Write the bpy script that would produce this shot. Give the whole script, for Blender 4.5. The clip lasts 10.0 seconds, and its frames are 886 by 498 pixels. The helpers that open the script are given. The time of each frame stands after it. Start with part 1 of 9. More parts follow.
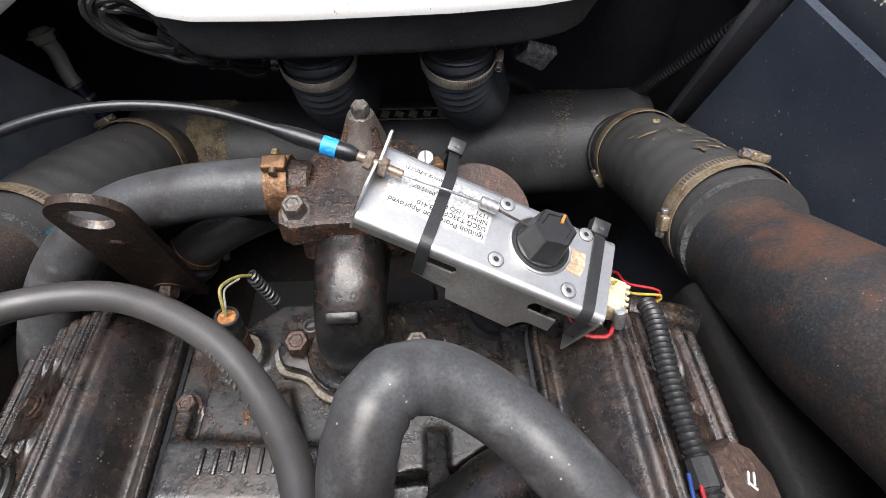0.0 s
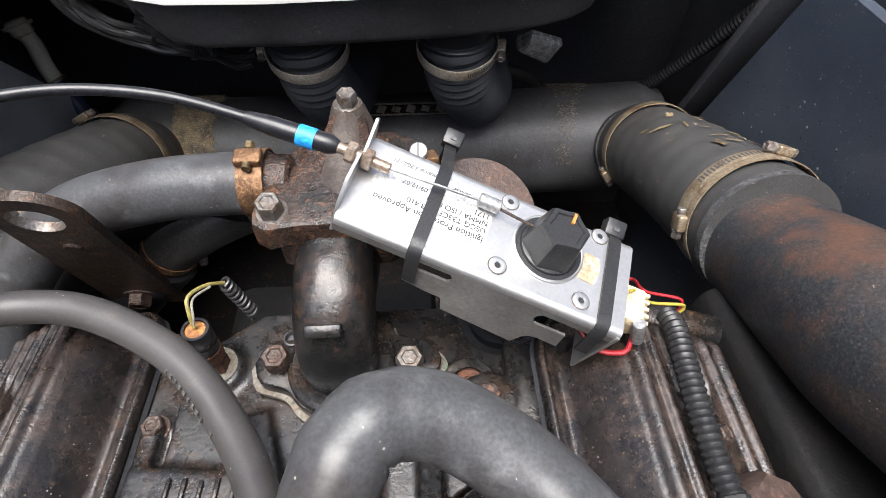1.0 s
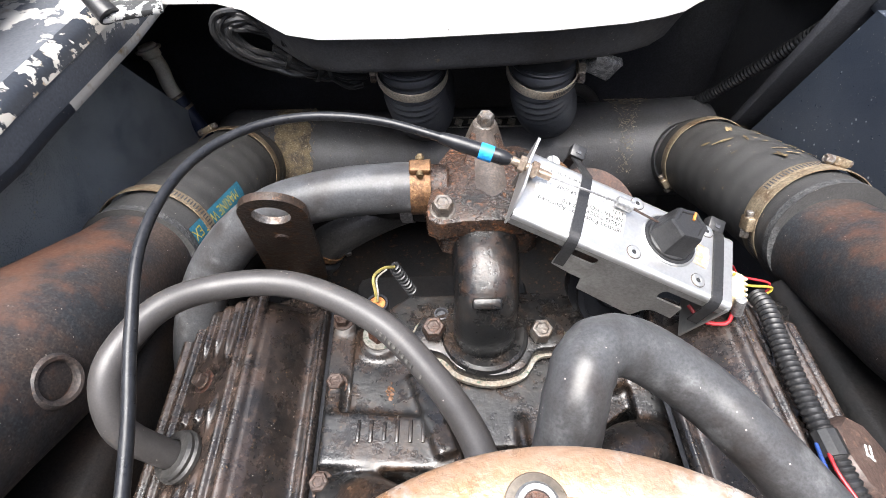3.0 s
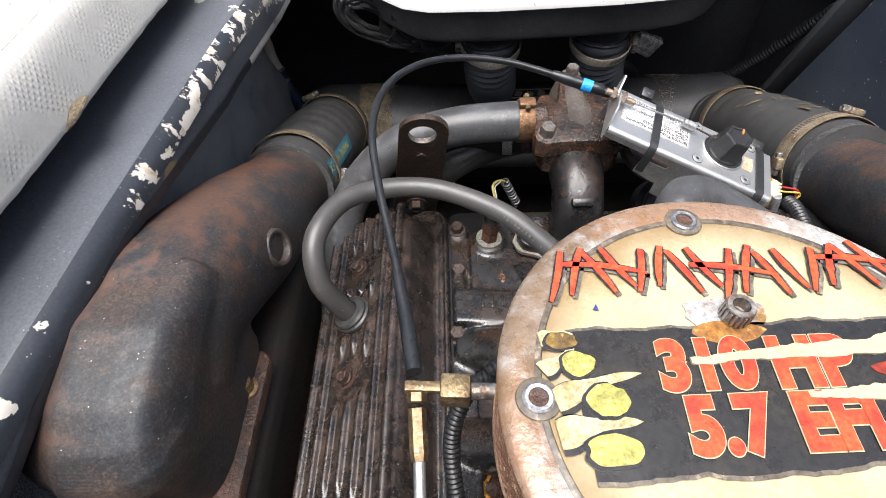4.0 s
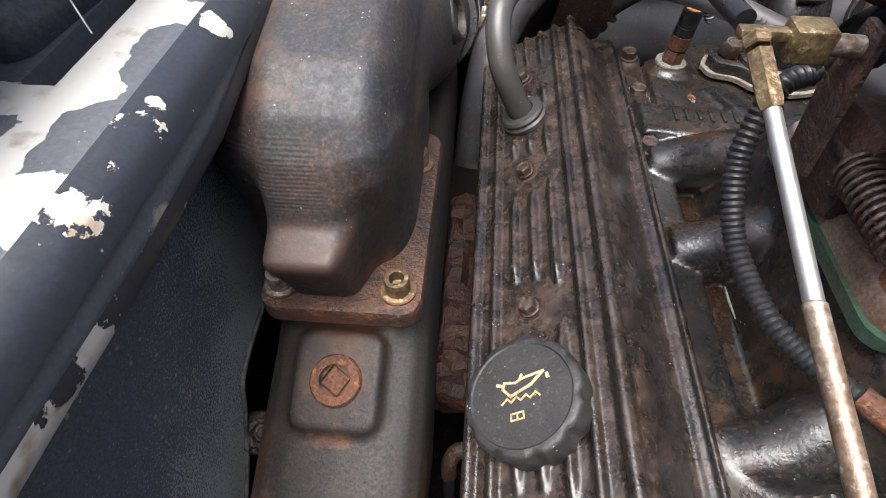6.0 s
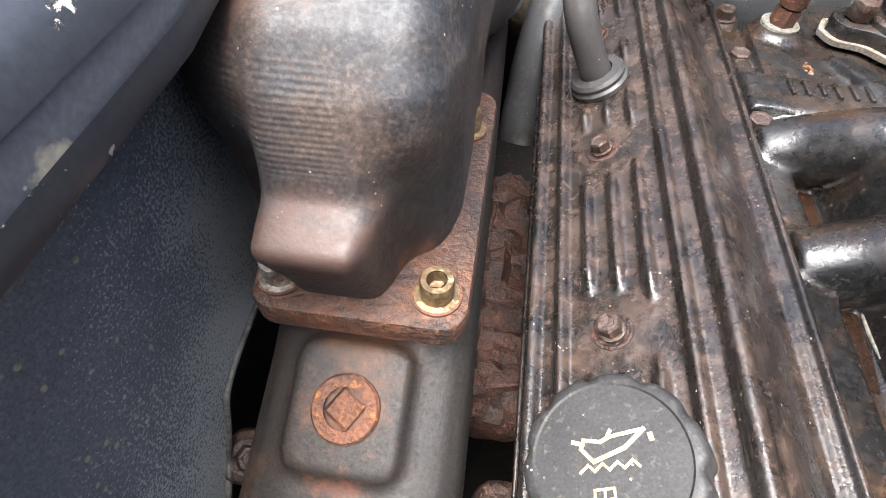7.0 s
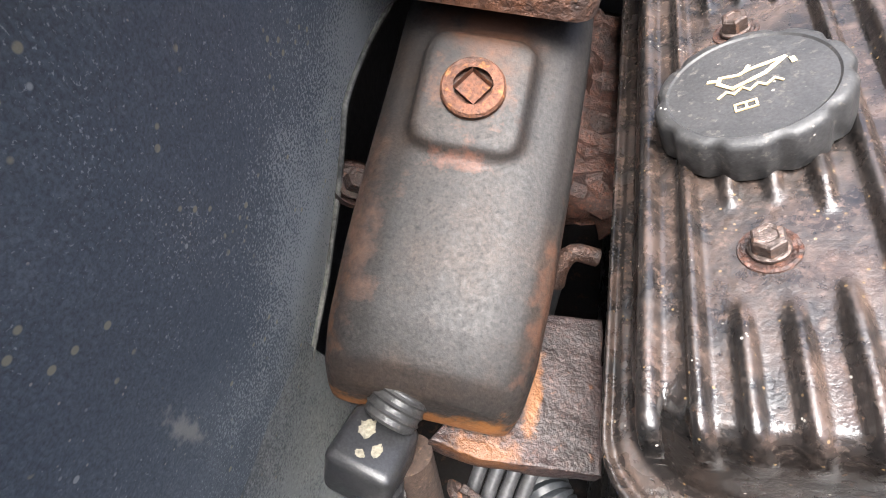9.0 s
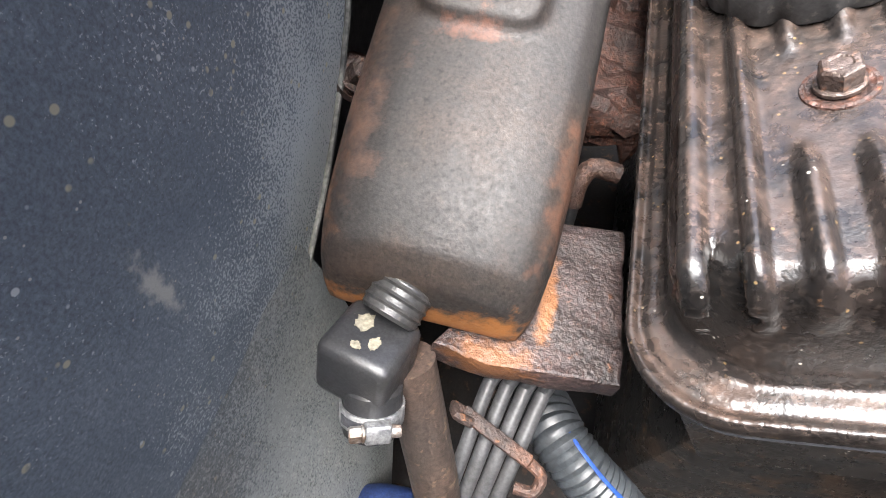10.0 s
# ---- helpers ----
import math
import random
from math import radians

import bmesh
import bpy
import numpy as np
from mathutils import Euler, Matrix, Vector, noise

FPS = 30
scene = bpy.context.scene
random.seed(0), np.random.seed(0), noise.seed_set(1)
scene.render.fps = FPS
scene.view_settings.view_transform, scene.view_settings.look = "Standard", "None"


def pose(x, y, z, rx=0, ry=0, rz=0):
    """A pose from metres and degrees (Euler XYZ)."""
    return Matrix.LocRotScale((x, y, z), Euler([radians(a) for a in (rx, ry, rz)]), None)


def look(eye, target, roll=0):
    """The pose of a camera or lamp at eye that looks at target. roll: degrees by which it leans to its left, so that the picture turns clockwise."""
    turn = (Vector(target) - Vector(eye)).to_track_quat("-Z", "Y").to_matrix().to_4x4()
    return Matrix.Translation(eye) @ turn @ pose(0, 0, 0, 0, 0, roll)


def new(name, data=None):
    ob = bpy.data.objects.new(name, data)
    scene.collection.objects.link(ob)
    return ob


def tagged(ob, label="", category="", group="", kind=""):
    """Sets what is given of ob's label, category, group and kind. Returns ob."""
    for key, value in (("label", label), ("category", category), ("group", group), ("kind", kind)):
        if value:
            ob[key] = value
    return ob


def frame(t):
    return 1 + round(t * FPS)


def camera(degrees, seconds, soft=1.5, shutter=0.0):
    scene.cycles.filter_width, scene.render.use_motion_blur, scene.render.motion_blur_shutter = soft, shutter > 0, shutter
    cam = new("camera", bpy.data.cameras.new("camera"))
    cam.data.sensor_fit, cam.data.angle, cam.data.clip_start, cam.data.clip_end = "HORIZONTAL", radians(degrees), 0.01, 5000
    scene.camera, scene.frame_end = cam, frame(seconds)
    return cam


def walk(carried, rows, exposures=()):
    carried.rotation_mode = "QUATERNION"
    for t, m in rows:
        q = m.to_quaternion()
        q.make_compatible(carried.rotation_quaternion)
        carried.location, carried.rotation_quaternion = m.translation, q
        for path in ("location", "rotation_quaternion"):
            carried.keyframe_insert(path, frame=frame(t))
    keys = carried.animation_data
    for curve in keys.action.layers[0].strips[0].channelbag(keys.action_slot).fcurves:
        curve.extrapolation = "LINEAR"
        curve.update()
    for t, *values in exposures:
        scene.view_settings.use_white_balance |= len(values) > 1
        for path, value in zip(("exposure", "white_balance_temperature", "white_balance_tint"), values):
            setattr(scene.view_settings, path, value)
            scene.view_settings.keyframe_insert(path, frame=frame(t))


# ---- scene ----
cam = camera(82.1, 10.0, soft=0.8)
PATH = [
    (0, (0.054, 0.051, 0.622), (0.144, 1.299, -0.938), 1.3),
    (0.5, (0.056, 0.066, 0.603), (0.137, 1.316, -0.957), 0.9),
    (1, (0.06, 0.074, 0.596), (0.139, 1.325, -0.963), 0.8),
    (1.5, (0.058, 0.075, 0.589), (0.134, 1.327, -0.969), 0.7),
    (2, (0.056, 0.075, 0.588), (0.124, 1.332, -0.966), 0.4),
    (2.5, (0.041, 0.062, 0.615), (0.091, 1.326, -0.933), -0.1),
    (3, (-0.025, 0.025, 0.645), (0.004, 1.296, -0.899), -0.5),
    (3.2, (-0.054, 0.008, 0.651), (-0.036, 1.281, -0.892), -0.8),
    (4.3, (-0.119, -0.151, 0.695), (-0.142, 1.126, -0.844), -1.7),
    (4.5, (-0.123, -0.182, 0.704), (-0.153, 1.093, -0.836), -1.7),
    (5, (-0.125, -0.254, 0.719), (-0.177, 1.01, -0.83), -1.6),
    (5.2, (-0.135, -0.259, 0.694), (-0.209, 0.997, -0.861), -1.9),
    (5.5, (-0.165, -0.245, 0.641), (-0.251, 1.004, -0.919), -1.6),
    (5.8, (-0.196, -0.207, 0.585), (-0.331, 1.026, -0.984), -2.4),
    (6, (-0.225, -0.183, 0.544), (-0.35, 1.059, -1.018), -1.4),
    (6.2, (-0.24, -0.165, 0.52), (-0.381, 1.065, -1.051), -1.1),
    (7.3, (-0.247, -0.131, 0.489), (-0.428, 1.048, -1.116), 0.5),
    (7.5, (-0.243, -0.124, 0.503), (-0.43, 1.055, -1.102), 0.7),
    (7.8, (-0.231, -0.116, 0.537), (-0.463, 1.052, -1.07), -0.5),
    (8, (-0.228, -0.129, 0.541), (-0.443, 1.042, -1.066), 0.8),
    (8.5, (-0.241, -0.19, 0.49), (-0.474, 0.938, -1.145), 0.4),
    (9, (-0.272, -0.247, 0.43), (-0.484, 0.832, -1.24), 1.9),
    (9.5, (-0.267, -0.261, 0.404), (-0.485, 0.795, -1.28), 2.3),
    (10, (-0.267, -0.27, 0.39), (-0.489, 0.767, -1.305), 2.8),
]
EXPOSURES = [(0, 1.2), (0.5, 1.35), (1.5, 1.7), (2.2, 1.85), (2.6, 1.88), (3.0, 2.0), (4.5, 1.15), (5.5, 1.12), (6.2, 1.95), (7.5, 2.8), (8.5, 2.95), (10, 3.2)]
walk(cam, [(t, look(eye, target, roll)) for t, eye, target, roll in PATH], EXPOSURES)

# ---- light ----
world = bpy.data.worlds.new("sky")
scene.world = world
world.use_nodes = True
wn = world.node_tree.nodes
sky = wn.new("ShaderNodeTexSky")
sky.sky_type, sky.sun_disc = "NISHITA", False
sky.sun_elevation, sky.sun_rotation = radians(76), radians(200)
sky.air_density, sky.dust_density, sky.ozone_density = 1.0, 6.0, 1.0
world.node_tree.links.new(sky.outputs[0], wn["Background"].inputs[0])
wn["Background"].inputs[1].default_value = 0.085
sun = new("sun", bpy.data.lights.new("sun", "SUN"))
sun.data.energy, sun.data.angle, sun.data.color = 2.6, radians(50), (0.97, 0.985, 1.0)
sun.matrix_world = look((-0.3, -0.5, 2.4), (0, 0, 0))

# ---- materials ----
def surface(name, a, b=None, c=None, big=25, small=140, cut=(0.42, 0.62), cut2=(0.58, 0.66), rough=(0.35, 0.6),
            metal=0.0, bump=0.25, grain=500, stretch=(1, 1, 1), coat=0.0, dust=0.0, contrast=0.42, shine=0.5, grit=0.0, wet=0.0):
    """A worn surface: base a, broad patches of b, small spots of c, with uneven gloss and fine relief.
    grit: loose grains of dirt lighter and darker than the rest; wet: patches where oil has smoothed it."""
    m = bpy.data.materials.new(name)
    m.use_nodes = True
    t, n = m.node_tree, m.node_tree.nodes
    bsdf = n["Principled BSDF"]
    co, mp = n.new("ShaderNodeTexCoord"), n.new("ShaderNodeMapping")
    mp.inputs["Scale"].default_value = stretch
    t.links.new(co.outputs["Object"], mp.inputs[0])
    def noise_node(scale, detail, rough_):
        k = n.new("ShaderNodeTexNoise")
        k.inputs["Scale"].default_value, k.inputs["Detail"].default_value, k.inputs["Roughness"].default_value = scale, detail, rough_
        t.links.new(mp.outputs[0], k.inputs["Vector"])
        return k.outputs["Fac"]
    def ranged(src, lo, hi, to0=0.0, to1=1.0):
        r = n.new("ShaderNodeMapRange")
        for i, v in enumerate((lo, hi, to0, to1)):
            r.inputs[i + 1].default_value = v
        t.links.new(src, r.inputs[0])
        return r.outputs[0]
    def mixed(fac, x, y):
        k = n.new("ShaderNodeMix")
        k.data_type = "RGBA"
        t.links.new(fac, k.inputs[0])
        for sock, v in ((k.inputs[6], x), (k.inputs[7], y)):
            if isinstance(v, tuple):
                sock.default_value = (*v, 1)
            else:
                t.links.new(v, sock)
        return k.outputs[2]
    nb, ns, ng = noise_node(big, 7, 0.65), noise_node(small, 5, 0.6), noise_node(grain, 3, 0.6)
    b = b or tuple(x * 0.7 for x in a)
    col = mixed(ranged(nb, *cut), a, b)
    if c:
        col = mixed(ranged(ns, *cut2), col, c)
    fine = mixed(ranged(ng, 0.3, 0.7), (1 - contrast,) * 3, (1 + contrast,) * 3)
    mul = n.new("ShaderNodeMix")
    mul.data_type, mul.blend_type = "RGBA", "MULTIPLY"
    mul.inputs[0].default_value = 1.0
    t.links.new(col, mul.inputs[6]), t.links.new(fine, mul.inputs[7])
    col = mul.outputs[2]
    if grit:
        cell, one, tone = n.new("ShaderNodeTexVoronoi"), n.new("ShaderNodeSeparateColor"), n.new("ShaderNodeMix")
        cell.inputs["Scale"].default_value = 620
        t.links.new(mp.outputs[0], cell.inputs["Vector"]), t.links.new(cell.outputs["Color"], one.inputs[0])
        tone.data_type, tone.blend_type = "RGBA", "MULTIPLY"
        tone.inputs[0].default_value = 1.0
        t.links.new(col, tone.inputs[6])
        t.links.new(mixed(ranged(one.outputs[0], 0.55, 1.0), (1 - grit * 0.35,) * 3, (1 + grit * 2.4, 1 + grit * 2.1, 1 + grit * 1.8)), tone.inputs[7])
        col = tone.outputs[2]
    if dust:
        vo = n.new("ShaderNodeTexVoronoi")
        vo.inputs["Scale"].default_value = 330
        t.links.new(co.outputs["Object"], vo.inputs["Vector"])
        thin = n.new("ShaderNodeMath")
        thin.operation = "MULTIPLY"
        t.links.new(ranged(vo.outputs["Distance"], 0.1, 0.16, 1, 0), thin.inputs[0])
        t.links.new(ranged(noise_node(90, 2, 0.5), 0.64 - dust, 0.66 - dust), thin.inputs[1])
        col = mixed(thin.outputs[0], col, (0.34, 0.31, 0.27))
    t.links.new(col, bsdf.inputs["Base Color"])
    gloss = ranged(ns, 0.3, 0.7, *rough)
    if wet:
        less = n.new("ShaderNodeMath")
        less.operation = "MULTIPLY"
        t.links.new(gloss, less.inputs[0]), t.links.new(ranged(noise_node(big * 1.7, 4, 0.55), 0.42, 0.58, 1.0, 1 - wet), less.inputs[1])
        gloss = less.outputs[0]
    t.links.new(gloss, bsdf.inputs["Roughness"])
    bsdf.inputs["Metallic"].default_value = metal
    bsdf.inputs["Coat Weight"].default_value = coat
    bsdf.inputs["Specular IOR Level"].default_value = shine
    if bump:
        add = n.new("ShaderNodeMath")
        add.operation = "MULTIPLY_ADD"
        add.inputs[1].default_value = 1.5
        t.links.new(ns, add.inputs[0]), t.links.new(ng, add.inputs[2])
        bp = n.new("ShaderNodeBump")
        bp.inputs["Strength"].default_value, bp.inputs["Distance"].default_value = bump, 0.0012
        t.links.new(add.outputs[0], bp.inputs["Height"])
        t.links.new(bp.outputs[0], bsdf.inputs["Normal"])
    return m


def flaking(name, paint, bare, scale, level, axis_gain, worn=(0.3, 0.25, 0.18), ramps=(), spots=()):
    """Paint that has come off in sharp-edged patches; axis_gain adds more bare patches along x, y, z."""
    m = surface(name, paint, tuple(x * 0.86 for x in paint), tuple(x * 1.6 for x in paint), big=9, small=260, cut2=(0.66, 0.78), rough=(0.3, 0.48), bump=0.08, contrast=0.2, dust=0.05)
    t, n = m.node_tree, m.node_tree.nodes
    bsdf = n["Principled BSDF"]
    old = bsdf.inputs["Base Color"].links[0].from_socket
    co = n.new("ShaderNodeTexCoord")
    k = n.new("ShaderNodeTexNoise")
    k.inputs["Scale"].default_value, k.inputs["Detail"].default_value, k.inputs["Roughness"].default_value = scale, 8, 0.62
    t.links.new(co.outputs["Object"], k.inputs["Vector"])
    dot = n.new("ShaderNodeVectorMath")
    dot.operation = "DOT_PRODUCT"
    dot.inputs[1].default_value = axis_gain
    t.links.new(co.outputs["Object"], dot.inputs[0])
    add = n.new("ShaderNodeMath")
    t.links.new(k.outputs["Fac"], add.inputs[0]), t.links.new(dot.outputs["Value"], add.inputs[1])
    for y_from, y_to, gain in ramps:
        # more paint lost from y_from on to y_to
        sep, edge, more = n.new("ShaderNodeSeparateXYZ"), n.new("ShaderNodeMapRange"), n.new("ShaderNodeMath")
        t.links.new(co.outputs["Object"], sep.inputs[0]), t.links.new(sep.outputs["Y"], edge.inputs[0])
        edge.inputs[1].default_value, edge.inputs[2].default_value, edge.inputs[4].default_value = y_from, y_to, gain
        t.links.new(add.outputs[0], more.inputs[0]), t.links.new(edge.outputs[0], more.inputs[1])
        add = more
    for x, y, z, rx, ry, gain in spots:
        # a place where much of the paint has gone
        sub_, div, size, fall, more = [n.new("ShaderNodeVectorMath") for _ in range(3)] + [n.new("ShaderNodeMapRange"), n.new("ShaderNodeMath")]
        sub_.operation, div.operation, size.operation = "SUBTRACT", "DIVIDE", "LENGTH"
        sub_.inputs[1].default_value, div.inputs[1].default_value = (x, y, z), (rx, ry, 0.012)
        t.links.new(co.outputs["Object"], sub_.inputs[0]), t.links.new(sub_.outputs[0], div.inputs[0]), t.links.new(div.outputs[0], size.inputs[0])
        fall.inputs[1].default_value, fall.inputs[2].default_value, fall.inputs[3].default_value, fall.inputs[4].default_value = 0.5, 1.5, gain, 0.0
        t.links.new(size.outputs["Value"], fall.inputs[0])
        t.links.new(add.outputs[0], more.inputs[0]), t.links.new(fall.outputs[0], more.inputs[1])
        add = more
    def step(lo, hi):
        r = n.new("ShaderNodeMapRange")
        r.inputs[1].default_value, r.inputs[2].default_value = lo, hi
        t.links.new(add.outputs[0], r.inputs[0])
        return r.outputs[0]
    dirt = n.new("ShaderNodeTexNoise")
    dirt.inputs["Scale"].default_value, dirt.inputs["Detail"].default_value = 90, 6
    t.links.new(co.outputs["Object"], dirt.inputs["Vector"])
    ramp = n.new("ShaderNodeMapRange")
    ramp.inputs[1].default_value, ramp.inputs[2].default_value = 0.55, 0.75
    t.links.new(dirt.outputs["Fac"], ramp.inputs[0])
    bare_mix = n.new("ShaderNodeMix")
    bare_mix.data_type = "RGBA"
    bare_mix.inputs[6].default_value, bare_mix.inputs[7].default_value = (*bare, 1), (*worn, 1)
    t.links.new(ramp.outputs[0], bare_mix.inputs[0])
    mx = n.new("ShaderNodeMix")
    mx.data_type = "RGBA"
    t.links.new(step(level, level + 0.006), mx.inputs[0]), t.links.new(old, mx.inputs[6]), t.links.new(bare_mix.outputs[2], mx.inputs[7])
    t.links.new(mx.outputs[2], bsdf.inputs["Base Color"])
    bp = n.new("ShaderNodeBump")
    bp.invert = True
    bp.inputs["Strength"].default_value, bp.inputs["Distance"].default_value = 0.6, 0.0008
    t.links.new(step(level - 0.01, level + 0.012), bp.inputs["Height"])
    t.links.new(bp.outputs[0], bsdf.inputs["Normal"])
    return m


BLACK_CAST = surface("black painted cast iron", (0.025, 0.025, 0.027), (0.04, 0.03, 0.024), (0.12, 0.05, 0.025), 22, 160, (0.45, 0.65), (0.64, 0.72), (0.3, 0.55), bump=0.5, dust=0.05)
GREASY = surface("greasy black casting", (0.013, 0.0127, 0.0128), (0.034, 0.022, 0.015), (0.1, 0.055, 0.032), 26, 130, (0.5, 0.7), (0.66, 0.75), (0.24, 0.5), bump=0.19, grain=500, dust=0.03, contrast=0.5, shine=0.65, grit=0.35, wet=0.45)
WET_BLACK = surface("oil-wet black casting", (0.0085, 0.0088, 0.0092), (0.013, 0.0115, 0.0105), (0.05, 0.028, 0.018), 26, 130, (0.48, 0.66), (0.64, 0.75), (0.24, 0.44), bump=0.22, grain=420, contrast=0.35, shine=0.5, wet=0.2)
COVER = surface("oily black valve cover", (0.015, 0.012, 0.0108), (0.0075, 0.0068, 0.0066), (0.06, 0.035, 0.021), 34, 300, (0.42, 0.6), (0.64, 0.75), (0.25, 0.45), bump=0.17, grain=820, dust=0.03, contrast=0.5, shine=0.65, grit=0.3, wet=0.42)
RUSTY = surface("flaking rust", (0.07, 0.033, 0.021), (0.026, 0.016, 0.013), (0.16, 0.066, 0.027), 38, 190, (0.4, 0.6), (0.62, 0.74), (0.45, 0.75), bump=1.0, grain=420, contrast=0.45)
RUST_BRIGHT = surface("orange rust", (0.125, 0.048, 0.024), (0.06, 0.027, 0.017), (0.24, 0.1, 0.036), 50, 220, rough=(0.6, 0.9), bump=0.8)
ELBOW = surface("rust-bloomed black cast iron", (0.0235, 0.0255, 0.029), (0.05, 0.037, 0.031), (0.09, 0.056, 0.038), 20, 320, (0.4, 0.62), (0.64, 0.76), (0.44, 0.66), bump=0.1, grain=700, dust=0.02, contrast=0.45, shine=0.42, grit=0.2)
MANIFOLD = surface("dull grey cast iron", (0.0195, 0.0172, 0.016), (0.033, 0.022, 0.016), (0.012, 0.0105, 0.01), 20, 420, (0.46, 0.72), (0.56, 0.72), (0.46, 0.66), bump=0.12, grain=700, metal=0.0, contrast=0.34, grit=0.1, shine=0.33)
THERMO = surface("crusted brown casting", (0.042, 0.0225, 0.0145), (0.012, 0.0095, 0.008), (0.15, 0.058, 0.02), 34, 230, (0.42, 0.6), (0.58, 0.72), (0.2, 0.5), bump=0.65, grain=700, contrast=0.5, shine=0.6, grit=0.35, wet=0.6)
RUBBER = surface("grey rubber hose", (0.062, 0.058, 0.057), (0.034, 0.031, 0.03), (0.1, 0.083, 0.07), 13, 110, (0.4, 0.68), (0.64, 0.8), (0.32, 0.46), bump=0.07, grain=900, dust=0.015, contrast=0.16, shine=0.55)
RUBBER_WORN = surface("scuffed grey hose", (0.058, 0.059, 0.062), (0.029, 0.024, 0.022), (0.135, 0.136, 0.14), 17, 60, (0.46, 0.66), (0.54, 0.8), (0.28, 0.46), bump=0.045, grain=700, dust=0.03, contrast=0.28, shine=0.5)
# near-black tone that paints the shade on parts deep in the bay
RUBBER_SHADE = surface("black rubber toned for shade", (0.009, 0.009, 0.009), (0.014, 0.012, 0.011), None, 30, 150, rough=(0.45, 0.65), bump=0.2, shine=0.3)
RUBBER_DARK = surface("black rubber", (0.03, 0.029, 0.028), (0.042, 0.038, 0.034), (0.13, 0.1, 0.07), 18, 180, (0.48, 0.68), (0.66, 0.75), (0.3, 0.5), bump=0.25, dust=0.05)
DUCT = surface("dusty blue-black duct rubber", (0.05, 0.053, 0.06), (0.07, 0.072, 0.078), (0.13, 0.12, 0.1), 18, 180, (0.48, 0.68), (0.66, 0.75), (0.26, 0.42), bump=0.08, dust=0.03, contrast=0.2)
XPIPE = surface("scuffed black pipe", (0.06, 0.06, 0.063), (0.036, 0.034, 0.034), (0.15, 0.12, 0.085), 16, 140, (0.42, 0.65), (0.64, 0.76), (0.4, 0.6), bump=0.2, dust=0.05, contrast=0.3)
HOSE_DARK = surface("scuffed black exhaust hose", (0.05, 0.049, 0.048), (0.032, 0.031, 0.031), (0.24, 0.18, 0.11), 14, 75, (0.45, 0.68), (0.68, 0.74), (0.4, 0.58), bump=0.25, grain=800, dust=0.05, contrast=0.35)
FIBRE = surface("pale loose fibres", (0.34, 0.3, 0.22), (0.16, 0.13, 0.09), None, 60, 520, rough=(0.6, 0.9), bump=0)
BAND_PALE = surface("pale steel band", (0.5, 0.45, 0.37), (0.36, 0.28, 0.2), (0.3, 0.2, 0.12), 40, 200, (0.46, 0.66), (0.64, 0.74), (0.3, 0.5), metal=0.2, bump=0.1)
STRAW = surface("frayed glass fibre wrap", (0.22, 0.17, 0.1), (0.08, 0.065, 0.05), (0.42, 0.36, 0.26), 70, 420, (0.42, 0.62), (0.55, 0.7), (0.7, 0.95), bump=1.0, grain=900)
PLASTIC = surface("black plastic", (0.02, 0.02, 0.021), (0.03, 0.029, 0.028), (0.06, 0.055, 0.05), 60, 400, (0.5, 0.7), (0.68, 0.76), (0.3, 0.45), bump=0.08, grain=900)
SHEATH = surface("glossy black sheath", (0.011, 0.0115, 0.0135), (0.016, 0.0165, 0.0185), None, 60, 300, rough=(0.26, 0.38), bump=0.03, shine=0.5)
TAN_STEEL = surface("tan dulled steel", (0.3, 0.235, 0.18), (0.2, 0.13, 0.09), (0.42, 0.37, 0.31), 40, 260, rough=(0.3, 0.5), metal=0.6, bump=0.2)
LOOM = surface("black corrugated loom", (0.018, 0.018, 0.019), (0.03, 0.028, 0.026), (0.07, 0.06, 0.05), 60, 400, (0.5, 0.7), (0.66, 0.76), (0.28, 0.45), bump=0.05)
STEEL = surface("brushed stainless steel", (0.57, 0.565, 0.555), (0.52, 0.515, 0.505), (0.42, 0.38, 0.32), 22, 220, (0.5, 0.75), (0.72, 0.82), (0.34, 0.46), metal=0.88, bump=0.03, stretch=(1, 1, 1), contrast=0.06)
# darker copy of the steel, painting in the skirts' dark reflections
STEEL_SHADED = surface("folded steel toned darker", (0.36, 0.355, 0.345), (0.26, 0.25, 0.235), (0.3, 0.25, 0.18), 30, 260, (0.46, 0.66), (0.7, 0.8), (0.34, 0.5), metal=0.8, bump=0.06, contrast=0.15)
POST_GREY = surface("grey-brown dusty casting", (0.075, 0.062, 0.053), (0.042, 0.031, 0.025), (0.13, 0.085, 0.055), 40, 200, (0.42, 0.62), (0.62, 0.74), (0.4, 0.62), bump=0.35, grain=600, contrast=0.4, grit=0.2)
BOLT_GREY = surface("dull grey bolt", (0.15, 0.14, 0.13), (0.085, 0.065, 0.052), (0.22, 0.17, 0.13), 90, 320, rough=(0.32, 0.55), metal=0.5, bump=0.4)
BAND = surface("tarnished clamp band", (0.28, 0.225, 0.155), (0.14, 0.09, 0.055), (0.42, 0.36, 0.27), 50, 260, (0.46, 0.64), (0.6, 0.72), (0.3, 0.5), metal=0.4, bump=0.15)
BAND_COPPER = surface("browned clamp band", (0.22, 0.12, 0.06), (0.11, 0.06, 0.035), (0.32, 0.2, 0.1), 60, 300, rough=(0.35, 0.6), metal=0.6, bump=0.4)
BRASS = surface("dull brass", (0.22, 0.16, 0.085), (0.13, 0.085, 0.05), (0.34, 0.28, 0.17), 70, 300, rough=(0.3, 0.5), metal=0.7, bump=0.3)
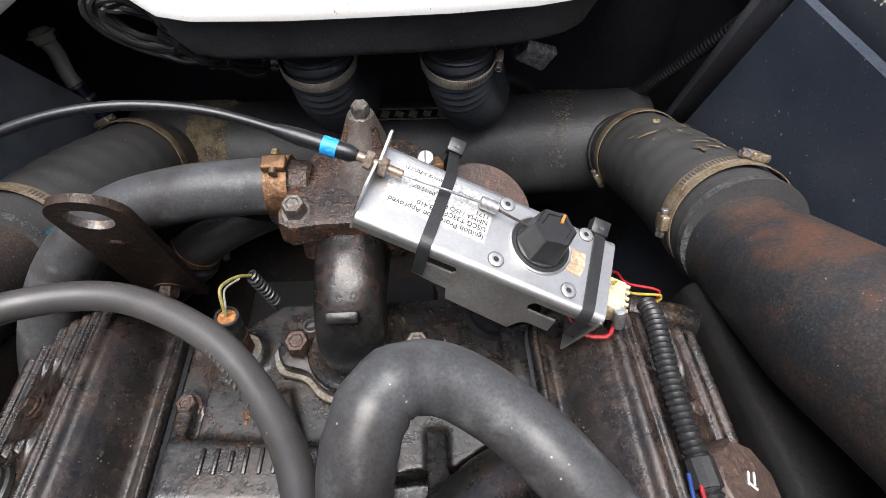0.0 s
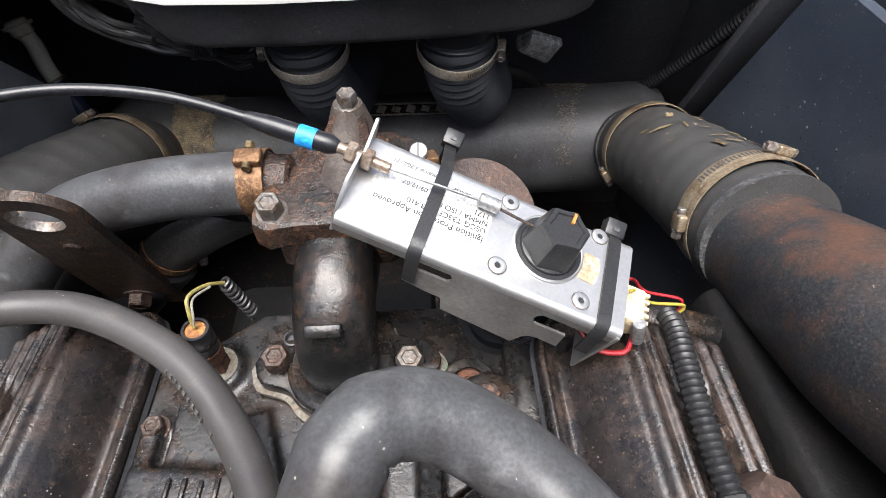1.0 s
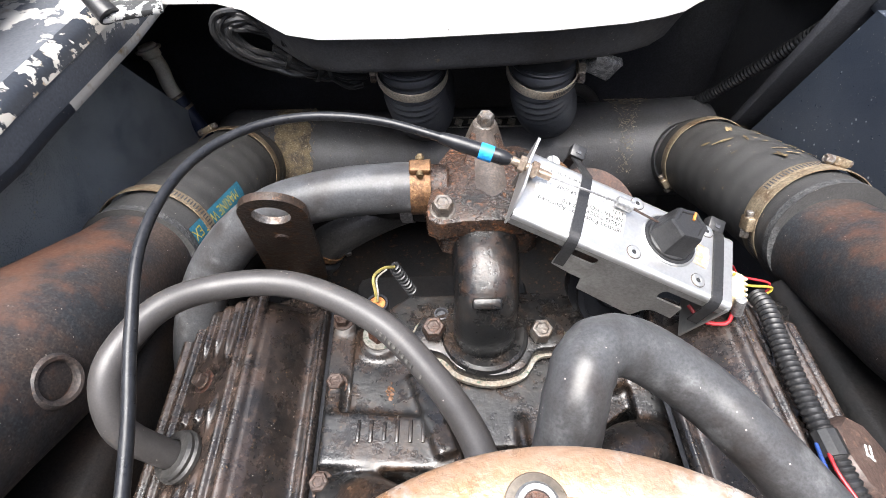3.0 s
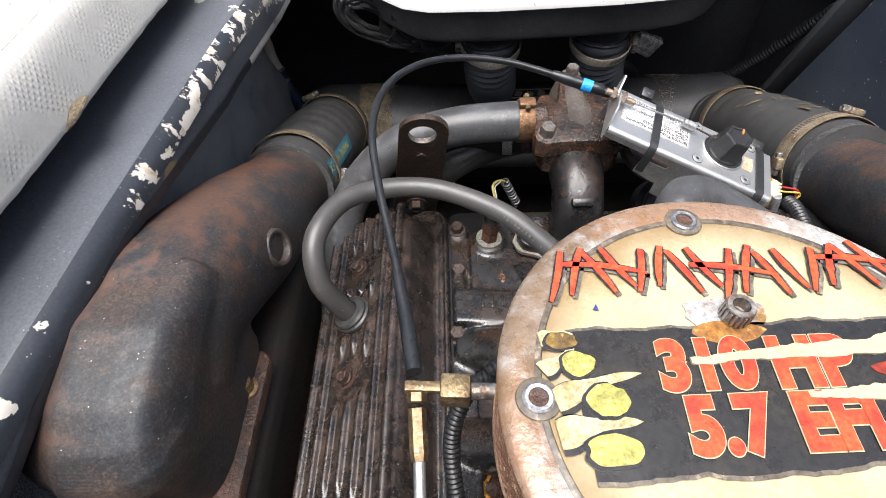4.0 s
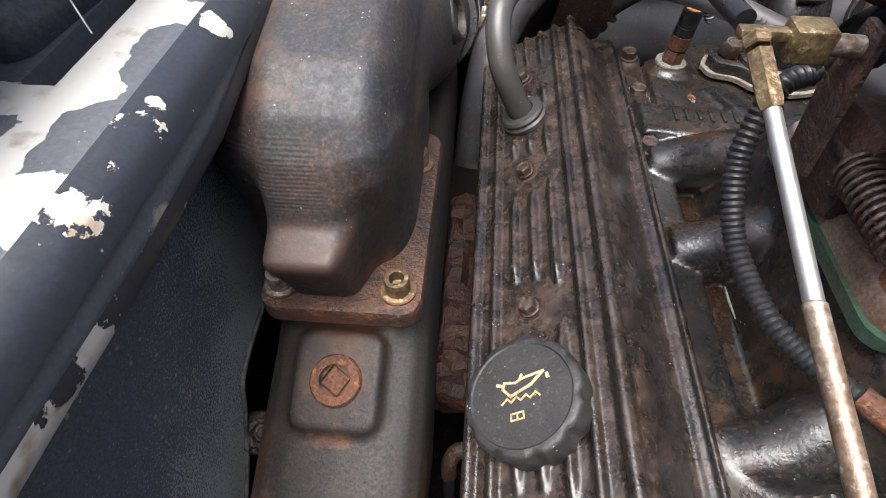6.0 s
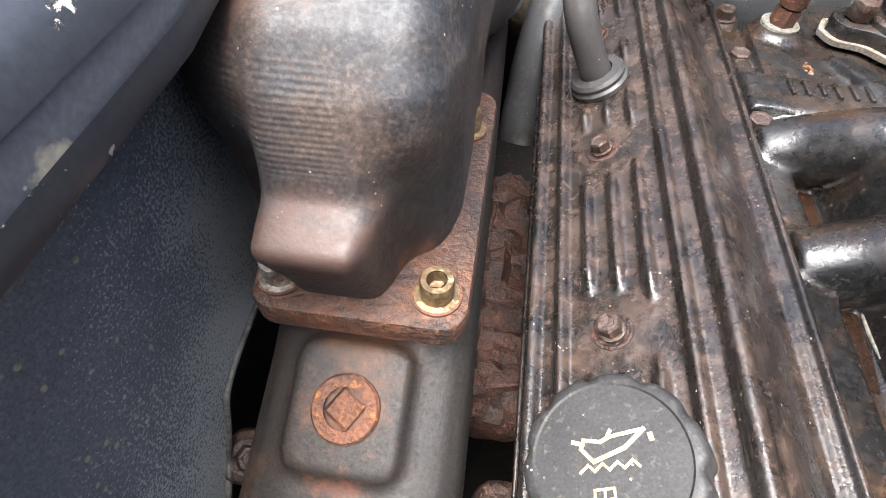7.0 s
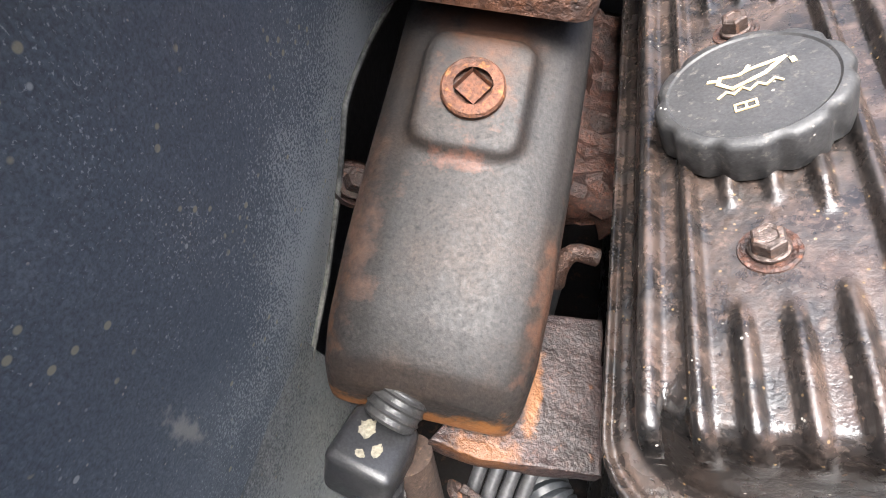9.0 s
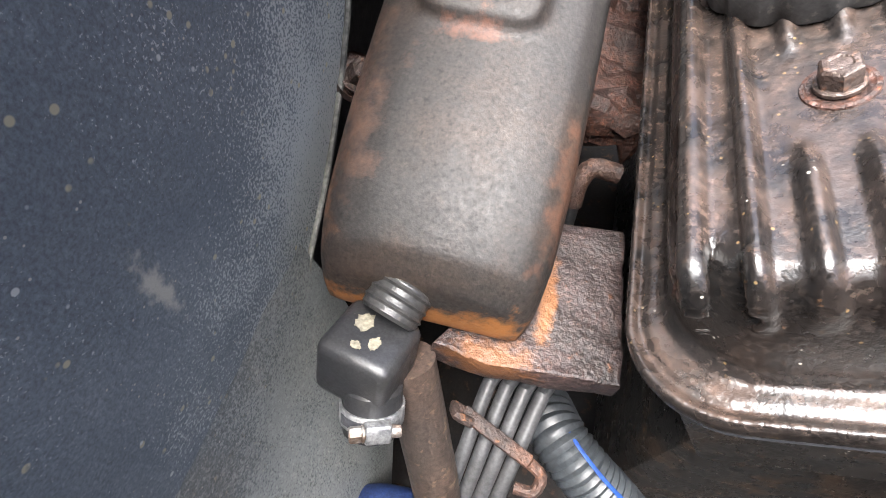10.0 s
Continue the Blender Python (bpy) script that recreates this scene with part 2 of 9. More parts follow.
ZINC = surface("dulled zinc bolt", (0.3, 0.28, 0.26), (0.16, 0.11, 0.08), (0.4, 0.37, 0.34), 90, 320, rough=(0.3, 0.55), metal=0.7, bump=0.3)
BOLT_RUST = surface("browned bolt", (0.07, 0.052, 0.045), (0.045, 0.025, 0.018), (0.16, 0.085, 0.055), 90, 320, rough=(0.3, 0.55), metal=0.4, bump=0.6)
COPPER = surface("corroded copper pipe", (0.21, 0.1, 0.06), (0.12, 0.055, 0.035), (0.5, 0.38, 0.28), 40, 260, (0.42, 0.6), (0.66, 0.7), (0.35, 0.6), metal=0.45, bump=0.35)
CHROME = surface("stained silvered lid rim", (0.5, 0.48, 0.45), (0.38, 0.33, 0.26), (0.2, 0.105, 0.05), 22, 150, (0.48, 0.68), (0.66, 0.74), (0.2, 0.42), metal=0.4, bump=0.2, contrast=0.2, grit=0.08, stretch=(1, 1, 1))
CREAM = surface("yellowed cream decal", (0.42, 0.365, 0.235), (0.38, 0.3, 0.155), (0.22, 0.125, 0.045), 20, 60, (0.46, 0.72), (0.66, 0.8), (0.2, 0.34), bump=0.05, coat=0.3, contrast=0.1)
DECAL_BLACK = surface("black printed decal", (0.018, 0.017, 0.016), (0.035, 0.028, 0.02), (0.2, 0.1, 0.04), 30, 80, (0.5, 0.7), (0.72, 0.76), (0.22, 0.36), bump=0.05, coat=0.3)
DECAL_RED = surface("red printed decal", (0.62, 0.075, 0.025), (0.5, 0.04, 0.02), (0.75, 0.2, 0.06), 70, 200, (0.45, 0.6), (0.66, 0.75), (0.25, 0.4), bump=0.05)
DECAL_GREY = surface("dark printed border", (0.13, 0.11, 0.085), (0.08, 0.065, 0.05), (0.25, 0.2, 0.15), 60, 200, rough=(0.25, 0.4), bump=0.05)
DECAL_LIME = surface("yellow green printed decal", (0.4, 0.36, 0.09), (0.2, 0.19, 0.05), (0.52, 0.47, 0.2), 120, 260, rough=(0.25, 0.4), bump=0.05)
MESH_RUST = surface("rusted wire mesh", (0.24, 0.13, 0.08), (0.13, 0.07, 0.045), (0.45, 0.33, 0.22), 30, 200, (0.4, 0.6), (0.58, 0.7), (0.35, 0.6), metal=0.4, bump=0.3)
RIM_RUST = surface("coppery worn rim", (0.3, 0.19, 0.12), (0.16, 0.085, 0.05), (0.5, 0.4, 0.3), 40, 240, (0.44, 0.62), (0.6, 0.7), (0.3, 0.5), metal=0.5, bump=0.3)
MESH_DARK = surface("sooty filter core", (0.035, 0.022, 0.016), (0.018, 0.013, 0.01), rough=(0.6, 0.9), bump=0.4)
GELCOAT = surface("speckled white gelcoat", (0.8, 0.79, 0.76), (0.76, 0.74, 0.7), (0.06, 0.05, 0.045), 10, 150, (0.4, 0.7), (0.685, 0.7), (0.25, 0.4), bump=0.05, contrast=0.05)
VINYL = surface("white embossed vinyl", (0.66, 0.645, 0.6), (0.61, 0.585, 0.53), (0.4, 0.37, 0.31), 9, 90, (0.45, 0.75), (0.68, 0.76), (0.35, 0.5), bump=0.12, grain=420, contrast=0.05)
VINYL_BLUE = surface("blue vinyl", (0.03, 0.125, 0.4), (0.028, 0.105, 0.35), None, 12, 200, rough=(0.38, 0.5), bump=0.3, grain=500)
LINER = surface("scuffed blue-black hull liner", (0.086, 0.102, 0.12), (0.125, 0.143, 0.162), (0.28, 0.29, 0.28), 9, 300, (0.46, 0.7), (0.7, 0.77), (0.36, 0.56), bump=0.14, grain=900, dust=0.06, contrast=0.34, grit=0.1)
DARK = surface("black bilge paint", (0.045, 0.046, 0.052), (0.06, 0.062, 0.07), (0.12, 0.115, 0.105), 12, 150, (0.42, 0.7), (0.66, 0.78), (0.35, 0.55), bump=0.25)
FLAKE = flaking("black paint flaking off white gelcoat", (0.092, 0.099, 0.113), (0.46, 0.45, 0.425), 26, 2.675, (0.8, -0.1, 5.0), (0.2, 0.17, 0.13), ramps=((0.36, 0.44, 0.23),), spots=((-0.356, -0.012, 0.45, 0.0105, 0.042, 0.45), (-0.338, -0.002, 0.45, 0.011, 0.01, 0.34), (-0.385, -0.057, 0.45, 0.028, 0.009, 0.45), (-0.352, -0.052, 0.45, 0.01, 0.008, 0.4), (-0.358, -0.078, 0.45, 0.007, 0.013, 0.45), (-0.345, -0.1, 0.45, 0.019, 0.012, 0.36), (-0.33, -0.109, 0.446, 0.009, 0.007, 0.34), (-0.331, -0.071, 0.45, 0.012, 0.012, -0.2), (-0.4, -0.13, 0.45, 0.03, 0.025, 0.3), (-0.372, -0.125, 0.45, 0.02, 0.014, 0.4), (-0.35, -0.15, 0.45, 0.016, 0.016, 0.4), (-0.385, 0.04, 0.45, 0.014, 0.012, 0.3), (-0.362, -0.17, 0.45, 0.025, 0.025, 0.3)))
FLAKE_EDGE = flaking("black edge with chips", (0.026, 0.03, 0.038), (0.5, 0.47, 0.42), 46, 0.63, (0.0, 0.35, 0.0), (0.3, 0.2, 0.09), spots=((-0.331, -0.104, 0.447, 0.013, 0.01, 0.2), (-0.328, -0.002, 0.447, 0.008, 0.007, 0.2), (-0.3285, -0.053, 0.448, 0.003, 0.003, 0.2)))
LIP = flaking("bared lower lip", (0.026, 0.03, 0.038), (0.5, 0.48, 0.44), 34, 0.76, (0.0, -2.1, 0.0), (0.25, 0.17, 0.08), ramps=((0.3, 0.4, 1.6),))
LIP_RIGHT = flaking("chipped lower lip", (0.026, 0.03, 0.038), (0.6, 0.59, 0.55), 26, 0.47, (0.0, 0.05, 0.0), (0.3, 0.2, 0.09))
FLAKE_RIGHT = flaking("black paint flaking off pale edge", (0.03, 0.035, 0.043), (0.62, 0.61, 0.58), 18, 0.68, (0.0, 0.1, 0.0))
WHITE = surface("off-white print", (0.75, 0.74, 0.7), rough=(0.4, 0.5), bump=0)
INK = surface("black ink", (0.02, 0.02, 0.02), rough=(0.4, 0.5), bump=0)
GOLD_INK = surface("worn cream print", (0.5, 0.4, 0.24), (0.34, 0.25, 0.13), rough=(0.4, 0.5), bump=0)
YELLOW_INK = surface("yellow print", (0.6, 0.46, 0.08), rough=(0.5, 0.6), bump=0)
TEAL_INK = surface("teal print", (0.03, 0.16, 0.24), rough=(0.5, 0.6), bump=0)
BLUE = surface("bright blue tape", (0.02, 0.3, 0.72), (0.02, 0.25, 0.6), rough=(0.4, 0.5), bump=0.05)
BLUE_PAINT = surface("deep blue paint", (0.01, 0.045, 0.2), (0.008, 0.03, 0.15), rough=(0.45, 0.6), bump=0.05)
SLAB = surface("purple-brown scaled rust", (0.036, 0.023, 0.0215), (0.016, 0.01, 0.009), (0.1, 0.042, 0.02), 60, 190, (0.4, 0.62), (0.62, 0.72), (0.4, 0.65), bump=0.9, grain=420, contrast=0.5, shine=0.5, grit=0.3)
RED_WIRE = surface("red wire", (0.36, 0.015, 0.022), rough=(0.35, 0.45), bump=0)
YELLOW_WIRE = surface("yellow wire", (0.42, 0.33, 0.05), rough=(0.35, 0.45), bump=0)
GREEN = surface("green gasket", (0.02, 0.07, 0.045), (0.04, 0.045, 0.03), rough=(0.5, 0.7), bump=0.3)
IVORY = surface("ivory plastic", (0.62, 0.52, 0.34), (0.5, 0.4, 0.24), rough=(0.4, 0.55), bump=0.1)
PALE_FITTING = surface("stained ivory fitting", (0.72, 0.66, 0.52), (0.6, 0.5, 0.36), (0.3, 0.2, 0.12), 60, 160, (0.5, 0.7), (0.68, 0.74), (0.3, 0.45), bump=0.03, contrast=0.1)
ORANGE = surface("orange plastic", (0.62, 0.24, 0.05), (0.45, 0.16, 0.04), rough=(0.4, 0.6), bump=0.2)
GASKET = surface("pale gasket", (0.24, 0.23, 0.2), (0.2, 0.16, 0.12), (0.08, 0.13, 0.09), 60, 260, rough=(0.6, 0.8), bump=0.5)
LABEL = surface("silver label", (0.66, 0.65, 0.62), (0.6, 0.59, 0.56), rough=(0.3, 0.4), metal=0.5, bump=0.02)
DULL_ALU = surface("dull tinned metal", (0.42, 0.42, 0.42), (0.25, 0.25, 0.25), rough=(0.35, 0.55), metal=0.8, bump=0.3)

def over(m, mask_of, colour):
    """Lay a colour over a material's own where mask_of(nodes, links, coordinate) says."""
    t, n = m.node_tree, m.node_tree.nodes
    bsdf = n["Principled BSDF"]
    old = bsdf.inputs["Base Color"].links[0].from_socket
    co = n.new("ShaderNodeTexCoord")
    mx = n.new("ShaderNodeMix")
    mx.data_type = "RGBA"
    mx.inputs[7].default_value = (*colour, 1)
    t.links.new(mask_of(n, t.links, co.outputs["Object"]), mx.inputs[0])
    t.links.new(old, mx.inputs[6]), t.links.new(mx.outputs[2], bsdf.inputs["Base Color"])


def stain(m, centre, radius, colour, scale=70, strength=0.9, squash=(1, 1, 1), full=0.5):
    """A ragged patch of rust, dirt or painted shade round a place."""
    def mask(n, links, co):
        sub, stretch, size, k = n.new("ShaderNodeVectorMath"), n.new("ShaderNodeVectorMath"), n.new("ShaderNodeVectorMath"), n.new("ShaderNodeTexNoise")
        sub.operation, stretch.operation, size.operation = "SUBTRACT", "MULTIPLY", "LENGTH"
        sub.inputs[1].default_value, stretch.inputs[1].default_value = centre, squash
        k.inputs["Scale"].default_value, k.inputs["Detail"].default_value, k.inputs["Roughness"].default_value = scale, 7, 0.65
        links.new(co, sub.inputs[0]), links.new(sub.outputs[0], stretch.inputs[0]), links.new(stretch.outputs[0], size.inputs[0]), links.new(co, k.inputs["Vector"])
        near, both, out = n.new("ShaderNodeMapRange"), n.new("ShaderNodeMath"), n.new("ShaderNodeMapRange")
        for i, v in enumerate((0.0, radius * 1.5, full, -0.25)):
            near.inputs[i + 1].default_value = v
        links.new(size.outputs["Value"], near.inputs[0])
        links.new(near.outputs[0], both.inputs[0]), links.new(k.outputs["Fac"], both.inputs[1])
        for i, v in enumerate((0.5, 0.72, 0.0, strength)):
            out.inputs[i + 1].default_value = v
        links.new(both.outputs[0], out.inputs[0])
        return out.outputs[0]
    over(m, mask, colour)


def scuffed_edge(m, reach, colour, strength):
    """Fine pale rubbing on a sheet, thickest along its slanting trimmed edge."""
    def mask(n, links, co):
        sep, k, f = n.new("ShaderNodeSeparateXYZ"), n.new("ShaderNodeTexNoise"), n.new("ShaderNodeTexNoise")
        k.inputs["Scale"].default_value, k.inputs["Detail"].default_value, k.inputs["Roughness"].default_value = 20, 6, 0.65
        f.inputs["Scale"].default_value, f.inputs["Detail"].default_value, f.inputs["Roughness"].default_value = 750, 4, 0.65
        links.new(co, sep.inputs[0]), links.new(co, k.inputs["Vector"]), links.new(co, f.inputs["Vector"])
        a, b, c, d = n.new("ShaderNodeMapRange"), n.new("ShaderNodeMapRange"), n.new("ShaderNodeMath"), n.new("ShaderNodeMath")
        far = n.new("ShaderNodeMath")
        far.operation = "MULTIPLY_ADD"
        far.inputs[1].default_value = -0.92
        links.new(sep.outputs["Y"], far.inputs[0]), links.new(sep.outputs["Z"], far.inputs[2])
        a.inputs[1].default_value, a.inputs[2].default_value, a.inputs[4].default_value = 0.3145 + reach, 0.33, 0.46
        links.new(far.outputs[0], a.inputs[0])
        c.operation, d.operation = "ADD", "MULTIPLY_ADD"
        links.new(k.outputs["Fac"], c.inputs[0]), links.new(a.outputs[0], c.inputs[1])
        links.new(f.outputs["Fac"], d.inputs[0]), links.new(c.outputs[0], d.inputs[2])
        d.inputs[1].default_value = 2.0
        b.inputs[1].default_value, b.inputs[2].default_value, b.inputs[4].default_value = 1.75, 1.88, strength
        links.new(d.outputs[0], b.inputs[0])
        return b.outputs[0]
    over(m, mask, colour)


def spatter(m, scale, size, keep, colour, fade=0.9):
    """Dried splashes: dots of uneven size, gathered in places."""
    def mask(n, links, co):
        v, k, dot, some, both = n.new("ShaderNodeTexVoronoi"), n.new("ShaderNodeTexNoise"), n.new("ShaderNodeMapRange"), n.new("ShaderNodeMapRange"), n.new("ShaderNodeMath")
        v.inputs["Scale"].default_value, k.inputs["Scale"].default_value, k.inputs["Detail"].default_value = scale, scale * 0.22, 4
        links.new(co, v.inputs["Vector"]), links.new(co, k.inputs["Vector"])
        for i, x in enumerate((size * 0.7, size, fade, 0.0)):
            dot.inputs[i + 1].default_value = x
        some.inputs[1].default_value, some.inputs[2].default_value = keep, keep + 0.03
        links.new(v.outputs["Distance"], dot.inputs[0]), links.new(k.outputs["Fac"], some.inputs[0])
        both.operation = "MULTIPLY"
        links.new(dot.outputs[0], both.inputs[0]), links.new(some.outputs[0], both.inputs[1])
        return both.outputs[0]
    over(m, mask, colour)


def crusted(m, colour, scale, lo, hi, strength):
    """Ragged baked dirt on upward faces, which also paints them as lit from above."""
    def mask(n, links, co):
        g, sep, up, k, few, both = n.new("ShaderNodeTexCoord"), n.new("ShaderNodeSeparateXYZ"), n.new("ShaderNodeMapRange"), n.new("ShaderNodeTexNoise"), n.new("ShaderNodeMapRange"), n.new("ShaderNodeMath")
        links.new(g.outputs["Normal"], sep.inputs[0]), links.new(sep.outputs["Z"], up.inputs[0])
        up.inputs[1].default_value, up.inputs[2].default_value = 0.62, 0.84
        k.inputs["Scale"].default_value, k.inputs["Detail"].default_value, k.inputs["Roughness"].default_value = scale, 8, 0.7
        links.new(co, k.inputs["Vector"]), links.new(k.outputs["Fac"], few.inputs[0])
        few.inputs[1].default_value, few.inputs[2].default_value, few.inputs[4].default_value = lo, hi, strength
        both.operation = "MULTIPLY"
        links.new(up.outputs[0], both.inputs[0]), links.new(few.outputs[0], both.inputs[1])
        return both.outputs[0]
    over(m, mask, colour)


# tops paler by facing: baked crust, with light from above painted in
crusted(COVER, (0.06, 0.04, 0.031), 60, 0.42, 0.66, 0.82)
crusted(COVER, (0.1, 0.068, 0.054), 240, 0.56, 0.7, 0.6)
spatter(COVER, 330, 0.17, 0.55, (0.13, 0.085, 0.04))
crusted(GREASY, (0.045, 0.026, 0.016), 45, 0.5, 0.66, 0.75)
LINER_LOW = surface("grimed lower hull liner", (0.085, 0.094, 0.1), (0.11, 0.112, 0.108), (0.2, 0.17, 0.12), 22, 220, (0.42, 0.64), (0.64, 0.76), (0.4, 0.6), bump=0.2, grain=900, dust=0.1, contrast=0.4, grit=0.3)
LINER_RIGHT = surface("dark blue painted side panel", (0.032, 0.04, 0.056), (0.05, 0.06, 0.077), (0.16, 0.16, 0.16), 9, 240, (0.42, 0.7), (0.68, 0.78), (0.26, 0.44), bump=0.2, grain=900, dust=0.1, contrast=0.35, shine=0.6)
scuffed_edge(LINER, 0.15, (0.36, 0.375, 0.37), 0.8)
scuffed_edge(LINER_LOW, 0.15, (0.3, 0.31, 0.3), 0.45)
spatter(LINER, 150, 0.2, 0.54, (0.34, 0.3, 0.2))
spatter(LINER, 110, 0.12, 0.56, (0.4, 0.4, 0.38))
stain(LINER, (-0.36, -0.224, 0.258), 0.011, (0.3, 0.29, 0.26), 200, 0.9, (1, 2.0, 0.55), 0.3)
spatter(LINER_RIGHT, 90, 0.13, 0.52, (0.35, 0.36, 0.36))
stain(ELBOW, (-0.3, -0.05, 0.365), 0.026, (0.068, 0.037, 0.028), 90, 0.75, (1, 1, 1.6))
stain(ELBOW, (-0.264, -0.03, 0.322), 0.02, (0.16, 0.06, 0.027), 90)
stain(ELBOW, (-0.345, 0.07, 0.42), 0.08, (0.1, 0.058, 0.043), 60, 0.8, (1.3, 0.7, 1), 0.3)
stain(ELBOW, (-0.3, 0.17, 0.41), 0.07, (0.1, 0.052, 0.036), 60, 0.75, (1.0, 0.6, 1), 0.28)
stain(ELBOW, (0.318, 0.27, 0.37), 0.085, (0.095, 0.045, 0.029), 45, 0.85, (0.9, 0.6, 0.9), 0.16)
stain(ELBOW, (0.33, 0.12, 0.43), 0.07, (0.08, 0.042, 0.029), 45, 0.8, (0.9, 0.6, 0.9), 0.14)
stain(ELBOW, (-0.31, 0.27, 0.36), 0.065, (0.105, 0.048, 0.03), 45, 0.85, (0.9, 0.6, 0.9), 0.28)
def printed_edge(m, r_in, r_out, colour, strength):
    """Brown airbrushed edge of the round printed plate."""
    def mask(n, links, co):
        sub, size, k, add, out = n.new("ShaderNodeVectorMath"), n.new("ShaderNodeVectorMath"), n.new("ShaderNodeTexNoise"), n.new("ShaderNodeMath"), n.new("ShaderNodeMapRange")
        sub.operation, size.operation, add.operation = "SUBTRACT", "LENGTH", "MULTIPLY_ADD"
        sub.inputs[1].default_value, add.inputs[1].default_value = (0.004, -0.0265, 0.5065), 0.016
        k.inputs["Scale"].default_value, k.inputs["Detail"].default_value = 45, 5
        links.new(co, sub.inputs[0]), links.new(sub.outputs[0], size.inputs[0]), links.new(co, k.inputs["Vector"])
        links.new(k.outputs["Fac"], add.inputs[0]), links.new(size.outputs["Value"], add.inputs[2])
        for i, v in enumerate((r_in + 0.008, r_out + 0.008, 0.0, strength)):
            out.inputs[i + 1].default_value = v
        links.new(add.outputs[0], out.inputs[0])
        return out.outputs[0]
    over(m, mask, colour)


printed_edge(CREAM, 0.064, 0.086, (0.17, 0.088, 0.022), 0.9)
stain(CHROME, (-0.06, 0.05, 0.502), 0.06, (0.17, 0.09, 0.04), 90, 0.8, (1, 1, 1), 0.27)
stain(CHROME, (-0.095, -0.03, 0.5), 0.05, (0.2, 0.1, 0.045), 110, 0.7, (1, 1, 1), 0.25)
stain(CHROME, (0.0, 0.062, 0.506), 0.03, (0.3, 0.13, 0.04), 110, 0.7, (0.45, 1.5, 1))
stain(CHROME, (-0.09, -0.06, 0.5), 0.03, (0.24, 0.11, 0.045), 130, 0.6, (1.4, 0.5, 1))
stain(CHROME, (-0.082, 0.01, 0.503), 0.05, (0.19, 0.11, 0.05), 60, 0.75, (1.2, 0.7, 1), 0.3)
stain(CREAM, (-0.045, -0.09, 0.506), 0.05, (0.2, 0.1, 0.03), 55, 0.7, (1, 1.4, 1), 0.24)
stain(CREAM, (-0.05, 0.045, 0.506), 0.04, (0.22, 0.12, 0.035), 60, 0.7, (1, 1, 1), 0.24)
stain(WET_BLACK, (0.01, 0.236, 0.366), 0.03, (0.05, 0.028, 0.019), 140, 0.6, (1, 0.8, 0.8), 0.28)
stain(RUBBER_WORN, (0.19, -0.03, 0.38), 0.12, (0.013, 0.012, 0.011), 50, 0.95, (1, 1, 1), 0.3)
stain(GREASY, (0.01, 0.235, 0.368), 0.035, (0.1, 0.05, 0.028), 120, 0.8, (1, 1, 1), 0.2)
stain(GREASY, (-0.06, -0.06, 0.32), 0.06, (0.075, 0.04, 0.022), 60, 0.75, (1, 1, 0.6), 0.12)
stain(GREASY, (-0.05, 0.11, 0.33), 0.05, (0.07, 0.04, 0.025), 60, 0.7, (1, 1, 0.6), 0.12)
stain(MANIFOLD, (-0.294, -0.04, 0.3), 0.04, (0.085, 0.038, 0.021), 60, 0.75, (1.2, 0.6, 1), 0.3)
stain(MANIFOLD, (-0.272, -0.19, 0.2), 0.022, (0.2, 0.08, 0.022), 110, 0.9, (0.5, 1.2, 1), 0.3)
stain(MANIFOLD, (-0.296, -0.101, 0.275), 0.009, (0.11, 0.045, 0.027), 160, 0.65, (0.55, 1.7, 1))
stain(MANIFOLD, (-0.285, -0.189, 0.197), 0.014, (0.18, 0.075, 0.025), 130, 0.8, (0.5, 1, 1))
stain(MANIFOLD, (-0.335, -0.12, 0.25), 0.035, (0.11, 0.06, 0.04), 70, 0.7, (1.5, 0.5, 1), 0.22)
# near-black in the bolt pocket: oily soot plus painted shade of the hollow
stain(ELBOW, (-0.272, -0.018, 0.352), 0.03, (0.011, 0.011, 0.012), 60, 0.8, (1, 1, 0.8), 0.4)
stain(MANIFOLD, (-0.248, -0.13, 0.235), 0.03, (0.09, 0.042, 0.026), 110, 0.7, (2.2, 0.5, 1), 0.28)
stain(SLAB, (-0.243, -0.165, 0.196), 0.009, (0.2, 0.08, 0.025), 150, 0.75, (1.8, 0.4, 1))
stain(SLAB, (-0.262, -0.195, 0.192), 0.013, (0.17, 0.066, 0.02), 150, 0.6, (0.6, 1.3, 1))

DEEP_RUST = surface("deep flaking rust", (0.045, 0.017, 0.01), (0.017, 0.008, 0.006), (0.11, 0.036, 0.014), 60, 260, (0.4, 0.6), (0.62, 0.74), (0.45, 0.75), bump=1.0, grain=420, contrast=0.5, grit=0.4)
stain(FLAKE, (-0.319, 0.121, 0.438), 0.016, (0.3, 0.22, 0.12), 90, 1.0, (1, 0.7, 1))
stain(FLAKE, (-0.316, 0.186, 0.428), 0.009, (0.3, 0.22, 0.12), 90, 1.0, (1, 0.7, 1))
stain(FLAKE, (-0.325, -0.083, 0.424), 0.006, (0.4, 0.36, 0.28), 120, 1.0)
stain(GREASY, (-0.19, -0.205, 0.225), 0.022, (0.1, 0.045, 0.02), 120, 0.8, (0.5, 1, 1), 0.3)
stain(MANIFOLD, (-0.3, -0.19, 0.203), 0.014, (0.2, 0.08, 0.025), 160, 0.9, (0.22, 0.8, 1.3), 0.42)
stain(MANIFOLD, (-0.339, -0.16, 0.235), 0.02, (0.1, 0.048, 0.026), 110, 0.8, (1.6, 0.4, 1), 0.3)


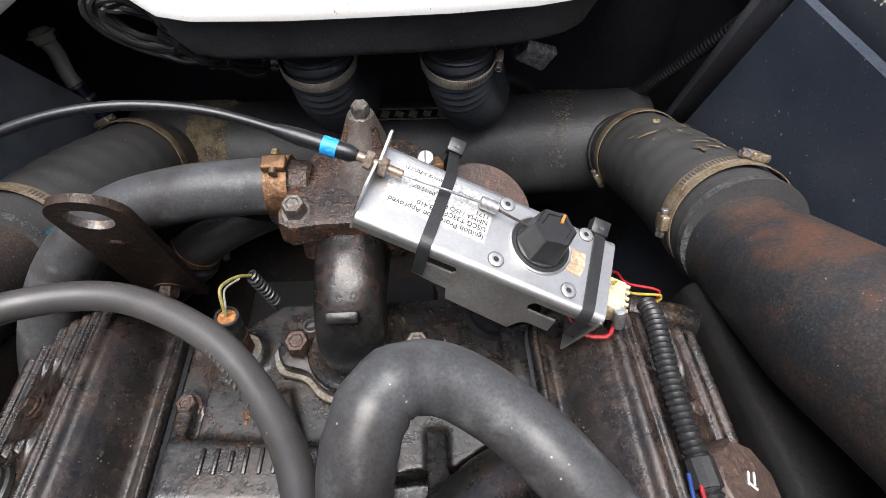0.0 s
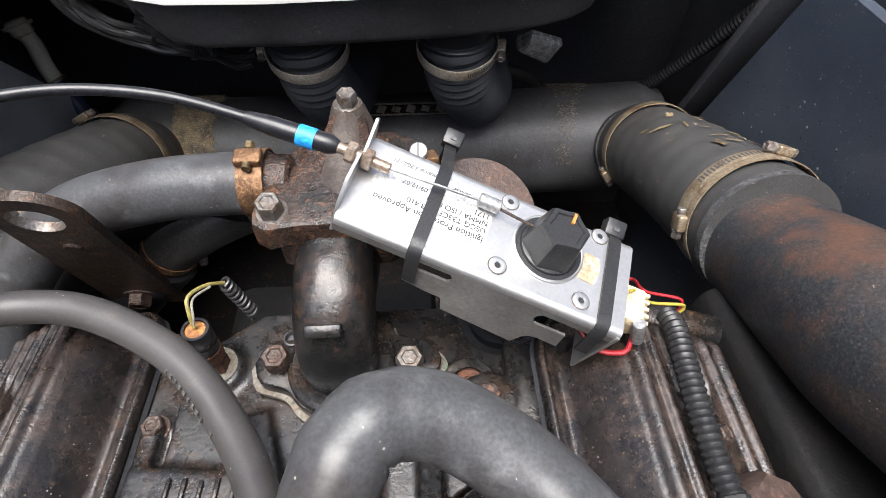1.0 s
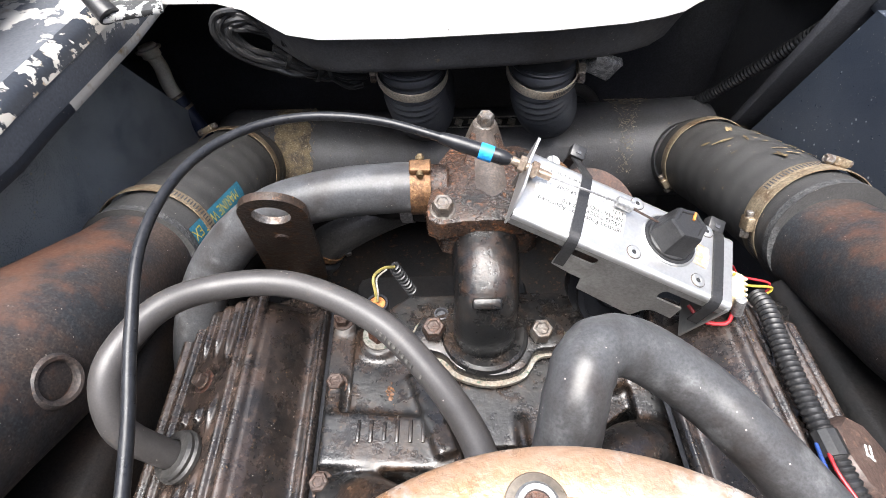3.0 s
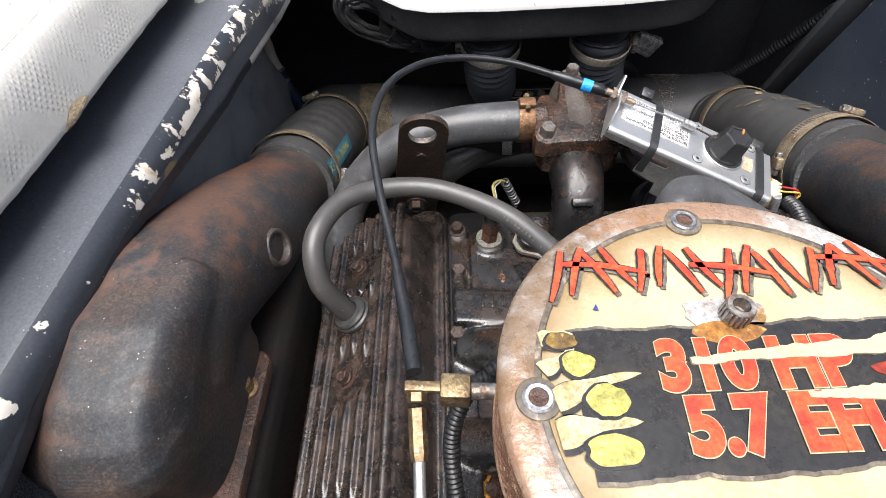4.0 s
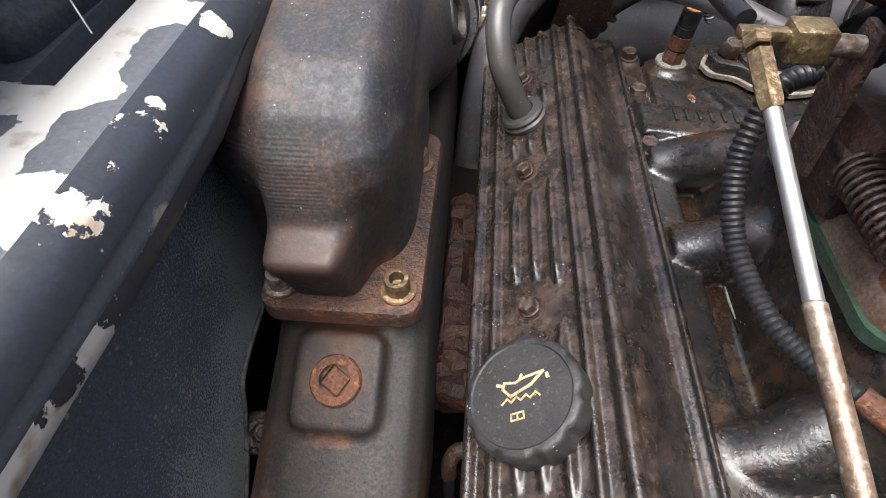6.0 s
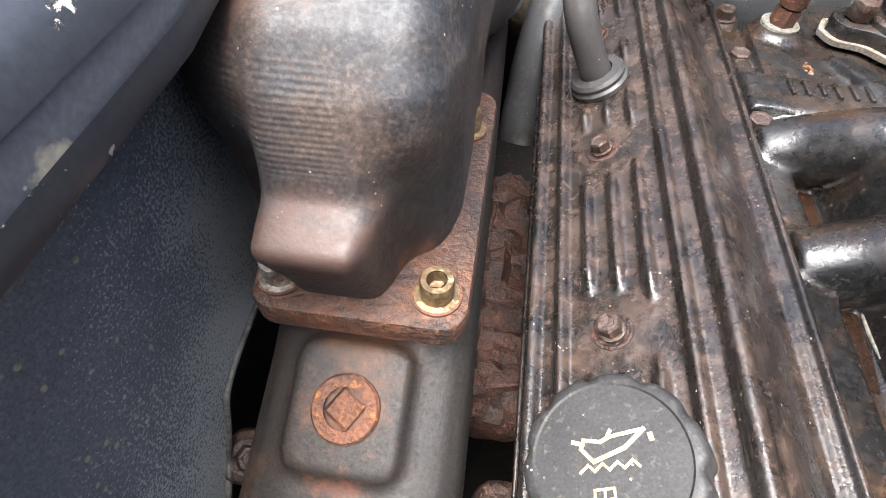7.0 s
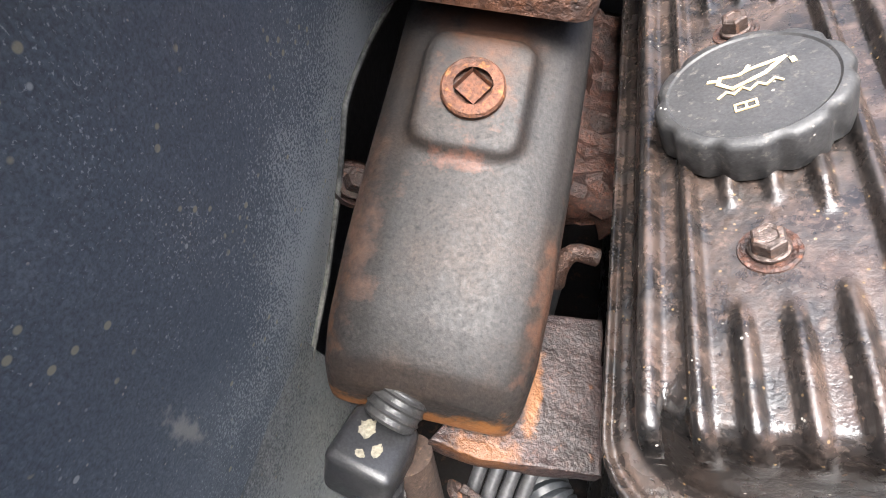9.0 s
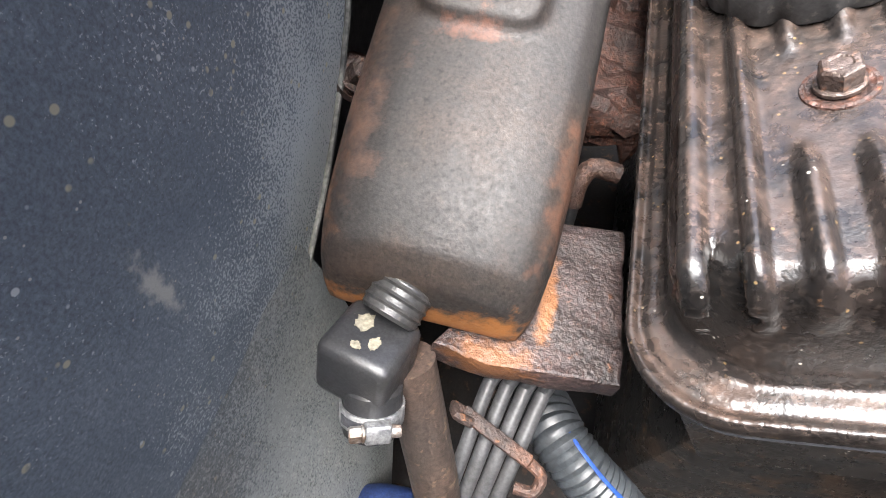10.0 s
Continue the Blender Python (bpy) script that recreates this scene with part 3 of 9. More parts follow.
def relief(m, strength, depth, height_of):
    """Lay more relief over a material's own."""
    t, n = m.node_tree, m.node_tree.nodes
    bsdf = n["Principled BSDF"]
    co, sep, bp = n.new("ShaderNodeTexCoord"), n.new("ShaderNodeSeparateXYZ"), n.new("ShaderNodeBump")
    t.links.new(co.outputs["Object"], sep.inputs[0])
    def op(kind, a, b=0.0):
        k = n.new("ShaderNodeMath")
        k.operation = kind
        for sock, v in ((k.inputs[0], a), (k.inputs[1], b)):
            if isinstance(v, (int, float)):
                sock.default_value = v
            else:
                t.links.new(v, sock)
        return k.outputs[0]
    def ramp(v, lo, hi):
        r = n.new("ShaderNodeMapRange")
        r.inputs[1].default_value, r.inputs[2].default_value = lo, hi
        t.links.new(v, r.inputs[0])
        return r.outputs[0]
    def patchy(scale, lo, hi):
        k = n.new("ShaderNodeTexNoise")
        k.inputs["Scale"].default_value = scale
        t.links.new(co.outputs["Object"], k.inputs["Vector"])
        return ramp(k.outputs["Fac"], lo, hi)
    t.links.new(height_of(sep.outputs[0], sep.outputs[1], sep.outputs[2], op, ramp, patchy), bp.inputs["Height"])
    bp.inputs["Strength"].default_value, bp.inputs["Distance"].default_value = strength, depth
    if bsdf.inputs["Normal"].links:
        t.links.new(bsdf.inputs["Normal"].links[0].from_socket, bp.inputs["Normal"])
    t.links.new(bp.outputs[0], bsdf.inputs["Normal"])


def dimples(x, y, z, op, ramp, patchy):
    """Rows of small dimples on the cushion's upright side, worn away in places."""
    v = op("MULTIPLY", op("SUBTRACT", z, op("MULTIPLY", x, 0.2)), 1150)
    u = op("MULTIPLY", y, 1150)
    wave = op("MAXIMUM", op("MULTIPLY", op("SINE", u), op("SINE", v)), 0.0)
    side_only = op("MULTIPLY", ramp(z, 0.526, 0.519), ramp(z, 0.483, 0.489))
    return op("MULTIPLY", op("MULTIPLY", wave, side_only), patchy(35, 0.36, 0.52))


def machined(x, y, z, op, ramp, patchy):
    """Fine level grooves left on the front of the elbow."""
    lines = op("SINE", op("MULTIPLY", z, 3600))
    where = op("MULTIPLY", op("MULTIPLY", ramp(x, -0.34, -0.332), ramp(x, -0.29, -0.296)), op("MULTIPLY", ramp(z, 0.38, 0.384), ramp(z, 0.415, 0.4)))
    return op("MULTIPLY", op("MULTIPLY", lines, where), op("MULTIPLY", ramp(y, 0.0, -0.01), patchy(60, 0.38, 0.55)))


stain(RUSTY, (-0.262, -0.034, 0.322), 0.022, (0.12, 0.048, 0.022), 110, 0.7, (1, 1, 1), 0.3)
stain(RUSTY, (-0.294, -0.051, 0.312), 0.03, (0.13, 0.05, 0.023), 130, 0.65, (0.6, 1.6, 1), 0.22)
stain(MANIFOLD, (-0.296, -0.072, 0.285), 0.022, (0.12, 0.05, 0.028), 120, 0.75, (1, 1, 1), 0.22)
relief(VINYL, 0.45, 0.0006, dimples)
relief(ELBOW, 0.15, 0.0006, machined)

# ---- building helpers ----
def thing(name, label, category, at=(0, 0, 0), group="", kind=""):
    e = new(name)
    e.location, e.empty_display_size = at, 0.02
    return tagged(e, label, category, group, kind)


def part(name, bm, material, parent=None, label="", smooth=True, sharp=35):
    """Link a bmesh, in world coordinates, as one mesh object under a thing or a part."""
    me = bpy.data.meshes.new(name)
    bm.normal_update()
    bm.to_mesh(me)
    bm.free()
    me.materials.append(material)
    if smooth:
        me.polygons.foreach_set("use_smooth", [True] * len(me.polygons))
        me.set_sharp_from_angle(angle=radians(sharp))
    ob = new(name, me)
    if parent:
        ob.parent = parent
        if parent.type == "EMPTY":
            ob.matrix_parent_inverse = Matrix.Translation(-parent.location)
    return tagged(ob, label)


def cast(name, bm, material, parent, label="", voxel=0.0017, ease=6):
    """Overlapping solids run together into one casting with filleted joints."""
    ob = part(name, bm, material, parent, label)
    r = ob.modifiers.new("run together", "REMESH")
    r.mode, r.voxel_size, r.use_smooth_shade = "VOXEL", voxel, True
    e = ob.modifiers.new("fillet", "SMOOTH")
    e.factor, e.iterations = 0.5, ease
    return ob


def frame_of(origin, x, y):
    """A pose from an origin, the x axis and the rough y axis."""
    x = Vector(x).normalized()
    z = x.cross(Vector(y)).normalized()
    return Matrix.Translation(origin) @ Matrix((x, z.cross(x), z)).transposed().to_4x4()


def along(p, axis):
    """A pose at p whose z runs along axis."""
    return Matrix.Translation(p) @ Vector(axis).to_track_quat("Z", "Y").to_matrix().to_4x4()


def box(bm, m, size, bevel=0.0, seg=2):
    made = bmesh.ops.create_cube(bm, size=1.0, matrix=m @ Matrix.Diagonal((*size, 1)))["verts"]
    if bevel:
        edges = list({e for v in made for e in v.link_edges})
        bmesh.ops.bevel(bm, geom=edges, offset=bevel, segments=seg, affect="EDGES", profile=0.5)
    return bm


def lathe(bm, m, profile, seg=32):
    """Turn (r, z) pairs about the z axis of m; ends on the axis close it."""
    rings = []
    for r, z in profile:
        if r < 1e-6:
            rings.append([bm.verts.new(m @ Vector((0, 0, z)))])
        else:
            rings.append([bm.verts.new(m @ Vector((r * math.cos(i * math.tau / seg), r * math.sin(i * math.tau / seg), z))) for i in range(seg)])
    for a, b in zip(rings, rings[1:]):
        for i in range(seg):
            j = (i + 1) % seg
            q = [a[i % len(a)], a[j % len(a)], b[j % len(b)], b[i % len(b)]]
            q = [v for k, v in enumerate(q) if v not in q[:k]]
            if len(q) > 2:
                bm.faces.new(q)
    return bm


def rod(bm, p, q, r, r2=None, seg=20, edge=0.0):
    """A round bar from p to q with eased ends."""
    p, q = Vector(p), Vector(q)
    h, r2 = (q - p).length, r if r2 is None else r2
    e = edge or min(r, r2, h) * 0.12
    return lathe(bm, along(p, q - p), [(0, 0), (r - e, 0), (r, e), (r2, h - e), (r2 - e, h), (0, h)], seg)


def prism(bm, m, outline, z0, z1, bevel=0.0):
    """A flat outline of (x, y), raised from z0 to z1 in the pose m."""
    low = [bm.verts.new(m @ Vector((x, y, z0))) for x, y in outline]
    top = [bm.verts.new(m @ Vector((x, y, z1))) for x, y in outline]
    n = len(outline)
    faces = [bm.faces.new(low[::-1]), bm.faces.new(top)]
    for i in range(n):
        faces.append(bm.faces.new((low[i], low[(i + 1) % n], top[(i + 1) % n], top[i])))
    bmesh.ops.recalc_face_normals(bm, faces=faces)
    if bevel:
        bmesh.ops.bevel(bm, geom=[e for e in faces[1].edges], offset=bevel, segments=2, affect="EDGES", profile=0.5)
    return bm


def ring_outline(cx, cy, r, n, start=0.0, end=360.0):
    return [(cx + r * math.cos(radians(start + (end - start) * i / n)), cy + r * math.sin(radians(start + (end - start) * i / n))) for i in range(n + (end - start < 360))]


def round_rect(w, h, r, n=5):
    out = []
    for cx, cy, s in ((w / 2 - r, h / 2 - r, 0), (-w / 2 + r, h / 2 - r, 90), (-w / 2 + r, -h / 2 + r, 180), (w / 2 - r, -h / 2 + r, 270)):
        out += ring_outline(cx, cy, r, n, s, s + 90)
    return out


def smooth_path(points, step=0.006):
    """Evenly spaced places along a Catmull-Rom curve through the points."""
    p = [Vector(q) for q in points]
    p = [p[0] * 2 - p[1]] + p + [p[-1] * 2 - p[-2]]
    out = []
    for a, b, c, d in zip(p, p[1:], p[2:], p[3:]):
        n = max(2, round((c - b).length / step))
        for i in range(n):
            t = i / n
            out.append(0.5 * (2 * b + (c - a) * t + (2 * a - 5 * b + 4 * c - d) * t * t + (3 * b - a - 3 * c + d) * t ** 3))
    return out + [p[-2]]


def tube(bm, points, r, seg=16, step=0.006, radius=None, flat=1.0, cap=True, square=1.0):
    """A hose or pipe along points; radius(s, i) gives the radius at length s, flat squeezes it one way."""
    path = smooth_path(points, step)
    tangent = (path[1] - path[0]).normalized()
    side = tangent.orthogonal().normalized() if abs(tangent.x) > 0.9 else (Vector((1, 0, 0)) - tangent * tangent.x).normalized()
    s, rings, last = 0.0, [], path[0]
    for i, p in enumerate(path):
        tangent = (path[min(i + 1, len(path) - 1)] - path[max(i - 1, 0)]).normalized()
        side = (side - tangent * side.dot(tangent)).normalized()
        other = tangent.cross(side)
        s += (p - last).length
        last = p
        rr = radius(s, i) if radius else r
        ring = []
        for k in range(seg):
            c, d = math.cos(k * math.tau / seg), math.sin(k * math.tau / seg)
            c, d = math.copysign(abs(c) ** square, c), math.copysign(abs(d) ** square, d)
            ring.append(bm.verts.new(p + (side * c + other * d * flat) * rr))
        rings.append(ring)
    for a, b in zip(rings, rings[1:]):
        for k in range(seg):
            bm.faces.new((a[k], a[(k + 1) % seg], b[(k + 1) % seg], b[k]))
    if cap:
        bm.faces.new(rings[0][::-1])
        bm.faces.new(rings[-1])
    return bm


def corrugated(bm, points, r, pitch=0.0032, depth=0.0011, seg=16):
    return tube(bm, points, r, seg, pitch / 4, radius=lambda s, i: r - depth * (0, 0.35, 1, 0.35)[i % 4])


def hex_bolt(bm, p, axis, af, h, washer=0.0, wh=0.0012):
    """A hex head with a dished top, on a flange or washer."""
    m = along(p, axis)
    r = af / 1.732
    z = 0.0
    if washer:
        lathe(bm, m, [(0, 0), (washer, 0), (washer, wh * 0.7), (washer - wh * 0.4, wh), (0, wh)], 20)
        z = wh
    rings = []
    for rr, zz in ((r, z), (r, z + h * 0.85), (r * 0.86, z + h), (r * 0.6, z + h), (r * 0.5, z + h * 0.93), (0.0, z + h * 0.93)):
        rings.append((rr, zz))
    return lathe(bm, m, rings, 6)


def socket_bolt(bm, p, axis, r, h, washer=0.0):
    m = along(p, axis)
    prof = [(0, 0)]
    if washer:
        prof += [(washer, 0), (washer, 0.0016), (r, 0.0018)]
    prof += [(r, h * 0.93), (r * 0.93, h), (r * 0.6, h)]
    lathe(bm, m, prof, 24)
    return lathe(bm, m, [(r * 0.6, h), (r * 0.52, h * 0.5), (0, h * 0.45)], 6)


def lettering(text, size, m, depth=0.0003, align="LEFT", spacing=1.0, bold=0.0):
    """The built-in font's letters as a mesh, in the pose m."""
    cu = bpy.data.curves.new("letters", "FONT")
    cu.body, cu.size, cu.extrude, cu.align_x, cu.space_character, cu.offset = text, size, depth, align, spacing, bold
    tmp = bpy.data.objects.new("letters", cu)
    bm = bmesh.new()
    me = bpy.data.meshes.new_from_object(tmp)
    bm.from_mesh(me)
    bmesh.ops.transform(bm, matrix=m, verts=bm.verts)
    bpy.data.objects.remove(tmp)
    bpy.data.meshes.remove(me)
    return bm


def band_clamp(label, p, axis, r, width=0.0125, worm=90, material=BAND, screw=0.5, up=(0, 0, 1)):
    """A worm-drive hose clamp round a hose: band, slotted housing and screw."""
    axis = Vector(axis).normalized()
    m = frame_of(p, axis, up)
    turn = m @ Matrix(((0, 0, 1, 0), (1, 0, 0, 0), (0, 1, 0, 0), (0, 0, 0, 1)))
    c = thing("hose_clamp", label, "hose clamp", p, "hose clamps")
    t = 0.0009
    bm = lathe(bmesh.new(), turn, [(r, -width / 2), (r + t, -width / 2), (r + t * 1.2, -width * 0.46), (r + t * 1.2, width * 0.46), (r + t, width / 2), (r, width / 2)], 56)
    slots = bmesh.new()
    for i in range(18):
        a = radians(worm + 14 + i * 3.2)
        d = Vector((math.cos(a), math.sin(a), 0))
        q = turn @ frame_of(d * (r + t * 1.2), d, (0, 0, 1))
        box(slots, q, (0.0004, width * 0.5, 0.0012))
    band = part("band", bm, material, c)
    part("worm_slot", slots, DARK, band, "row of worm slots")["kind"] = "stuff"
    k = 0.72 if r < 0.03 else 1.0
    a = radians(worm)
    d, tang = Vector((math.cos(a), math.sin(a), 0)), Vector((-math.sin(a), math.cos(a), 0))
    q = turn @ frame_of(d * (r + 0.0045 * k), tang, (0, 0, 1))
    part("housing", box(bmesh.new(), q, (0.014 * k, width * 1.05, 0.0075 * k), 0.0018 * k, 3), material, c)
    bm = rod(bmesh.new(), q @ Vector((-0.012 * k, 0, 0)), q @ Vector((0.009 * k, 0, 0)), 0.0034 * k)
    hex_bolt(bm, q @ Vector((0.007 * k, 0, 0)), q.to_3x3() @ Vector((1, 0, 0)), 0.0075 * k, 0.006 * k, 0.0045 * k)
    part("screw", bm, ZINC if screw > 0 else BRASS, c)
    return c

# ---- the boat round the engine bay ----
YZ = lambda x: Matrix(((0, 0, 1, x), (1, 0, 0, 0), (0, 1, 0, 0), (0, 0, 0, 1)))
XY = Matrix.Identity(4)

# left liner: a scuffed sheet whose trimmed lower edge dips past the exhaust manifold
edge_line = [(0.7, 0.1), (0.5, 0.03), (0.35, 0.05), (0.12, 0.22), (0.02, 0.262), (-0.056, 0.263), (-0.077, 0.243), (-0.094, 0.222), (-0.126, 0.192), (-0.155, 0.172), (-0.164, 0.162), (-0.168, 0.14), (-0.185, 0.03), (-0.95, 0.0)]
bm = prism(bmesh.new(), YZ(-0.366), [(-0.95, 0.428), (-0.056, 0.428), (-0.054, 0.39), (0.032, 0.39), (0.034, 0.428), (0.487, 0.428), (0.521, 0.375), (0.653, 0.191)] + edge_line, 0.0, 0.006)
tagged(part("wall_left", bm, LINER), "scuffed blue-black painted hull liner with a trimmed lower edge", "hull liner", kind="structure")
bm = bmesh.new()
rows = []
for k in range(25):
    y = -0.153 - 0.75 * (k / 24) ** 1.6
    sl = [(-0.3665, 0.21, 0.012), (-0.362, 0.18, 0.006), (-0.3588, 0.15, 0.002), (-0.354, 0.122, 0.0), (-0.347, 0.096, 0.002), (-0.337, 0.07, 0.008), (-0.326, 0.04, 0.02), (-0.316, 0.0, 0.045), (-0.31, -0.06, 0.08), (-0.306, -0.16, 0.12)]
    rows.append([bm.verts.new((x + 0.001 * noise.noise((y * 30, z * 30, 2)), y - back, z)) for x, z, back in sl])
for p, q in zip(rows, rows[1:]):
    for i in range(len(p) - 1):
        bm.faces.new((p[i], p[i + 1], q[i + 1], q[i]))
bmesh.ops.recalc_face_normals(bm, faces=bm.faces)
bmesh.ops.solidify(bm, geom=bm.faces, thickness=0.003)
tagged(part("wall_left_bilge", bm, LINER_LOW), "scuffed blue-black liner rolling in towards the bilge", "hull liner", kind="structure")
bm = tube(bmesh.new(), [(-0.359, y, z) for y, z in edge_line[3:12]], 0.0016, 8, 0.008)
tagged(part("trim", bm, surface("bared liner edge", (0.14, 0.135, 0.12), (0.03, 0.03, 0.03), None, 40, rough=(0.5, 0.7))), "bared pale edge of the hull liner", "edge trim", kind="structure")
tagged(part("wall_left_outer", prism(bmesh.new(), YZ(-0.47), [(-0.95, -0.2), (0.83, -0.2), (0.83, 0.4), (-0.95, 0.4)], 0, 0.02), DARK), "black painted outer hull side in shadow", "hull", kind="structure")
tagged(part("wall_right", prism(bmesh.new(), YZ(0.392), [(-0.95, -0.2), (0.58, -0.2), (0.58, 0.17), (0.554, 0.236), (0.485, 0.4185), (-0.95, 0.4185)], 0, 0.012), LINER_RIGHT), "dark blue-black painted hull side panel", "hull liner", kind="structure")
tagged(part("wall_right_outer", prism(bmesh.new(), YZ(0.47), [(-0.95, -0.2), (0.83, -0.2), (0.83, 0.4), (-0.95, 0.4)], 0, 0.02), DARK), "black painted outer hull side in shadow", "hull", kind="structure")
box_m = Matrix.Translation
tagged(part("wall_transom", box(bmesh.new(), box_m((0, 0.83, 0.15)), (1.2, 0.03, 0.7)), DARK), "black painted transom inside the engine bay", "transom", kind="structure")
tagged(part("wall_bow", box(bmesh.new(), box_m((0, -0.96, 0.12)), (1.3, 0.03, 0.66)), DARK), "black painted bulkhead", "bulkhead", kind="structure")
tagged(part("floor", box(bmesh.new(), box_m((0, -0.06, -0.2)), (1.3, 1.85, 0.03)), surface("oily bilge", (0.009, 0.009, 0.01), (0.014, 0.011, 0.009), (0.05, 0.03, 0.02), 9, 90, rough=(0.5, 0.8), shine=0.2)), "black painted bilge floor", "bilge", kind="structure")

# left rail with a slot, its paint flaking off white gelcoat
def rail(name, side, material, lip, label, slot=True):
    bm = bmesh.new()
    s = side
    inner = [(-0.95, 0.326), (-0.2, 0.325), (0.0, 0.323), (0.12, 0.319), (0.34, 0.307), (0.47, 0.293), (0.83, 0.28)]
    lower = [(-0.95, 0.422), (-0.2, 0.42), (-0.14, 0.418), (-0.1, 0.416), (-0.035, 0.417), (0.02, 0.427), (0.115, 0.427), (0.2, 0.418), (0.3, 0.406), (0.83, 0.4)]
    if s > 0:
        inner = [(-0.95, 0.418), (0.83, 0.418)]
        lower = [(-0.95, 0.399), (0.83, 0.399)]
    ys = sorted({y for y, _ in inner + lower} | ({-0.05, 0.025} if slot else set()))
    def value(table, y):
        for (y0, x0), (y1, x1) in zip(table, table[1:]):
            if y0 <= y <= y1:
                return x0 + (x1 - x0) * (y - y0) / (y1 - y0)
    # profile: rolled inner edge, face hanging down, back under
    def profile(y, outer):
        x, z = value(inner, y), value(lower, y)
        return [(x + 0.006, z), (x + 0.001, z + 0.002), (x, 0.435), (x + 0.002, 0.442), (x + 0.008, 0.4485), (x + 0.016, 0.4505), (outer, 0.4505), (outer, 0.441), (x + 0.012, 0.441), (x + 0.007, 0.436)]
    fine = []
    for a, b in zip(ys, ys[1:]):
        n = max(1, round((b - a) / 0.03))
        fine += [a + (b - a) * i / n for i in range(n)]
    fine.append(ys[-1])
    for a, b in zip(fine, fine[1:]):
        mid = (a + b) / 2
        cut = slot and -0.05 < mid < 0.025
        oa, ob_ = (0.363, 0.363) if cut else (0.56, 0.56)
        ra = [bm.verts.new((s * x, a, z)) for x, z in profile(a, oa)]
        rb = [bm.verts.new((s * x, b, z)) for x, z in profile(b, ob_)]
        n = len(ra)
        for i in range(n):
            bm.faces.new((ra[i], ra[(i + 1) % n], rb[(i + 1) % n], rb[i]))
        if cut:
            box(bm, box_m((s * 0.468, mid, 0.4455)), (0.184, b - a, 0.0098))
    bmesh.ops.remove_doubles(bm, verts=bm.verts, dist=1e-5)
    bmesh.ops.recalc_face_normals(bm, faces=bm.faces)
    ob = tagged(part(name, bm, material, sharp=50), label, "coaming", kind="structure")
    # rolled inner edge and the bared lower lip, as strips of their own
    for nm, pts, mat in (("rolled_edge", [(-0.0006, 0.436), (0.0008, 0.4425), (0.0045, 0.4478), (0.011, 0.4506)], FLAKE_EDGE), ("lower_lip", [(0.006, -0.0006), (0.0004, 0.0014), (-0.0005, 0.0038), (-0.0006, 0.0068), (-0.0006, 0.0105)], lip)):
        b = bmesh.new()
        rows = [[b.verts.new((s * (value(inner, y) + dx), y, z + 0.0006 + (value(lower, y) if z < 0.1 else 0))) for dx, z in pts] for y in fine]
        for p, q in zip(rows, rows[1:]):
            for i in range(len(pts) - 1):
                b.faces.new((p[i], p[i + 1], q[i + 1], q[i]))
        part(nm, b, mat, ob, "chipped edge")
    return ob


rail("coaming_left", -1, FLAKE, LIP, "black painted coaming with paint flaking off white gelcoat")
rail("coaming_right", 1, FLAKE_RIGHT, LIP_RIGHT, "black painted coaming with chipped pale patches", slot=False)
tagged(part("deck_aft", box(bmesh.new(), box_m((0, 1.05, 0.42)), (2.4, 0.4, 0.03)), GELCOAT), "white gelcoat aft deck", "deck", kind="structure")
tagged(part("deck_left", box(bmesh.new(), box_m((-0.9, 0, 0.415)), (0.66, 2.2, 0.03)), GELCOAT), "white gelcoat side deck", "deck", kind="structure")
tagged(part("deck_right", box(bmesh.new(), box_m((0.95, 0, 0.415)), (0.66, 2.2, 0.03)), GELCOAT), "white gelcoat side deck", "deck", kind="structure")

# unseen board added to keep sky light off the engine's bow faces
tagged(part("sky_block_bow", box(bmesh.new(), box_m((0, -0.77, 0.425)), (1.24, 0.66, 0.03), 0.004), DARK), "unseen black board added to shade the bow end of the bay", "deck", kind="structure")

# unseen walls added round the hatch to cut off the low sky
SKY_BLOCK = surface("grey sky blocker", (0.14, 0.145, 0.155), (0.11, 0.115, 0.12), None, 6, 60, rough=(0.5, 0.7), bump=0.1)
for nm, at, size, lab in (("sky_block_left", (-1.1, 0, 0.61), (0.04, 2.4, 0.4), "unseen grey wall added to block low sky at the side"), ("sky_block_right", (1.1, 0, 0.77), (0.04, 2.4, 0.72), "unseen grey wall added to block low sky at the side"), ("sky_block_fore", (0, -1.15, 0.72), (2.24, 0.04, 0.82), "unseen grey wall added to block low sky ahead"), ("sky_block_aft", (0, 1.2, 0.77), (2.24, 0.04, 0.72), "unseen grey wall added to block low sky astern")):
    tagged(part(nm, box(bmesh.new(), box_m(at), size, 0.006), SKY_BLOCK), lab, "cockpit wall", kind="structure")

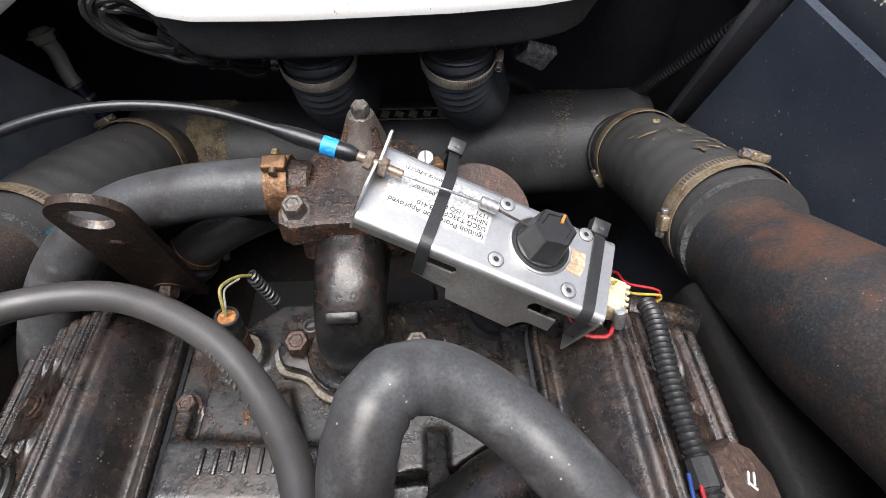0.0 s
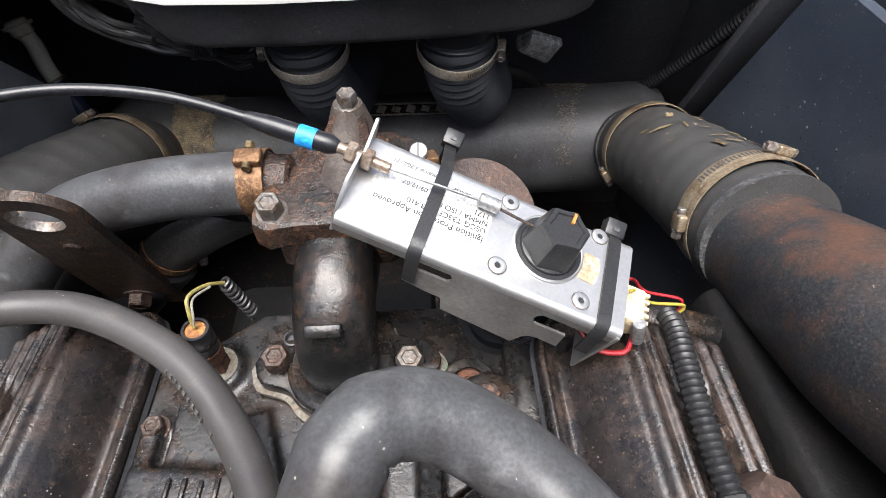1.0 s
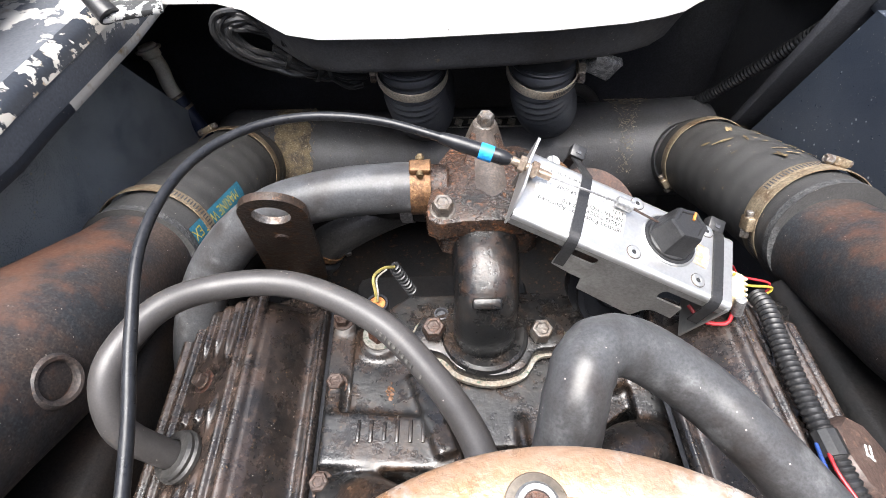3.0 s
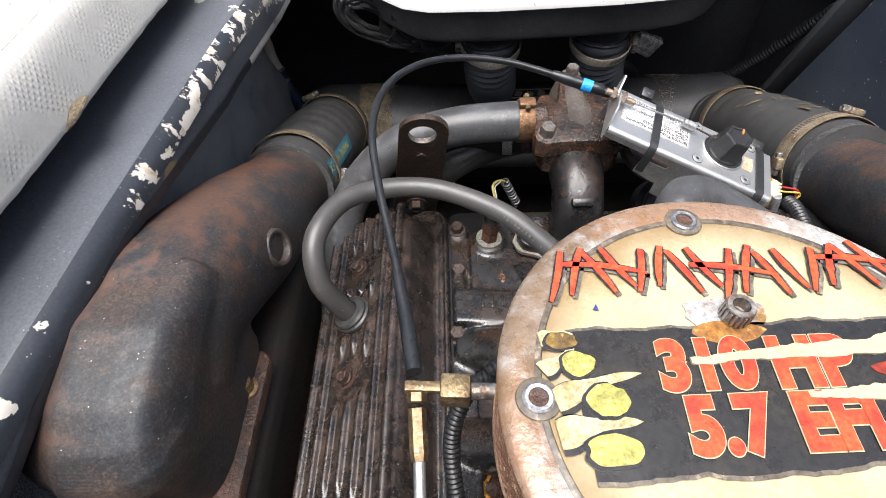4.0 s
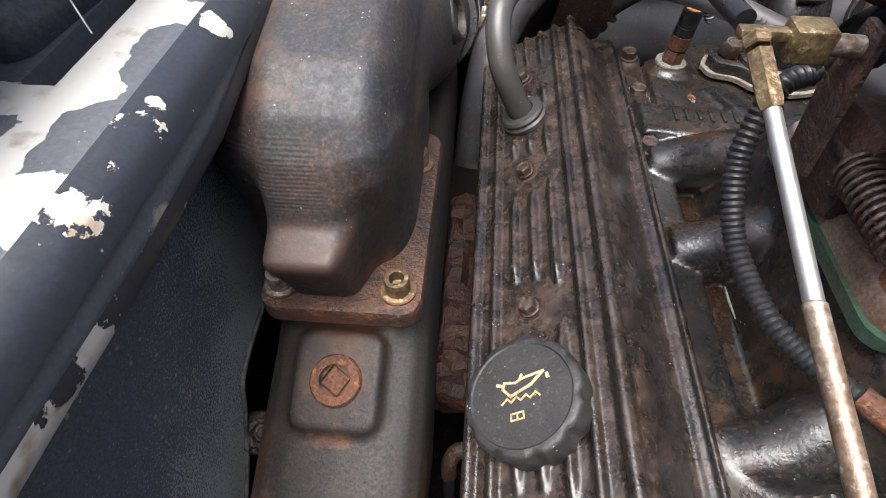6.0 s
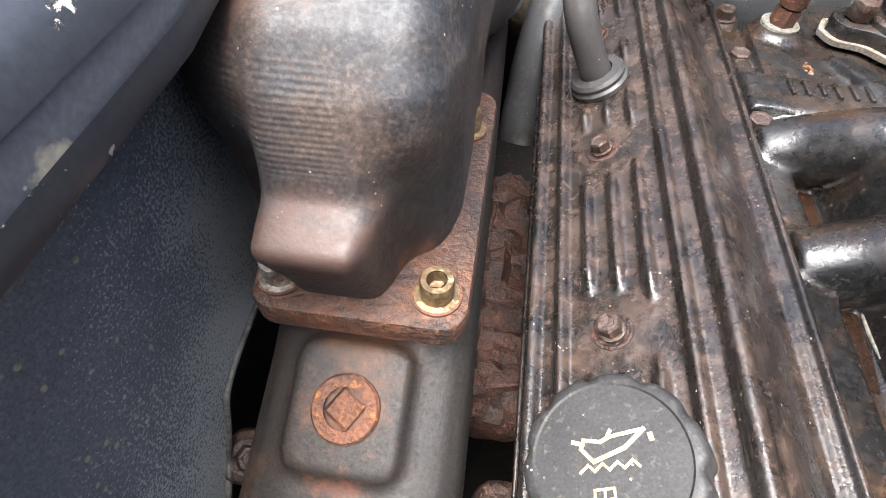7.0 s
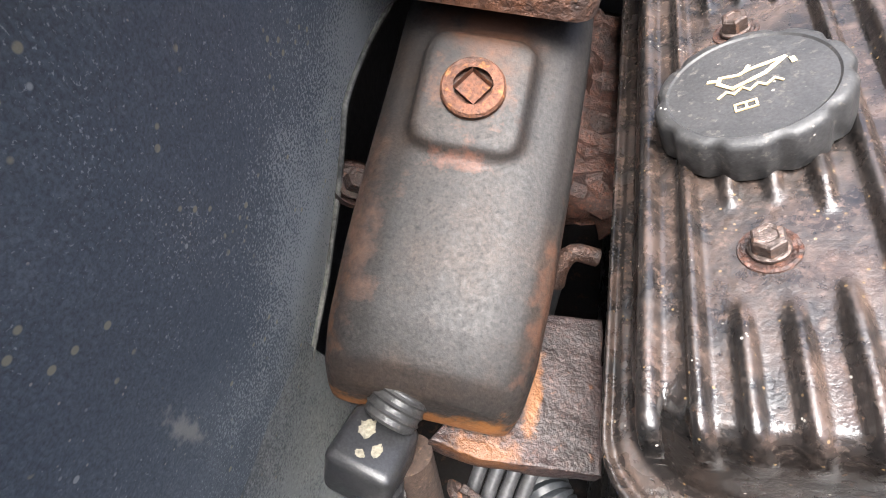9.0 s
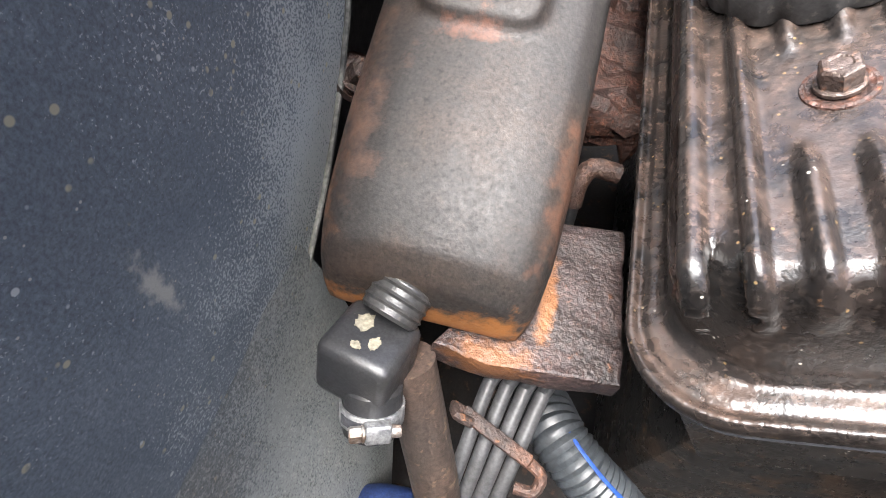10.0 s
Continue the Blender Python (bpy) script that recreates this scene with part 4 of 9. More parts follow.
# white hatch ledge over a black air box, from which two ducts drop
def deck_ledge():
    front = [(-0.36, 0.5366), (-0.235, 0.5346), (-0.205, 0.5194), (-0.18, 0.4942), (-0.155, 0.4705), (-0.125, 0.4605), (-0.05, 0.4596), (0.02, 0.4641), (0.09, 0.4691), (0.16, 0.4796), (0.195, 0.4901), (0.218, 0.5003), (0.238, 0.5175), (0.262, 0.533), (0.4, 0.54)]
    t = thing("deck_ledge", "speckled white gelcoat ledge over a black air box", "deck ledge", (0, 0.6, 0.4), kind="structure")
    bm = prism(bmesh.new(), XY, front + [(0.4, 0.9), (-0.36, 0.9)], 0.4138, 0.422, 0.0025)
    part("top", bm, GELCOAT, t)
    inner = [(x * 0.985, y + 0.004) for x, y in front[2:13]]
    bm = prism(bmesh.new(), XY, inner + [(0.235, 0.66), (-0.2, 0.66)], 0.366, 0.4134)
    for v in bm.verts:
        if v.co.z < 0.375:
            v.co.x *= 0.95
            v.co.y += 0.012 if v.co.y < 0.6 else 0
    bmesh.ops.bevel(bm, geom=[e for e in bm.edges if all(v.co.z < 0.375 for v in e.verts)], offset=0.012, segments=4, affect="EDGES", profile=0.5)
    part("air_box", bm, XPIPE, t, "black moulded air box with scuffs")
    for x in (-0.047, 0.1):
        bm = lathe(bmesh.new(), along((x, 0.548, 0.33), (0, -0.1, 1)), [(0, 0), (0.036, 0), (0.036, 0.04), (0, 0.04)], 32)
        part("duct_collar", bm, PLASTIC, t)


deck_ledge()


def bellows_hose(x, dx, label):
    pts = [(x, 0.545, 0.348), (x + 0.001, 0.547, 0.328), (x + dx * 0.3, 0.56, 0.285), (x + dx, 0.6, 0.235), (x + dx * 1.6, 0.66, 0.21), (x + dx * 1.8, 0.74, 0.19)]
    bm = corrugated(bmesh.new(), pts, 0.0372, 0.0075, 0.003, 36)
    tagged(part("bellows_hose", bm, DUCT), label, "duct hose", "duct hoses")
    band_clamp("tarnished band clamp round a ribbed duct hose", (x + 0.001, 0.545, 0.331), (0.02, 0.3, -1), 0.0395, 0.0125, 268 if x < 0 else 100, BAND_PALE, up=(0, 1, 0))


bellows_hose(-0.047, 0.012, "black ribbed rubber duct hose under the air box")
bellows_hose(0.1, 0.03, "black ribbed rubber duct hose bending aside")

# seat cushion along the left deck
def seat_cushion():
    c = thing("seat_cushion", "white vinyl seat cushion with a blue panel, its edge split open", "seat cushion", (-0.5, 0.1, 0.45))
    # the hem runs straight, then shrinks back where the cover has split
    hem = [(-0.9, 0.356), (-0.3, 0.358), (-0.16, 0.36), (-0.1, 0.364), (-0.075, 0.369), (-0.055, 0.377), (-0.035, 0.385), (-0.01, 0.387), (0.02, 0.386), (0.034, 0.383), (0.041, 0.372), (0.046, 0.365), (0.06, 0.362), (0.1, 0.36), (0.3, 0.356), (0.9, 0.348)]
    path = smooth_path([(-x, y, 0) for y, x in hem], 0.006)
    side = [(0.4835, 0, -0.02), (0.4795, 0, -0.003), (0.4785, 0, 0.0), (0.4805, 0, 0.0012), (0.484, 0.04, 0.0012), (0.489, 0.2, 0.0016), (0.495, 0.45, 0.003), (0.502, 0.8, 0.0045), (0.51, 1, 0.0048), (0.518, 1, 0.003), (0.5245, 1, 0.0002), (0.5285, 1, -0.003), (0.5298, 1, -0.0055), (0.5288, 1, -0.0072)]
    crown = [(-0.3732, 0.5284), (-0.3745, 0.5305), (-0.378, 0.5335), (-0.386, 0.537), (-0.41, 0.5425), (-0.45, 0.548), (-0.52, 0.552), (-0.8, 0.55)]
    bm, rings = bmesh.new(), []
    for p in path:
        k = 0.0016 * noise.noise((p.y * 22, 1.5, 0)) + 0.0009 * noise.noise((p.y * 75, 7.1, 0))
        split = max(0.0, 1 - abs(p.y + 0.02) / 0.09)
        ring = [bm.verts.new((p.x * (1 - w) - 0.3655 * w + d + k + 0.0012 * split * noise.noise((p.y * 120, z * 150, 2)), p.y, z + 0.0008 * noise.noise((p.y * 50, z * 90, 0)))) for z, w, d in side]
        pucker = 0.0008 * noise.noise((p.y * 160, 3, 3))
        ring += [bm.verts.new((x + k, p.y, z + pucker * (x > -0.39))) for x, z in crown]
        rings.append(ring)
    for a, b in zip(rings, rings[1:]):
        for i in range(len(a) - 1):
            bm.faces.new((a[i], a[i + 1], b[i + 1], b[i]))
    bmesh.ops.recalc_face_normals(bm, faces=bm.faces)
    part("cover", bm, VINYL, c, "white embossed vinyl cover", sharp=75)
    bm = tube(bmesh.new(), [(-0.3729, -0.9 + 0.02 * i, 0.5288 + 0.0003 * math.sin(i * 2.3)) for i in range(91)], 0.0011, 8, 0.01)
    part("seam", bm, surface("grimy seam", (0.2, 0.18, 0.16), (0.4, 0.38, 0.34), None, 60, 200, bump=0.3), c, "grimy sewn seam")
    # blue panel slanting across the crown and over the seam
    bm, rows = bmesh.new(), []
    strip = [(-0.3725, 0.5272), (-0.3712, 0.5296), (-0.373, 0.532), (-0.378, 0.5348), (-0.386, 0.5382), (-0.41, 0.5436), (-0.45, 0.5491), (-0.52, 0.5532), (-0.7, 0.553)]
    for i in range(15):
        y = 0.02 + 0.083 * i / 14
        rows.append([bm.verts.new((x, y + (-0.3725 - x) * 0.95, z)) for x, z in strip])
    for a, b in zip(rows, rows[1:]):
        for i in range(len(strip) - 1):
            bm.faces.new((a[i], a[i + 1], b[i + 1], b[i]))
    bmesh.ops.recalc_face_normals(bm, faces=bm.faces)
    part("blue_panel", bm, VINYL_BLUE, c, "blue vinyl panel")
    bm = bmesh.new()
    for i in range(20):
        y = 0.034 + i * 0.0042
        rod(bm, (-0.386, y, 0.5385), (-0.386, y + 0.0027, 0.5385), 0.0006, seg=6)
    for i in range(90):
        y = -0.3 + i * 0.0075
        if not 0.03 < y < 0.118:
            rod(bm, (-0.386, y, 0.537), (-0.386, y + 0.003, 0.537), 0.0005, seg=6)
    part("stitching", bm, WHITE, c, "white stitching")
    # cracks whose skin curls off, and a torn hole along the hem
    for pts in ([(-0.3602, 0.062, 0.4995), (-0.36, 0.05, 0.501), (-0.3602, 0.038, 0.5008), (-0.3602, 0.026, 0.5035), (-0.3605, 0.013, 0.505)], [(-0.3605, -0.05, 0.51), (-0.36, -0.062, 0.508), (-0.361, -0.072, 0.503), (-0.361, -0.08, 0.502), (-0.36, -0.09, 0.5045), (-0.361, -0.1, 0.503)]):
        bm = tube(bmesh.new(), pts, 0.0016, 8, 0.002, radius=lambda sv, i: 0.0007 + 0.0013 * abs(noise.noise((sv * 400, pts[0][1] * 50, 0))), flat=0.7)
        for v in bm.verts:
            v.co += Vector((0.4, 0.6, 1)) * 0.0022 * noise.noise(v.co * 210)
        part("cracked_skin", bm, VINYL, c, "curled skin along a crack", sharp=15)
    bm = tube(bmesh.new(), [(-0.3625, 0.033, 0.4865), (-0.366, 0.03, 0.4815), (-0.371, 0.031, 0.4795), (-0.376, 0.034, 0.481), (-0.38, 0.038, 0.484)], 0.0032, 10, 0.003, flat=0.45)
    part("torn_flap", bm, VINYL, c, "curled torn vinyl flap")
    bm = tube(bmesh.new(), [(-0.358, 0.17, 0.4795), (-0.3545, 0.178, 0.4835), (-0.3535, 0.19, 0.487), (-0.355, 0.202, 0.485)], 0.0036, 10, 0.003, flat=0.55, radius=lambda sv, i: 0.0012 + 0.003 * math.sin(min(1, sv / 0.036) * math.pi))
    part("torn_flap", bm, STRAW, c, "bared foam at a tear")
    part("base_board", box(bmesh.new(), box_m((-0.6, 0.0, 0.467)), (0.395, 1.8, 0.031), 0.002), DARK, c, "dark board under the cushion")
    backing = surface("grey-blue backing", (0.05, 0.058, 0.07), (0.035, 0.04, 0.05), rough=(0.4, 0.6), bump=0.1)
    for m, size in ((pose(-0.4, 0.002, 0.457, 0, 10, -4), (0.046, 0.08, 0.03)), (pose(-0.4, -0.09, 0.457, 0, 10, 8), (0.05, 0.06, 0.03))):
        part("backing_pad", box(bmesh.new(), m, size, 0.0095, 4), backing, c, "grey plastic backing showing through the split")
    bm = tube(bmesh.new(), [(-0.39, 0.0, 0.478), (-0.384, -0.004, 0.4745), (-0.376, -0.009, 0.471), (-0.37, -0.016, 0.462), (-0.364, -0.022, 0.453)], 0.00035, 6, 0.004)
    part("thread", bm, WHITE, c, "loose white thread")


seat_cushion()

# hinge foot and gas strut end on the left coaming
def gas_strut():
    g = thing("gas_strut", "black hatch strut end on a chipped metal foot", "hatch strut", (-0.28, 0.43, 0.45))
    part("foot", box(bmesh.new(), pose(-0.262, 0.44, 0.456, 0, 0, 20), (0.045, 0.035, 0.006), 0.002), flaking("chipped foot", (0.05, 0.05, 0.05), (0.5, 0.5, 0.48), 60, 0.5, (0, 0, 0)), g)
    part("socket", rod(bmesh.new(), (-0.272, 0.422, 0.456), (-0.292, 0.437, 0.474), 0.009, 0.007), PLASTIC, g)
    part("rod", rod(bmesh.new(), (-0.29, 0.436, 0.472), (-0.33, 0.47, 0.51), 0.004), BAND, g)


gas_strut()

# braces and conduit on the right of the transom
def brace(name, p, q, w, d, material, label):
    p, q = Vector(p), Vector(q)
    m = frame_of((p + q) / 2, q - p, (0, 0, 1))
    return tagged(part(name, box(bmesh.new(), m, ((q - p).length, d, w), 0.003), material), label, "brace")


brace("bulkhead_brace", (0.412, 0.6, 0.19), (0.418, 0.525, 0.42), 0.06, 0.012, DARK, "black painted brace against the hull side")
brace("bulkhead_brace", (-0.44, 0.675, 0.18), (-0.44, 0.545, 0.4), 0.05, 0.012, DARK, "black painted brace with flaked patches")
bm = corrugated(bmesh.new(), [(0.32, 0.7, 0.15), (0.359, 0.652, 0.206), (0.382, 0.613, 0.27), (0.403, 0.576, 0.336), (0.418, 0.55, 0.385)], 0.0085, 0.005, 0.0012, 16)
tagged(part("conduit", bm, PLASTIC), "dusty black corrugated conduit by the transom", "conduit")
bm = tube(bmesh.new(), [(0.16, 0.66, 0.23), (0.2, 0.68, 0.21), (0.23, 0.7, 0.17), (0.25, 0.72, 0.1)], 0.009, 14)
tagged(part("drain_hose", bm, RUBBER_DARK), "black drain hose behind the cross pipe", "hose")
bm = box(bmesh.new(), pose(0.218, 0.682, 0.252, 30, 25, 20), (0.055, 0.02, 0.035), 0.006)
for v in bm.verts:
    v.co += Vector((noise.noise(v.co * 60), noise.noise(v.co * 60 + Vector((5, 0, 0))), noise.noise(v.co * 60 + Vector((9, 0, 0))))) * 0.006
tagged(part("bracket_plate", bm, surface("crumpled pale metal", (0.7, 0.69, 0.66), (0.5, 0.49, 0.46), None, 60, rough=(0.2, 0.35), metal=0.3, bump=0.5), sharp=15), "crumpled dull metal bracket by the transom", "bracket")

# water fitting and the coil of cables on the left of the transom
def hose_fitting():
    f = thing("elbow_fitting", "stained ivory plastic elbow fitting with a small clamp", "pipe fitting", (-0.4, 0.69, 0.27))
    part("elbow", tube(bmesh.new(), [(-0.394, 0.663, 0.292), (-0.388, 0.66, 0.275), (-0.382, 0.648, 0.255), (-0.372, 0.638, 0.235)], 0.0095, 24, 0.004), PALE_FITTING, f)
    part("collar", rod(bmesh.new(), (-0.397, 0.665, 0.304), (-0.393, 0.662, 0.287), 0.0122, edge=0.002), PALE_FITTING, f)
    part("flange", lathe(bmesh.new(), along((-0.3955, 0.6638, 0.298), (-0.004, 0.003, 0.017)), [(0.0118, -0.002), (0.0165, -0.0018), (0.0168, 0.001), (0.0118, 0.0014)], 28), PALE_FITTING, f)
    part("hose_tail", tube(bmesh.new(), [(-0.375, 0.64, 0.241), (-0.355, 0.628, 0.2), (-0.335, 0.62, 0.14)], 0.0105, 16), surface("dark blue hose", (0.012, 0.02, 0.05), rough=(0.4, 0.6)), f)
    for s in (0.0, 0.35):
        q = Vector((-0.375, 0.64, 0.241)).lerp(Vector((-0.364, 0.633, 0.22)), s * 2)
        part("ring", lathe(bmesh.new(), along(q, (-0.4, 0.2, 0.9)), [(0.0104, -0.002), (0.0122, -0.002), (0.0122, 0.002), (0.0104, 0.002)], 20), BAND, f)


hose_fitting()


def cable_bundle():
    c = thing("cable_coil", "coiled black wires with tape and a bared end", "cable coil", (-0.2, 0.55, 0.33), kind="stuff")
    rnd = random.Random(4)
    centre, u, v = Vector((-0.186, 0.532, 0.366)), Vector((0.046, 0.011, -0.0345)), Vector((0.55, 0.1, 0.83))
    for i in range(7):
        pts = []
        for k in range(17):
            a = k / 16 * math.tau * 1.02 + 0.3
            wide = 0.01 + 0.0022 * i
            o = Vector((0, rnd.uniform(-0.003, 0.003), rnd.uniform(-0.002, 0.002)))
            pts.append(centre + u * (math.cos(a) * (0.75 + 0.06 * i)) + v * (math.sin(a) * wide * (1.0 - 0.45 * math.cos(a))) + o)
        part("wire", tube(bmesh.new(), pts, 0.0033, 8, 0.006), PLASTIC, c)
    for i in range(5):
        o = Vector((0, rnd.uniform(-0.006, 0.006), rnd.uniform(-0.006, 0.006)))
        pts = [Vector(p) + o * (0.7 + 0.3 * k) for k, p in enumerate([(-0.19, 0.53, 0.368), (-0.165, 0.536, 0.348), (-0.14, 0.542, 0.334), (-0.12, 0.546, 0.327 - 0.004 * i), (-0.106 + 0.01 * rnd.random(), 0.548, 0.322)])]
        part("wire", tube(bmesh.new(), pts, 0.0027, 8, 0.006), PLASTIC, c)
    part("wire", tube(bmesh.new(), [(-0.152, 0.553, 0.322), (-0.146, 0.559, 0.324), (-0.137, 0.564, 0.322), (-0.132, 0.567, 0.316), (-0.138, 0.567, 0.312), (-0.148, 0.565, 0.313)], 0.0014, 8, 0.003), ORANGE, c, "bared orange wire end")
    part("wire", tube(bmesh.new(), [(-0.17, 0.53, 0.362), (-0.145, 0.54, 0.352), (-0.12, 0.55, 0.341)], 0.0022, 8, 0.003), surface("olive wire", (0.09, 0.09, 0.03), rough=(0.4, 0.6)), c, "olive green wire")
    part("conduit", corrugated(bmesh.new(), [(-0.17, 0.513, 0.388), (-0.14, 0.505, 0.386), (-0.11, 0.5, 0.386)], 0.008, 0.004, 0.0012), PLASTIC, c)
    for x, y, z in ((-0.178, 0.534, 0.36), (-0.15, 0.54, 0.34)):
        part("cable_tie", lathe(bmesh.new(), along((x, y, z), (0.8, 0.3, -0.35)), [(0.014, -0.002), (0.0153, -0.002), (0.0153, 0.002), (0.014, 0.002)], 20), PLASTIC, c)


cable_bundle()

# ---- exhaust across the stern ----
def cross_pipe():
    c = thing("exhaust_cross_pipe", "scuffed black exhaust cross pipe with frayed fibre wraps", "exhaust pipe", (0, 0.64, 0.12))
    bm = tube(bmesh.new(), [(-0.335, 0.635, 0.135), (-0.2, 0.64, 0.125), (0, 0.643, 0.122), (0.2, 0.64, 0.128), (0.385, 0.628, 0.145)], 0.073, 44, 0.02, radius=lambda s, i: 0.073 if 0.015 < s < 0.705 else 0.062)
    part("pipe", bm, XPIPE, c)
    for x, sgn in ((-0.285, 1), (0.335, -1)):
        bm = tube(bmesh.new(), [(x, 0.635, 0.135), (x, 0.6, 0.15), (x + 0.004 * sgn, 0.56, 0.18)], 0.062, 36, 0.006, radius=lambda sv, i: 0.0495 + 0.0125 * max(0.0, 1 - sv / 0.06))
        part("branch", bm, XPIPE, c)
    bm = lathe(bmesh.new(), along((-0.226, 0.6395, 0.1258), (1, 0, 0)), [(0.073, -0.0275), (0.0752, -0.0235), (0.0752, 0.0235), (0.073, 0.0275)], 160)
    for v in bm.verts:
        v.co.x += 0.011 * noise.noise(v.co * 40) + 0.006 * noise.noise(v.co * 150)
    part("fibre_wrap", bm, STRAW, c, "frayed straw-coloured fibre wrap")
    # loose fibres standing off the wraps
    rnd = random.Random(12)
    for x0, x1, zc, r0, count, mat_, lab in ((-0.262, -0.192, 0.1258, 0.0752, 260, STRAW, "loose straw-coloured fibres"), (0.236, 0.296, 0.132, 0.0742, 620, FIBRE, "loose pale glass fibres")):
        bm = bmesh.new()
        for i in range(count):
            x, ang, turn = rnd.uniform(x0, x1), rnd.uniform(0.35, 2.9), rnd.uniform(0, math.tau)
            if x0 > 0:
                x = min(x, x1 - 0.012 + 0.012 * math.sin(ang))
            ln, bend = rnd.uniform(0.002, 0.0065), rnd.uniform(-0.9, 0.9)
            pts = []
            for k in range(3):
                f = k / 2 - 0.5
                u, w = ln * f * math.cos(turn + bend * f), ln * f * math.sin(turn + bend * f)
                aa = ang + w / r0
                rr = r0 + 0.0004 + 0.0006 * rnd.random()
                pts.append(Vector((x + u, 0.639 + rr * math.cos(aa), zc + rr * math.sin(aa))))
            tube(bm, pts, rnd.uniform(0.00016, 0.00034), 4, 0.01, cap=False)
        tagged(part("fibres", bm, mat_, c), lab, kind="stuff")
    # maker's plate with plain bars
    m = frame_of((0.035, 0.629, 0.1957), (1, 0, 0), (0, 1, 0.16))
    plate = part("name_plate", box(bmesh.new(), m, (0.185, 0.022, 0.0012), 0.0004), DECAL_BLACK, c, "black plate with a pale border")
    bm = bmesh.new()
    for s in (-1, 1):
        box(bm, m @ box_m((0, s * 0.0095, 0.0009)), (0.183, 0.0026, 0.0006))
        box(bm, m @ box_m((s * 0.0912, 0, 0.0009)), (0.0012, 0.0216, 0.0006))
    for i in range(7):
        box(bm, m @ pose(-0.06 + i * 0.019, 0, 0.0009, 0, 0, -18), (0.011, 0.0125 - 0.003 * (i % 2), 0.0006))
    part("plate_marking", bm, GASKET, plate, "pale border and bars")


cross_pipe()


def exhaust_hose(label, a, b, r, worm_a, worm_b):
    a, b = Vector(a), Vector(b)
    mid = (a + b) / 2 + Vector((0, 0, 0.006))
    bm = tube(bmesh.new(), [a, mid, b], r, 48, 0.008, radius=lambda s, i: r + 0.0006 * math.sin(i * 1.7))
    h = thing("exhaust_hose", label, "exhaust hose", mid, "exhaust hoses")
    body = part("body", bm, HOSE_DARK, h)
    d = (b - a).normalized()
    bm = lathe(bmesh.new(), along(b, d), [(r - 0.006, 0.0005), (r + 0.0004, 0.0005), (r + 0.0008, -0.004), (r + 0.0004, -0.008)], 48)
    part("frayed_end", bm, surface("frayed cord", (0.04, 0.04, 0.042), (0.085, 0.085, 0.085), (0.02, 0.02, 0.02), 160, 400, rough=(0.6, 0.8), bump=1), body, "frayed cord at the cut end")
    for k, worm in ((0.1, worm_a), (0.86, worm_b)):
        q = a.lerp(b, k) + Vector((0, 0, 0.004))
        band_clamp("tarnished band clamp round an exhaust hose", q, d, r + 0.0012, 0.0135, worm, BAND, up=(0, 0, 1))
    return h, d


hl, dl = exhaust_hose("black exhaust hose with a worn yellow stripe of print", (-0.2835, 0.565, 0.183), (-0.288, 0.312, 0.288), 0.0525, 25, 265)
hr, dr = exhaust_hose("black exhaust hose with straw-coloured scuffs", (0.334, 0.556, 0.186), (0.325, 0.31, 0.299), 0.0525, 124, -14)
band_clamp("tarnished band clamp beside another on an exhaust hose", (0.3262, 0.3365, 0.2905), dr, 0.0538, 0.0135, 90, BAND)

# straw-coloured flakes rubbed off the wrap, stuck on the right hose
def hose_flakes():
    rnd = random.Random(31)
    bm = bmesh.new()
    a, b = Vector((0.334, 0.556, 0.186)), Vector((0.325, 0.31, 0.299))
    m = frame_of(a, b - a, (0, 0, 1))
    up, side = m.to_3x3() @ Vector((0, 1, 0)), m.to_3x3() @ Vector((0, 0, 1))
    if side.x < 0:
        side = -side
    for i in range(26):
        s0, w0 = rnd.uniform(0.07, 0.2), rnd.gauss(-0.1, 0.42)
        ln, wd, turn = rnd.uniform(0.003, 0.011), rnd.uniform(0.0008, 0.0024), rnd.gauss(0.5, 0.6)
        ring = []
        for k in range(9):
            t = k / 9 * math.tau
            x, y = ln * math.cos(t) * rnd.uniform(0.75, 1.1), wd * math.sin(t) * rnd.uniform(0.6, 1.3)
            sv, wv = s0 + x * math.cos(turn) - y * math.sin(turn), w0 + (x * math.sin(turn) + y * math.cos(turn)) / 0.0525
            sag = 0.006 * (1 - (2 * sv / (b - a).length - 1) ** 2)
            ring.append(bm.verts.new(a + (b - a).normalized() * sv + Vector((0, 0, sag)) + (up * math.cos(wv) + side * math.sin(wv)) * (0.0539)))
        bm.faces.new(ring)
    bmesh.ops.solidify(bm, geom=bm.faces, thickness=0.0006)
    ob = part("flakes", bm, surface("straw flakes", (0.25, 0.19, 0.1), (0.12, 0.09, 0.055), None, 120, rough=(0.6, 0.8), bump=0.5), hr, "straw-coloured flakes of wrap")
    tagged(ob, "straw-coloured flakes of wrap", kind="stuff")


hose_flakes()

